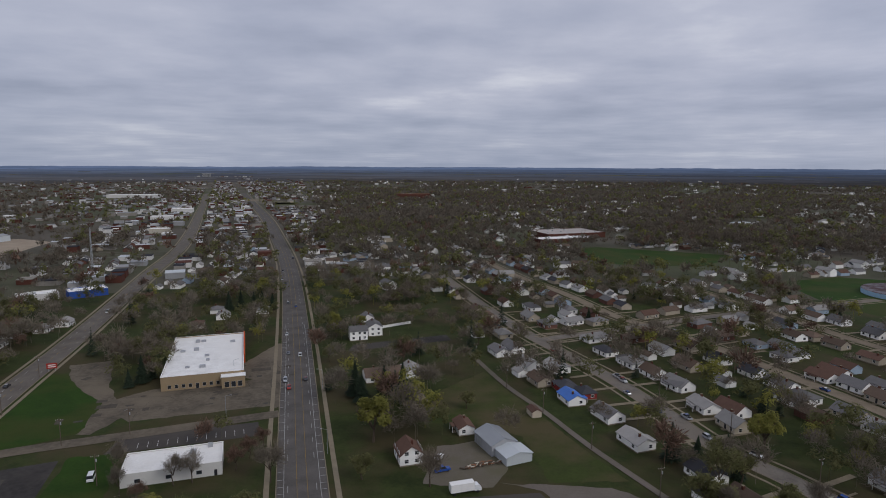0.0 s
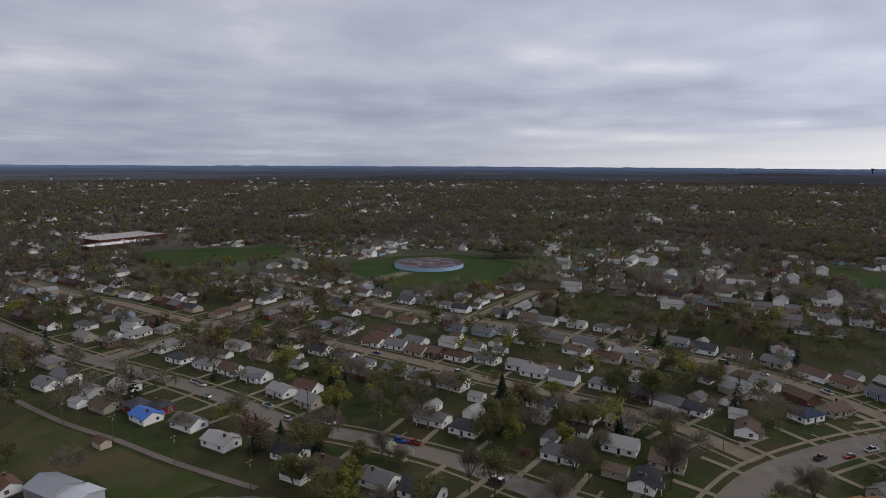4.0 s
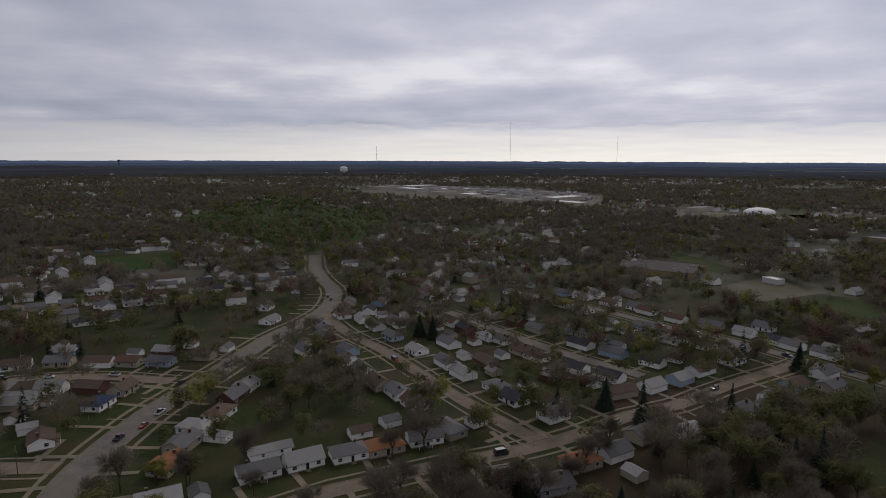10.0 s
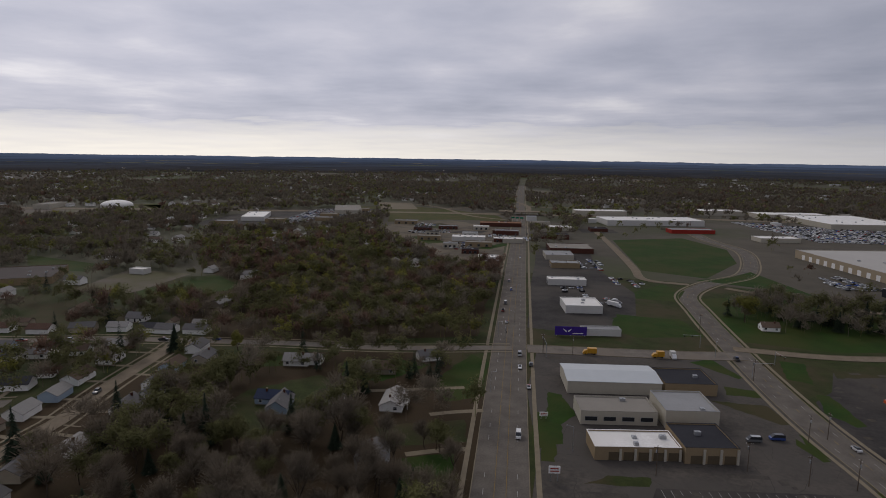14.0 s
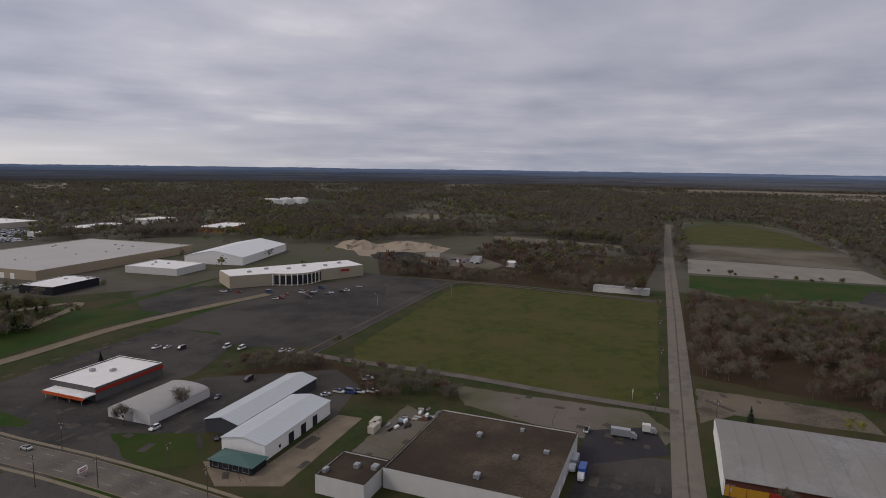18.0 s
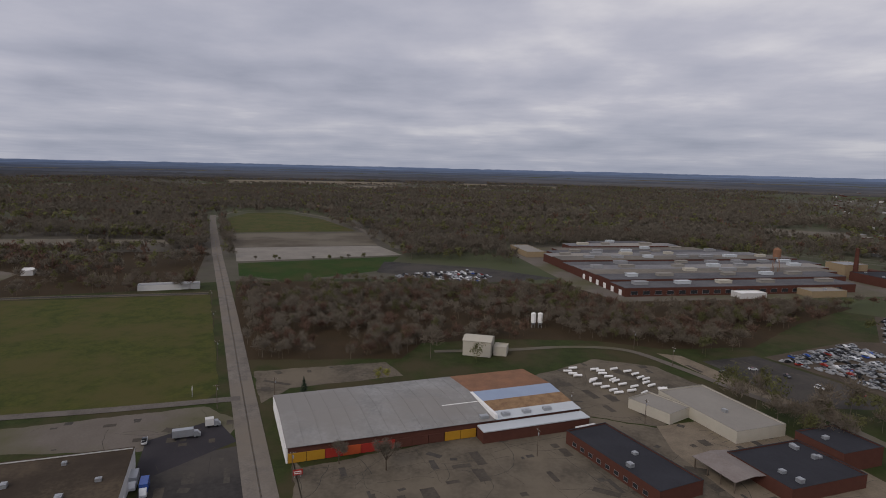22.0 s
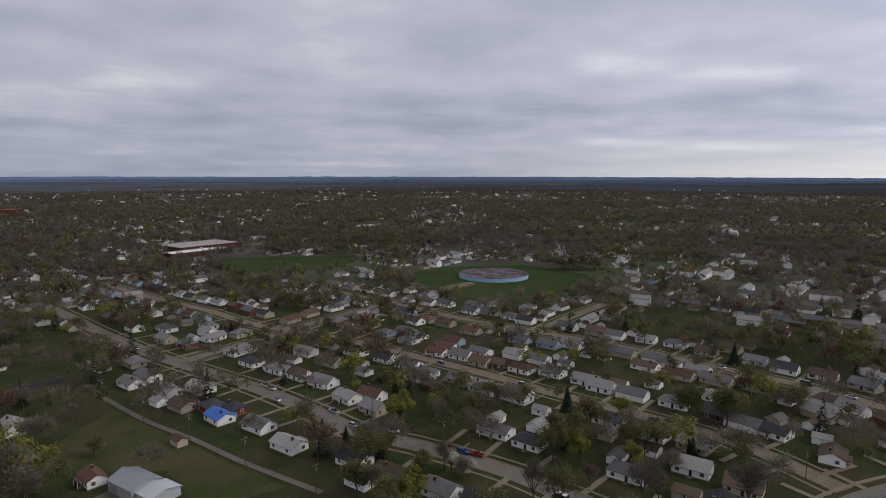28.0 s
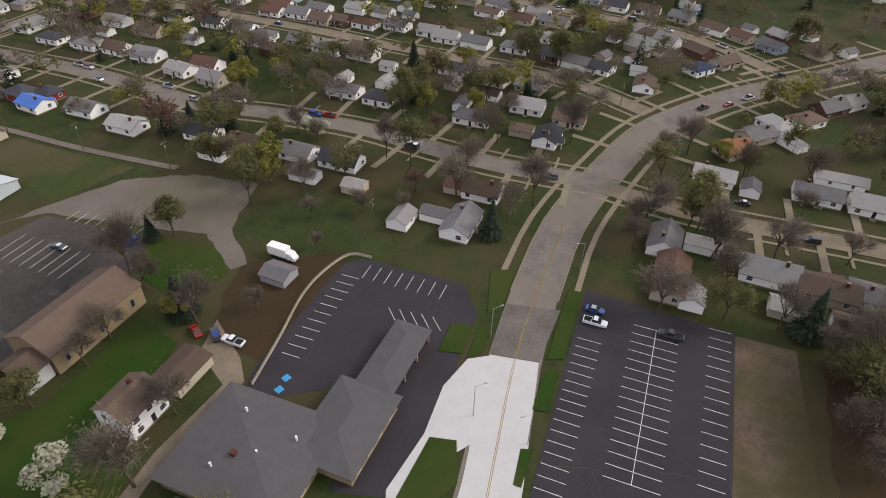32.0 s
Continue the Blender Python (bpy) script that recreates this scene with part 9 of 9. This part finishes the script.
def limbs(h, spread, count, r, fork=0.32):
    """A tapered trunk that forks into limbs and branches."""
    rr = random.Random(int(h * 100 + count))
    s = Shape()
    top = h * fork
    s.tube((0, 0, 0), (0.05 * h * rr.uniform(-1, 1), 0.05 * h * rr.uniform(-1, 1), top), r, r * 0.7, 7)
    base = Vector(s.v[7]) * 0 + Vector((0, 0, top * 0.95))
    for i in range(count):
        g = 2 * math.pi * (i + rr.random() * 0.6) / count
        out = spread * rr.uniform(0.45, 0.95)
        mid_ = Vector((math.cos(g) * out * 0.45, math.sin(g) * out * 0.45, top + (h - top) * rr.uniform(0.3, 0.5)))
        end = Vector((math.cos(g) * out, math.sin(g) * out, top + (h - top) * rr.uniform(0.65, 0.95)))
        s.tube(base, mid_, r * 0.5, r * 0.3, 5, caps=False)
        s.tube(mid_, end, r * 0.3, r * 0.08, 4, caps=False)
        for k in range(3):
            a = mid_.lerp(end, rr.uniform(0.1, 0.8))
            b = a + Vector((rr.uniform(-1, 1) * out * 0.5, rr.uniform(-1, 1) * out * 0.5, (h - top) * rr.uniform(0.12, 0.3)))
            s.tube(a, b, r * 0.16, r * 0.04, 3, caps=False)
    return s


def conifer_tris(h, r, n):
    z = trng.random(n) ** 1.3
    g = trng.random(n) * 2 * math.pi
    rad = r * (1 - z) * trng.uniform(0.55, 1.0, n) * (0.8 + 0.2 * np.sin(z * 40))
    c = np.stack([np.cos(g) * rad, np.sin(g) * rad, h * (0.08 + 0.92 * z)], 1)
    out = np.stack([np.cos(g), np.sin(g), np.full(n, -0.35)], 1)
    e = np.stack([-np.sin(g), np.cos(g), np.zeros(n)], 1)
    ln = (0.35 + 0.9 * (1 - z))[:, None] * r * 0.34
    return np.stack([c - out * ln * 0.6 - e * ln * 0.45, c - out * ln * 0.6 + e * ln * 0.45, c + out * ln], 1)


TREES = {}


def tree_kind(key, name, label, trunk, crown, leaf, category="tree"):
    """Meshes of one kind of tree, kept for all its copies."""
    TREES[key] = (name, label, trunk.mesh("trunk", BARK), tri_mesh("crown", crown, leaf), category)


for k in range(5):
    h, sp = (11, 13, 15, 12, 14)[k], (5.0, 5.8, 6.4, 4.8, 5.4)[k]
    crown = np.concatenate([twigs(1700, (0, 0, h * 0.6), (sp, sp, h * 0.4), 1.9, 0.046), flakes(300, (0, 0, h * 0.62), (sp, sp, h * 0.38), 0.8, 0.10, 11)])
    tree_kind(("bare", k), "bare_tree", "leafless grey-brown street tree with fine twigs", limbs(h, sp, 7, 0.26), crown, TWIG)
for k in range(4):
    h, sp = (10, 12, 9, 13)[k], (4.6, 5.4, 4.2, 5.6)[k]
    crown = np.concatenate([flakes(1300, (0, 0, h * 0.6), (sp, sp, h * 0.4), 0.6, 0.19, 12), twigs(800, (0, 0, h * 0.6), (sp, sp, h * 0.4), 1.4, 0.05)])
    tree_kind(("bud", k), "budding_tree", "garden tree with thin olive spring leaves", limbs(h, sp, 6, 0.24), crown, BUD)
for k in range(2):
    h, sp = (9, 11)[k], (4.2, 4.8)[k]
    tree_kind(("yellow", k), "spring_tree", "rounded tree in bright yellow-green spring leaf", limbs(h, sp, 6, 0.24), flakes(1900, (0, 0, h * 0.57), (sp, sp, h * 0.43), 0.7, 0.2, 11), BUD_YELLOW)
for k in range(2):
    h, rr_ = (8.5, 11.5)[k], (2.3, 3.0)[k]
    tree_kind(("conifer", k), "conifer", "dark green pointed conifer", Shape().tube((0, 0, 0), (0, 0, h * 0.9), 0.22, 0.05, 6), conifer_tris(h, rr_, 1100), NEEDLE)
h = 7.0
tree_kind(("blossom", 0), "blossom_tree", "small round tree in white blossom", limbs(h, 3.0, 6, 0.16, 0.22), flakes(1500, (0, 0, h * 0.56), (3.4, 3.4, h * 0.43), 0.5, 0.16, 9), BLOSSOM)
tree_kind(("rust", 0), "budding_tree", "garden tree with dark reddish buds", limbs(9.0, 4.0, 6, 0.22), np.concatenate([flakes(700, (0, 0, 5.4), (4.4, 4.4, 3.5), 0.8, 0.09, 9), twigs(900, (0, 0, 5.4), (4.4, 4.4, 3.5), 1.2, 0.05)]), TWIG_RED)


def tree(kind, x, y, size=1.0, turn=0.0):
    name, label, trunk, crown, category = TREES[kind]
    ob = thing(name, x, y, turn, 0, label, category, "trees of the neighbourhood")
    ob.scale = (size, size, size * (0.92 + 0.16 * ((x * 3.7 + y * 1.3) % 1)))
    for n, me in (("trunk", trunk), ("crown", crown)):
        o = new(n, me)
        o.parent = ob
    return ob


# trees that stand out by themselves
for kind, x, y, size in (("blossom", -1.5, 87, 1.45), ("blossom", -7, 104, 1.4), ("blossom", 110, 161, 1.2), ("blossom", 112.7, 155, 0.9), ("blossom", 295, 205, 0.9), ("blossom", 300, 168, 0.8),
                         ("yellow", 114.8, 204, 1.45), ("bud", 99, 162, 1.0), ("bud", 150.5, 152, 1.5), ("yellow", 151.5, 142, 1.3), ("bud", 212, 141, 1.6), ("bud", 222, 131, 1.6), ("yellow", 183, 134, 1.2), ("bud", 155.5, 41, 1.5), ("yellow", -25, 209, 2.0), ("yellow", -66, 361, 1.3), ("bud", 27, 355, 1.1), ("yellow", 207, -240, 1.1)):
    tree((kind, 0), x, y, size, x * 31)
for x, y, size in ((174, 171, 1.35), (95.7, 389, 0.9), (89.6, 201.4, 0.8), (98.4, 198.2, 1.0), (-38, 254, 1.35), (-34, 246, 1.2), (-25, 250, 1.3), (-17, 249, 1.4), (-20, 246, 1.2), (-54, 365, 0.9), (-141, 262, 1.0), (-138, 268, 1.1), (-136, 274, 0.9),
                   (-147, 408, 1.2), (-140, 412, 1.2), (-132, 415, 1.1), (-124, 408, 1.2), (-118, 412, 1.1), (236, -227, 1.3), (214, -115, 1.2), (35.6, 111, 1.15), (160, -60, 1.1), (-118, -322, 0.6), (300, 175, 1.1), (330, -60, 1.3), (323, -66, 1.2)):
    tree(("conifer", 1 if size > 1 else 0), x, y, size, x * 17)
for x, y, size in ((-104, 182, 0.8), (-84, 178, 0.75), (-79, 180, 0.8), (-98, 172, 0.6), (-189, -12, 1.0), (-193, -28, 0.7), (-115, -233, 0.9), (-93, -236, 0.8), (171, -86, 0.9), (176, -93, 0.9), (181, -99, 1.0), (165, -78, 0.8), (199.7, 110, 0.9), (80, 120, 0.7), (92, 112, 0.75), (100, 104, 0.6), (48, 100, 0.6), (72, 108, 0.5)):
    tree(("bare", int(x + y) % 4), x, y, size, x * 13)
for x, y, size in ((-66, 196, 0.9), (-64, 205, 0.8), (-68, 188, 0.9), (-58, 300, 0.9), (-166, 300, 0.9), (-90, 168, 0.8), (233, 9, 1.2), (240, 2, 1.1), (228, 16, 1.0)):
    tree(("rust" if x < -60 else "bud", 0), x, y, size, x * 7)
tree(("yellow", 1), -40, -414, 1.6, 40)
for k, (x, y) in enumerate([(-617, -175), (-619, -155), (-620, -151), (-624, -117), (-626, -101), (-628, -89), (-640, -83), (-634, -66)]):
    tree(("bud", k % 4) if k % 3 else ("bare", k % 5), x, y, (0.45, 0.6, 0.4)[k % 3], 25 * k)
for k, (x, y) in enumerate(((-70, -416), (-87, -425), (-80, -432), (-102, -428), (-96, -440), (-112, -445), (-127, -446), (-108, -432), (-118, -455), (-90, -412), (-134, -452), (-84, -440))):
    tree(("conifer", k % 2), x, y, (1.1, 1.35, 0.95)[k % 3], 30 * k)
for k, (x, y, size) in enumerate(((-62, 345, 1.3), (-50, 358, 1.0), (10, 240, 0.9), (-20, 300, 1.2), (20, 330, 1.1))):
    tree(("yellow", k % 2) if k < 2 else ("bud", k % 4), x, y, size, 50 * k)
for k, (x, y, size) in enumerate(((87, 148, 1.5), (174, 132.5, 1.3), (149.8, 40, 1.15), (192, 158.5, 1.0), (279, 154.8, 1.0), (143.7, 147.5, 1.15))):
    tree(("yellow", k % 2) if k in (0, 3) else ("bud", k % 4), x, y, size, 40 * k)
for k, (x, y, size) in enumerate(((127, -9.6, 0.8), (112, -19, 0.75), (97, -18, 0.8), (124, -16, 0.9), (105, -22, 0.9), (130, -4, 0.7), (21, 115.4, 0.8))):
    tree(("bare", k % 5), x, y, size, 70 * k)

for k, (kind, x, y, size) in enumerate((("yellow", 83.2, 143.2, 1.2), ("yellow", 114.6, 205.4, 1.3), ("yellow", 163.6, 129.1, 1.1), ("bud", 148.7, 37.3, 1.2), ("conifer", 36.8, 113.1, 1.25), ("bud", 229.3, 132.8, 1.3), ("yellow", 139.1, 191.6, 0.9), ("bud", 259.1, 121.7, 1.2))):
    tree((kind, k % 2), x, y, size, 35 * k)

take(rect(-88, 172, 18, 64, 44))
take([(-60, 298), (8, 318), (5, 352), (-58, 345)])
take([(42, 62), (36, 100), (58, 134), (96, 124), (112, 100), (96, 70)])
# which trees grow where: density per square metre and mix of kinds
MIXES = {
    "street": (("bare", 0.47), ("rust", 0.05), ("yellow", 0.06), ("conifer", 0.05), ("bud", 0.37)),
    "wood": (("bare", 0.76), ("rust", 0.04), ("conifer", 0.02), ("bud", 0.18)),
    "budwood": (("rust", 0.22), ("bare", 0.20), ("yellow", 0.12), ("bud", 0.46)),
    "dark": (("bare", 0.44), ("conifer", 0.12), ("bud", 0.44)),
    "golf": (("bud", 0.45), ("green", 0.3), ("bare", 0.2), ("conifer", 0.05)),
    "scrub": (("bare", 0.85), ("rust", 0.04), ("bud", 0.11)),
    "brush": (("bare", 0.56), ("rust", 0.24), ("bud", 0.20)),
    "thicket": (("bare", 0.84), ("rust", 0.10), ("bud", 0.06)),
    "far": (("bare", 0.72), ("rust", 0.03), ("conifer", 0.05), ("yellow", 0.008), ("bud", 0.192)),
}
LEAF = {"bare": TWIG, "bud": BUD, "yellow": BUD_YELLOW, "conifer": NEEDLE, "rust": TWIG_RED, "green": GREEN_LEAF}
INDUSTRY = [(-66, 60), (-110, 240), (-200, 300), (-300, 300), (-520, 420), (-540, 120), (-1000, -60), (-1000, -420), (-470, -620), (-400, -1000), (140, -1100), (110, -320), (40, -120)]


def waves(x, y, size, seed):
    """Smooth, uneven variation from -1 to 1 with features of about the given size."""
    k = 2 * math.pi / size
    a = np.sin(k * 0.61 * x + 1.7 * np.sin(k * 0.37 * y + seed) + seed)
    b = np.sin(k * 0.57 * y + 1.9 * np.sin(k * 0.43 * x + 2 * seed) + 3 * seed)
    c = np.sin(k * 0.9 * (x - 0.6 * y) + 1.3 * np.sin(k * 0.8 * (y + 0.4 * x)) + 5 * seed)
    return (a + b + 0.7 * c) / 2.4


def zone(x, y, r):
    """Density and mix at arrays of places."""
    ang = np.degrees(np.arctan2(y, x))
    dens = np.full(x.shape, 1 / 115.0)
    mix = np.full(x.shape, "street", dtype="U8")

    def put_zone(where, density, kind):
        dens[where] = density
        mix[where] = kind

    put_zone((r > 262) & (ang > -40) & (ang < 112), 1 / 125.0, "street")
    put_zone((r < 480) & (ang > 80) & (ang < 112), 1 / 115.0, "street")
    put_zone((r > 170) & (r < 460) & (ang > -75) & (ang < -8), 1 / 92.0, "street")
    put_zone((r > 440) & (ang > -60) & (ang < 112), 1 / 80.0, "street")
    put_zone((r > 620) & (ang > -20) & (ang < 62), 1 / 58.0, "far")
    put_zone((r > 900) & (ang > -20) & (ang < 62), 1 / 54.0, "far")
    put_zone((r > 560) & (ang <= -20) & (ang > -75), 1 / 55.0, "far")
    put_zone((r > 640) & (ang > 62) & (ang < 104), 1 / 52.0, "far")
    put_zone((ang > 112) & (ang < 122) & (r > 480), 1 / 240.0, "street")
    put_zone((ang > 102) & (ang < 112) & (r > 800), 1 / 230.0, "street")
    put_zone((ang >= 122) & (ang < 150) & (r > 420), 1 / 240.0, "scrub")
    put_zone(inside(INDUSTRY, x, y), 1 / 2600.0, "street")
    put_zone(((ang > 150) | (ang < -150)) & (r > 640), 1 / 45.0, "scrub")
    put_zone((ang > 128) & (ang <= 152) & (r > 880), 1 / 45.0, "scrub")
    put_zone((ang > 112) & (ang <= 150) & (r > 1650), 1 / 210.0, "scrub")
    put_zone((ang >= -150) & (ang < -100) & (r > 900), 1 / 50.0, "wood")
    put_zone((ang >= -118) & (ang < -75) & (r > 1250), 1 / 58.0, "wood")
    put_zone(inside([(640, 0), (740, 110), (1092, 215), (1590, 60), (1020, -150), (720, -70)], x, y), 1 / 105.0, "golf")
    put_zone(inside([(-50, -392), (-100, -398), (-150, -425), (-130, -470), (-80, -486), (-40, -460), (-28, -420)], x, y), 1 / 42.0, "dark")
    put_zone(inside([(-196, 240), (-250, 214), (-270, 290), (-320, 400), (-300, 430), (-225, 350)], x, y), 1 / 62.0, "street")
    put_zone(inside([(-196, -395), (-262, -440), (-230, -470), (-180, -440)], x, y), 1 / 200.0, "street")
    put_zone(inside([(-500, 430), (-350, 430), (-300, 600), (-420, 800), (-560, 640)], x, y), 1 / 120.0, "scrub")
    put_zone(inside([(-440, 340), (-500, 260), (-540, 430), (-480, 480)], x, y), 1 / 60.0, "scrub")
    put_zone(inside(WOOD_S, x, y), 1 / 40.0, "budwood")
    put_zone(inside(WOOD_SE, x, y), 1 / 58.0, "dark")
    put_zone(inside(WOOD_W, x, y), 1 / 34.0, "brush")
    put_zone(inside(WOOD_H, x, y), 1 / 24.0, "thicket")
    put_zone(inside([(-205, -60), (-245, -100), (-250, -78), (-215, -45)], x, y), 1 / 60.0, "scrub")
    put_zone(inside([(-395, -322), (-455, -330), (-470, -165), (-430, -150)], x, y), 1 / 60.0, "scrub")
    put_zone(inside([(-390, -400), (-415, -338), (-474, -185), (-670, -243), (-640, -420), (-480, -420), (-455, -470)], x, y), 1 / 58.0, "brush")
    put_zone(inside([(-198, -262), (-200, -226), (-216, -150), (-196, -152), (-184, -166), (-174, -180), (-176, -213), (-160, -265), (-183, -281)], x, y), 1 / 16.0, "thicket")
    put_zone(inside([(-205, 120), (-330, 150), (-345, 190), (-322, 184), (-310, 146), (-250, 168), (-244, 206), (-205, 196)], x, y), 1 / 70.0, "scrub")
    put_zone(inside([(-250, 216), (-272, 336), (-318, 410), (-300, 440), (-225, 330), (-205, 230)], x, y), 1 / 48.0, "street")
    return dens, mix


def scatter(r0, r1, share=1.0):
    """Places of trees in a ring, with their kinds."""
    area = math.pi * (r1 * r1 - r0 * r0)
    n = int(area / 22.0)
    r = np.sqrt(trng.random(n) * (r1 * r1 - r0 * r0) + r0 * r0)
    g = trng.random(n) * 2 * math.pi
    x, y = r * np.cos(g), r * np.sin(g)
    dens, mix = zone(x, y, r)
    # gaps and thickets
    clump = waves(x, y, 90.0, 0.7) + np.where(r > 560, 0.9 * waves(x, y, 420.0, 2.1), 0.0)
    keep = trng.random(n) < dens * 22.0 * share * np.clip(1 + 0.95 * clump, 0.05, 2.2)
    x, y, mix = x[keep], y[keep], mix[keep]
    free = np.array([is_free(a, b) and (clear_of_street(a, b) or lucky) for a, b, lucky in zip(x, y, trng.random(len(x)) < 0.1)], bool)
    x, y, mix = x[free], y[free], mix[free]
    kinds = []
    picks = trng.random(len(x))
    patch = waves(x, y, 260.0, 4.3)
    picks = np.clip(picks + 0.24 * patch, 0, 0.999)
    for m, pick in zip(mix, picks):
        for k, w in MIXES[m]:
            pick -= w
            if pick < 0:
                break
        kinds.append(k)
    return x, y, np.array(kinds), mix


# the nearest three hundred or so stand as trees of their own
x, y, kinds, mix = scatter(45, 262)
order = np.argsort(np.hypot(x, y))
for i in order[:400]:
    k = kinds[i]
    n = {"bare": 5, "bud": 4, "yellow": 2, "conifer": 2, "rust": 1}[k]
    tree((k, int(trng.integers(n))), float(x[i]), float(y[i]), float(trng.uniform(0.7, 1.35)) * (0.5 if mix[i] == "thicket" else 1.0), float(trng.uniform(0, 360)))
spare = [(float(x[i]), float(y[i]), kinds[i], mix[i]) for i in order[400:]]


def templates(kind, n, h, sp, long, thin, lumps):
    """Five shapes of one kind of far tree: each a list of vertices and of triangles."""
    out = []
    for _ in range(5):
        v, f = [], []
        if kind == "conifer":
            t = conifer_tris(h * 1.05, sp * 0.55, max(n, 24))
        else:
            if n and kind in ("bare", "rust"):
                t = np.concatenate([twigs(n * 3 // 4, (0, 0, h * 0.58), (sp, sp, h * 0.42), long * 1.3, thin * 0.8), flakes(n // 4, (0, 0, h * 0.6), (sp, sp, h * 0.42), long, thin, lumps)])
            else:
                t = flakes(n, (0, 0, h * 0.6), (sp, sp, h * 0.42), long, thin, lumps) if n else np.zeros((0, 3, 3))
            t = np.concatenate([t, np.array([[(-0.11, 0, 0), (0.11, 0, 0), (0, 0, h * 0.7)]])])
        v, f = t.reshape(-1, 3), np.arange(3 * len(t)).reshape(-1, 3)
        out.append((v, f))
    return out


def soft_mesh(name, v, f, material):
    me = bpy.data.meshes.new(name)
    me.vertices.add(len(v))
    me.vertices.foreach_set("co", v.astype(np.float32).ravel())
    me.loops.add(3 * len(f))
    me.loops.foreach_set("vertex_index", f.astype(np.int32).ravel())
    me.polygons.add(len(f))
    me.polygons.foreach_set("loop_start", np.arange(0, 3 * len(f), 3, dtype=np.int32))
    me.polygons.foreach_set("use_smooth", np.ones(len(f), bool))
    me.update(calc_edges=True)
    me.materials.append(material)
    return me


def plant(xs, ys, kinds, band, n, long, thin, low=0.75, high=1.2, lumps=8, mixes=None):
    """Joins all trees of a band, one object for each kind of foliage."""
    words = {"bare": "leafless grey-brown trees", "bud": "trees with thin olive spring leaves", "yellow": "bright yellow-green spring trees", "conifer": "dark conifers", "rust": "trees with reddish buds", "green": "fresh green trees"}
    for k in sorted(set(kinds)):
        sel = kinds == k
        px, py = xs[sel], ys[sel]
        leafy = k in ("bud", "yellow", "green")
        tmp = templates(k, n, 11.0, 4.8, long * (0.75 if leafy else 1.0), thin * (1.5 if leafy or k == "rust" else 1.0), lumps)
        which = trng.integers(0, 5, len(px))
        vs, fs, at = [], [], 0
        for w in range(5):
            m = which == w
            c = int(m.sum())
            if not c:
                continue
            v, f = tmp[w]
            g = trng.random(c) * 2 * math.pi
            s = trng.uniform(low, high, c)[:, None]
            if mixes is not None:
                s = s * np.where(mixes[sel][m] == "thicket", 0.5, np.where(mixes[sel][m] == "brush", 0.68, 1.0))[:, None]
            co, si = np.cos(g)[:, None], np.sin(g)[:, None]
            hz = np.array([far_z(q) for q in np.hypot(px[m], py[m])])[:, None]
            X = (v[:, 0] * co - v[:, 1] * si) * s + px[m][:, None]
            Y = (v[:, 0] * si + v[:, 1] * co) * s + py[m][:, None]
            Z = v[:, 2] * s * trng.uniform(0.8, 1.2, c)[:, None] + hz
            vs.append(np.stack([X, Y, Z], -1).reshape(-1, 3))
            fs.append((f[None] + (at + np.arange(c) * len(v))[:, None, None]).reshape(-1, 3))
            at += c * len(v)
        if vs:
            tagged(new(f"{band}_trees", soft_mesh(f"{band}_trees", np.concatenate(vs), np.concatenate(fs), LEAF[k])), f"{words[k]} in the {band} ground", "trees", "", "stuff")


sx = np.array([s[0] for s in spare])
sy = np.array([s[1] for s in spare])
sk = np.array([s[2] for s in spare])
sm = np.array([s[3] for s in spare])
if len(spare):
    plant(sx, sy, sk, "near", 480, 1.3, 0.13, 0.85, 1.45, mixes=sm)
x, y, kinds, mix = scatter(262, 560)
plant(x, y, kinds, "middle", 200, 1.8, 0.18, 0.75, 1.45, mixes=mix)
x, y, kinds, mix = scatter(560, 1000, 0.85)
plant(x, y, kinds, "farther", 46, 2.3, 0.55, 0.8, 1.5, lumps=8)
x, y, kinds, mix = scatter(1000, 2200, 0.42)
plant(x, y, kinds, "distant", 16, 3.4, 1.3, 0.75, 1.5, 6)
x, y, kinds, mix = scatter(2200, 2980, 0.26)
plant(x, y, kinds, "remote", 8, 4.6, 2.2, 0.65, 1.15, 4)
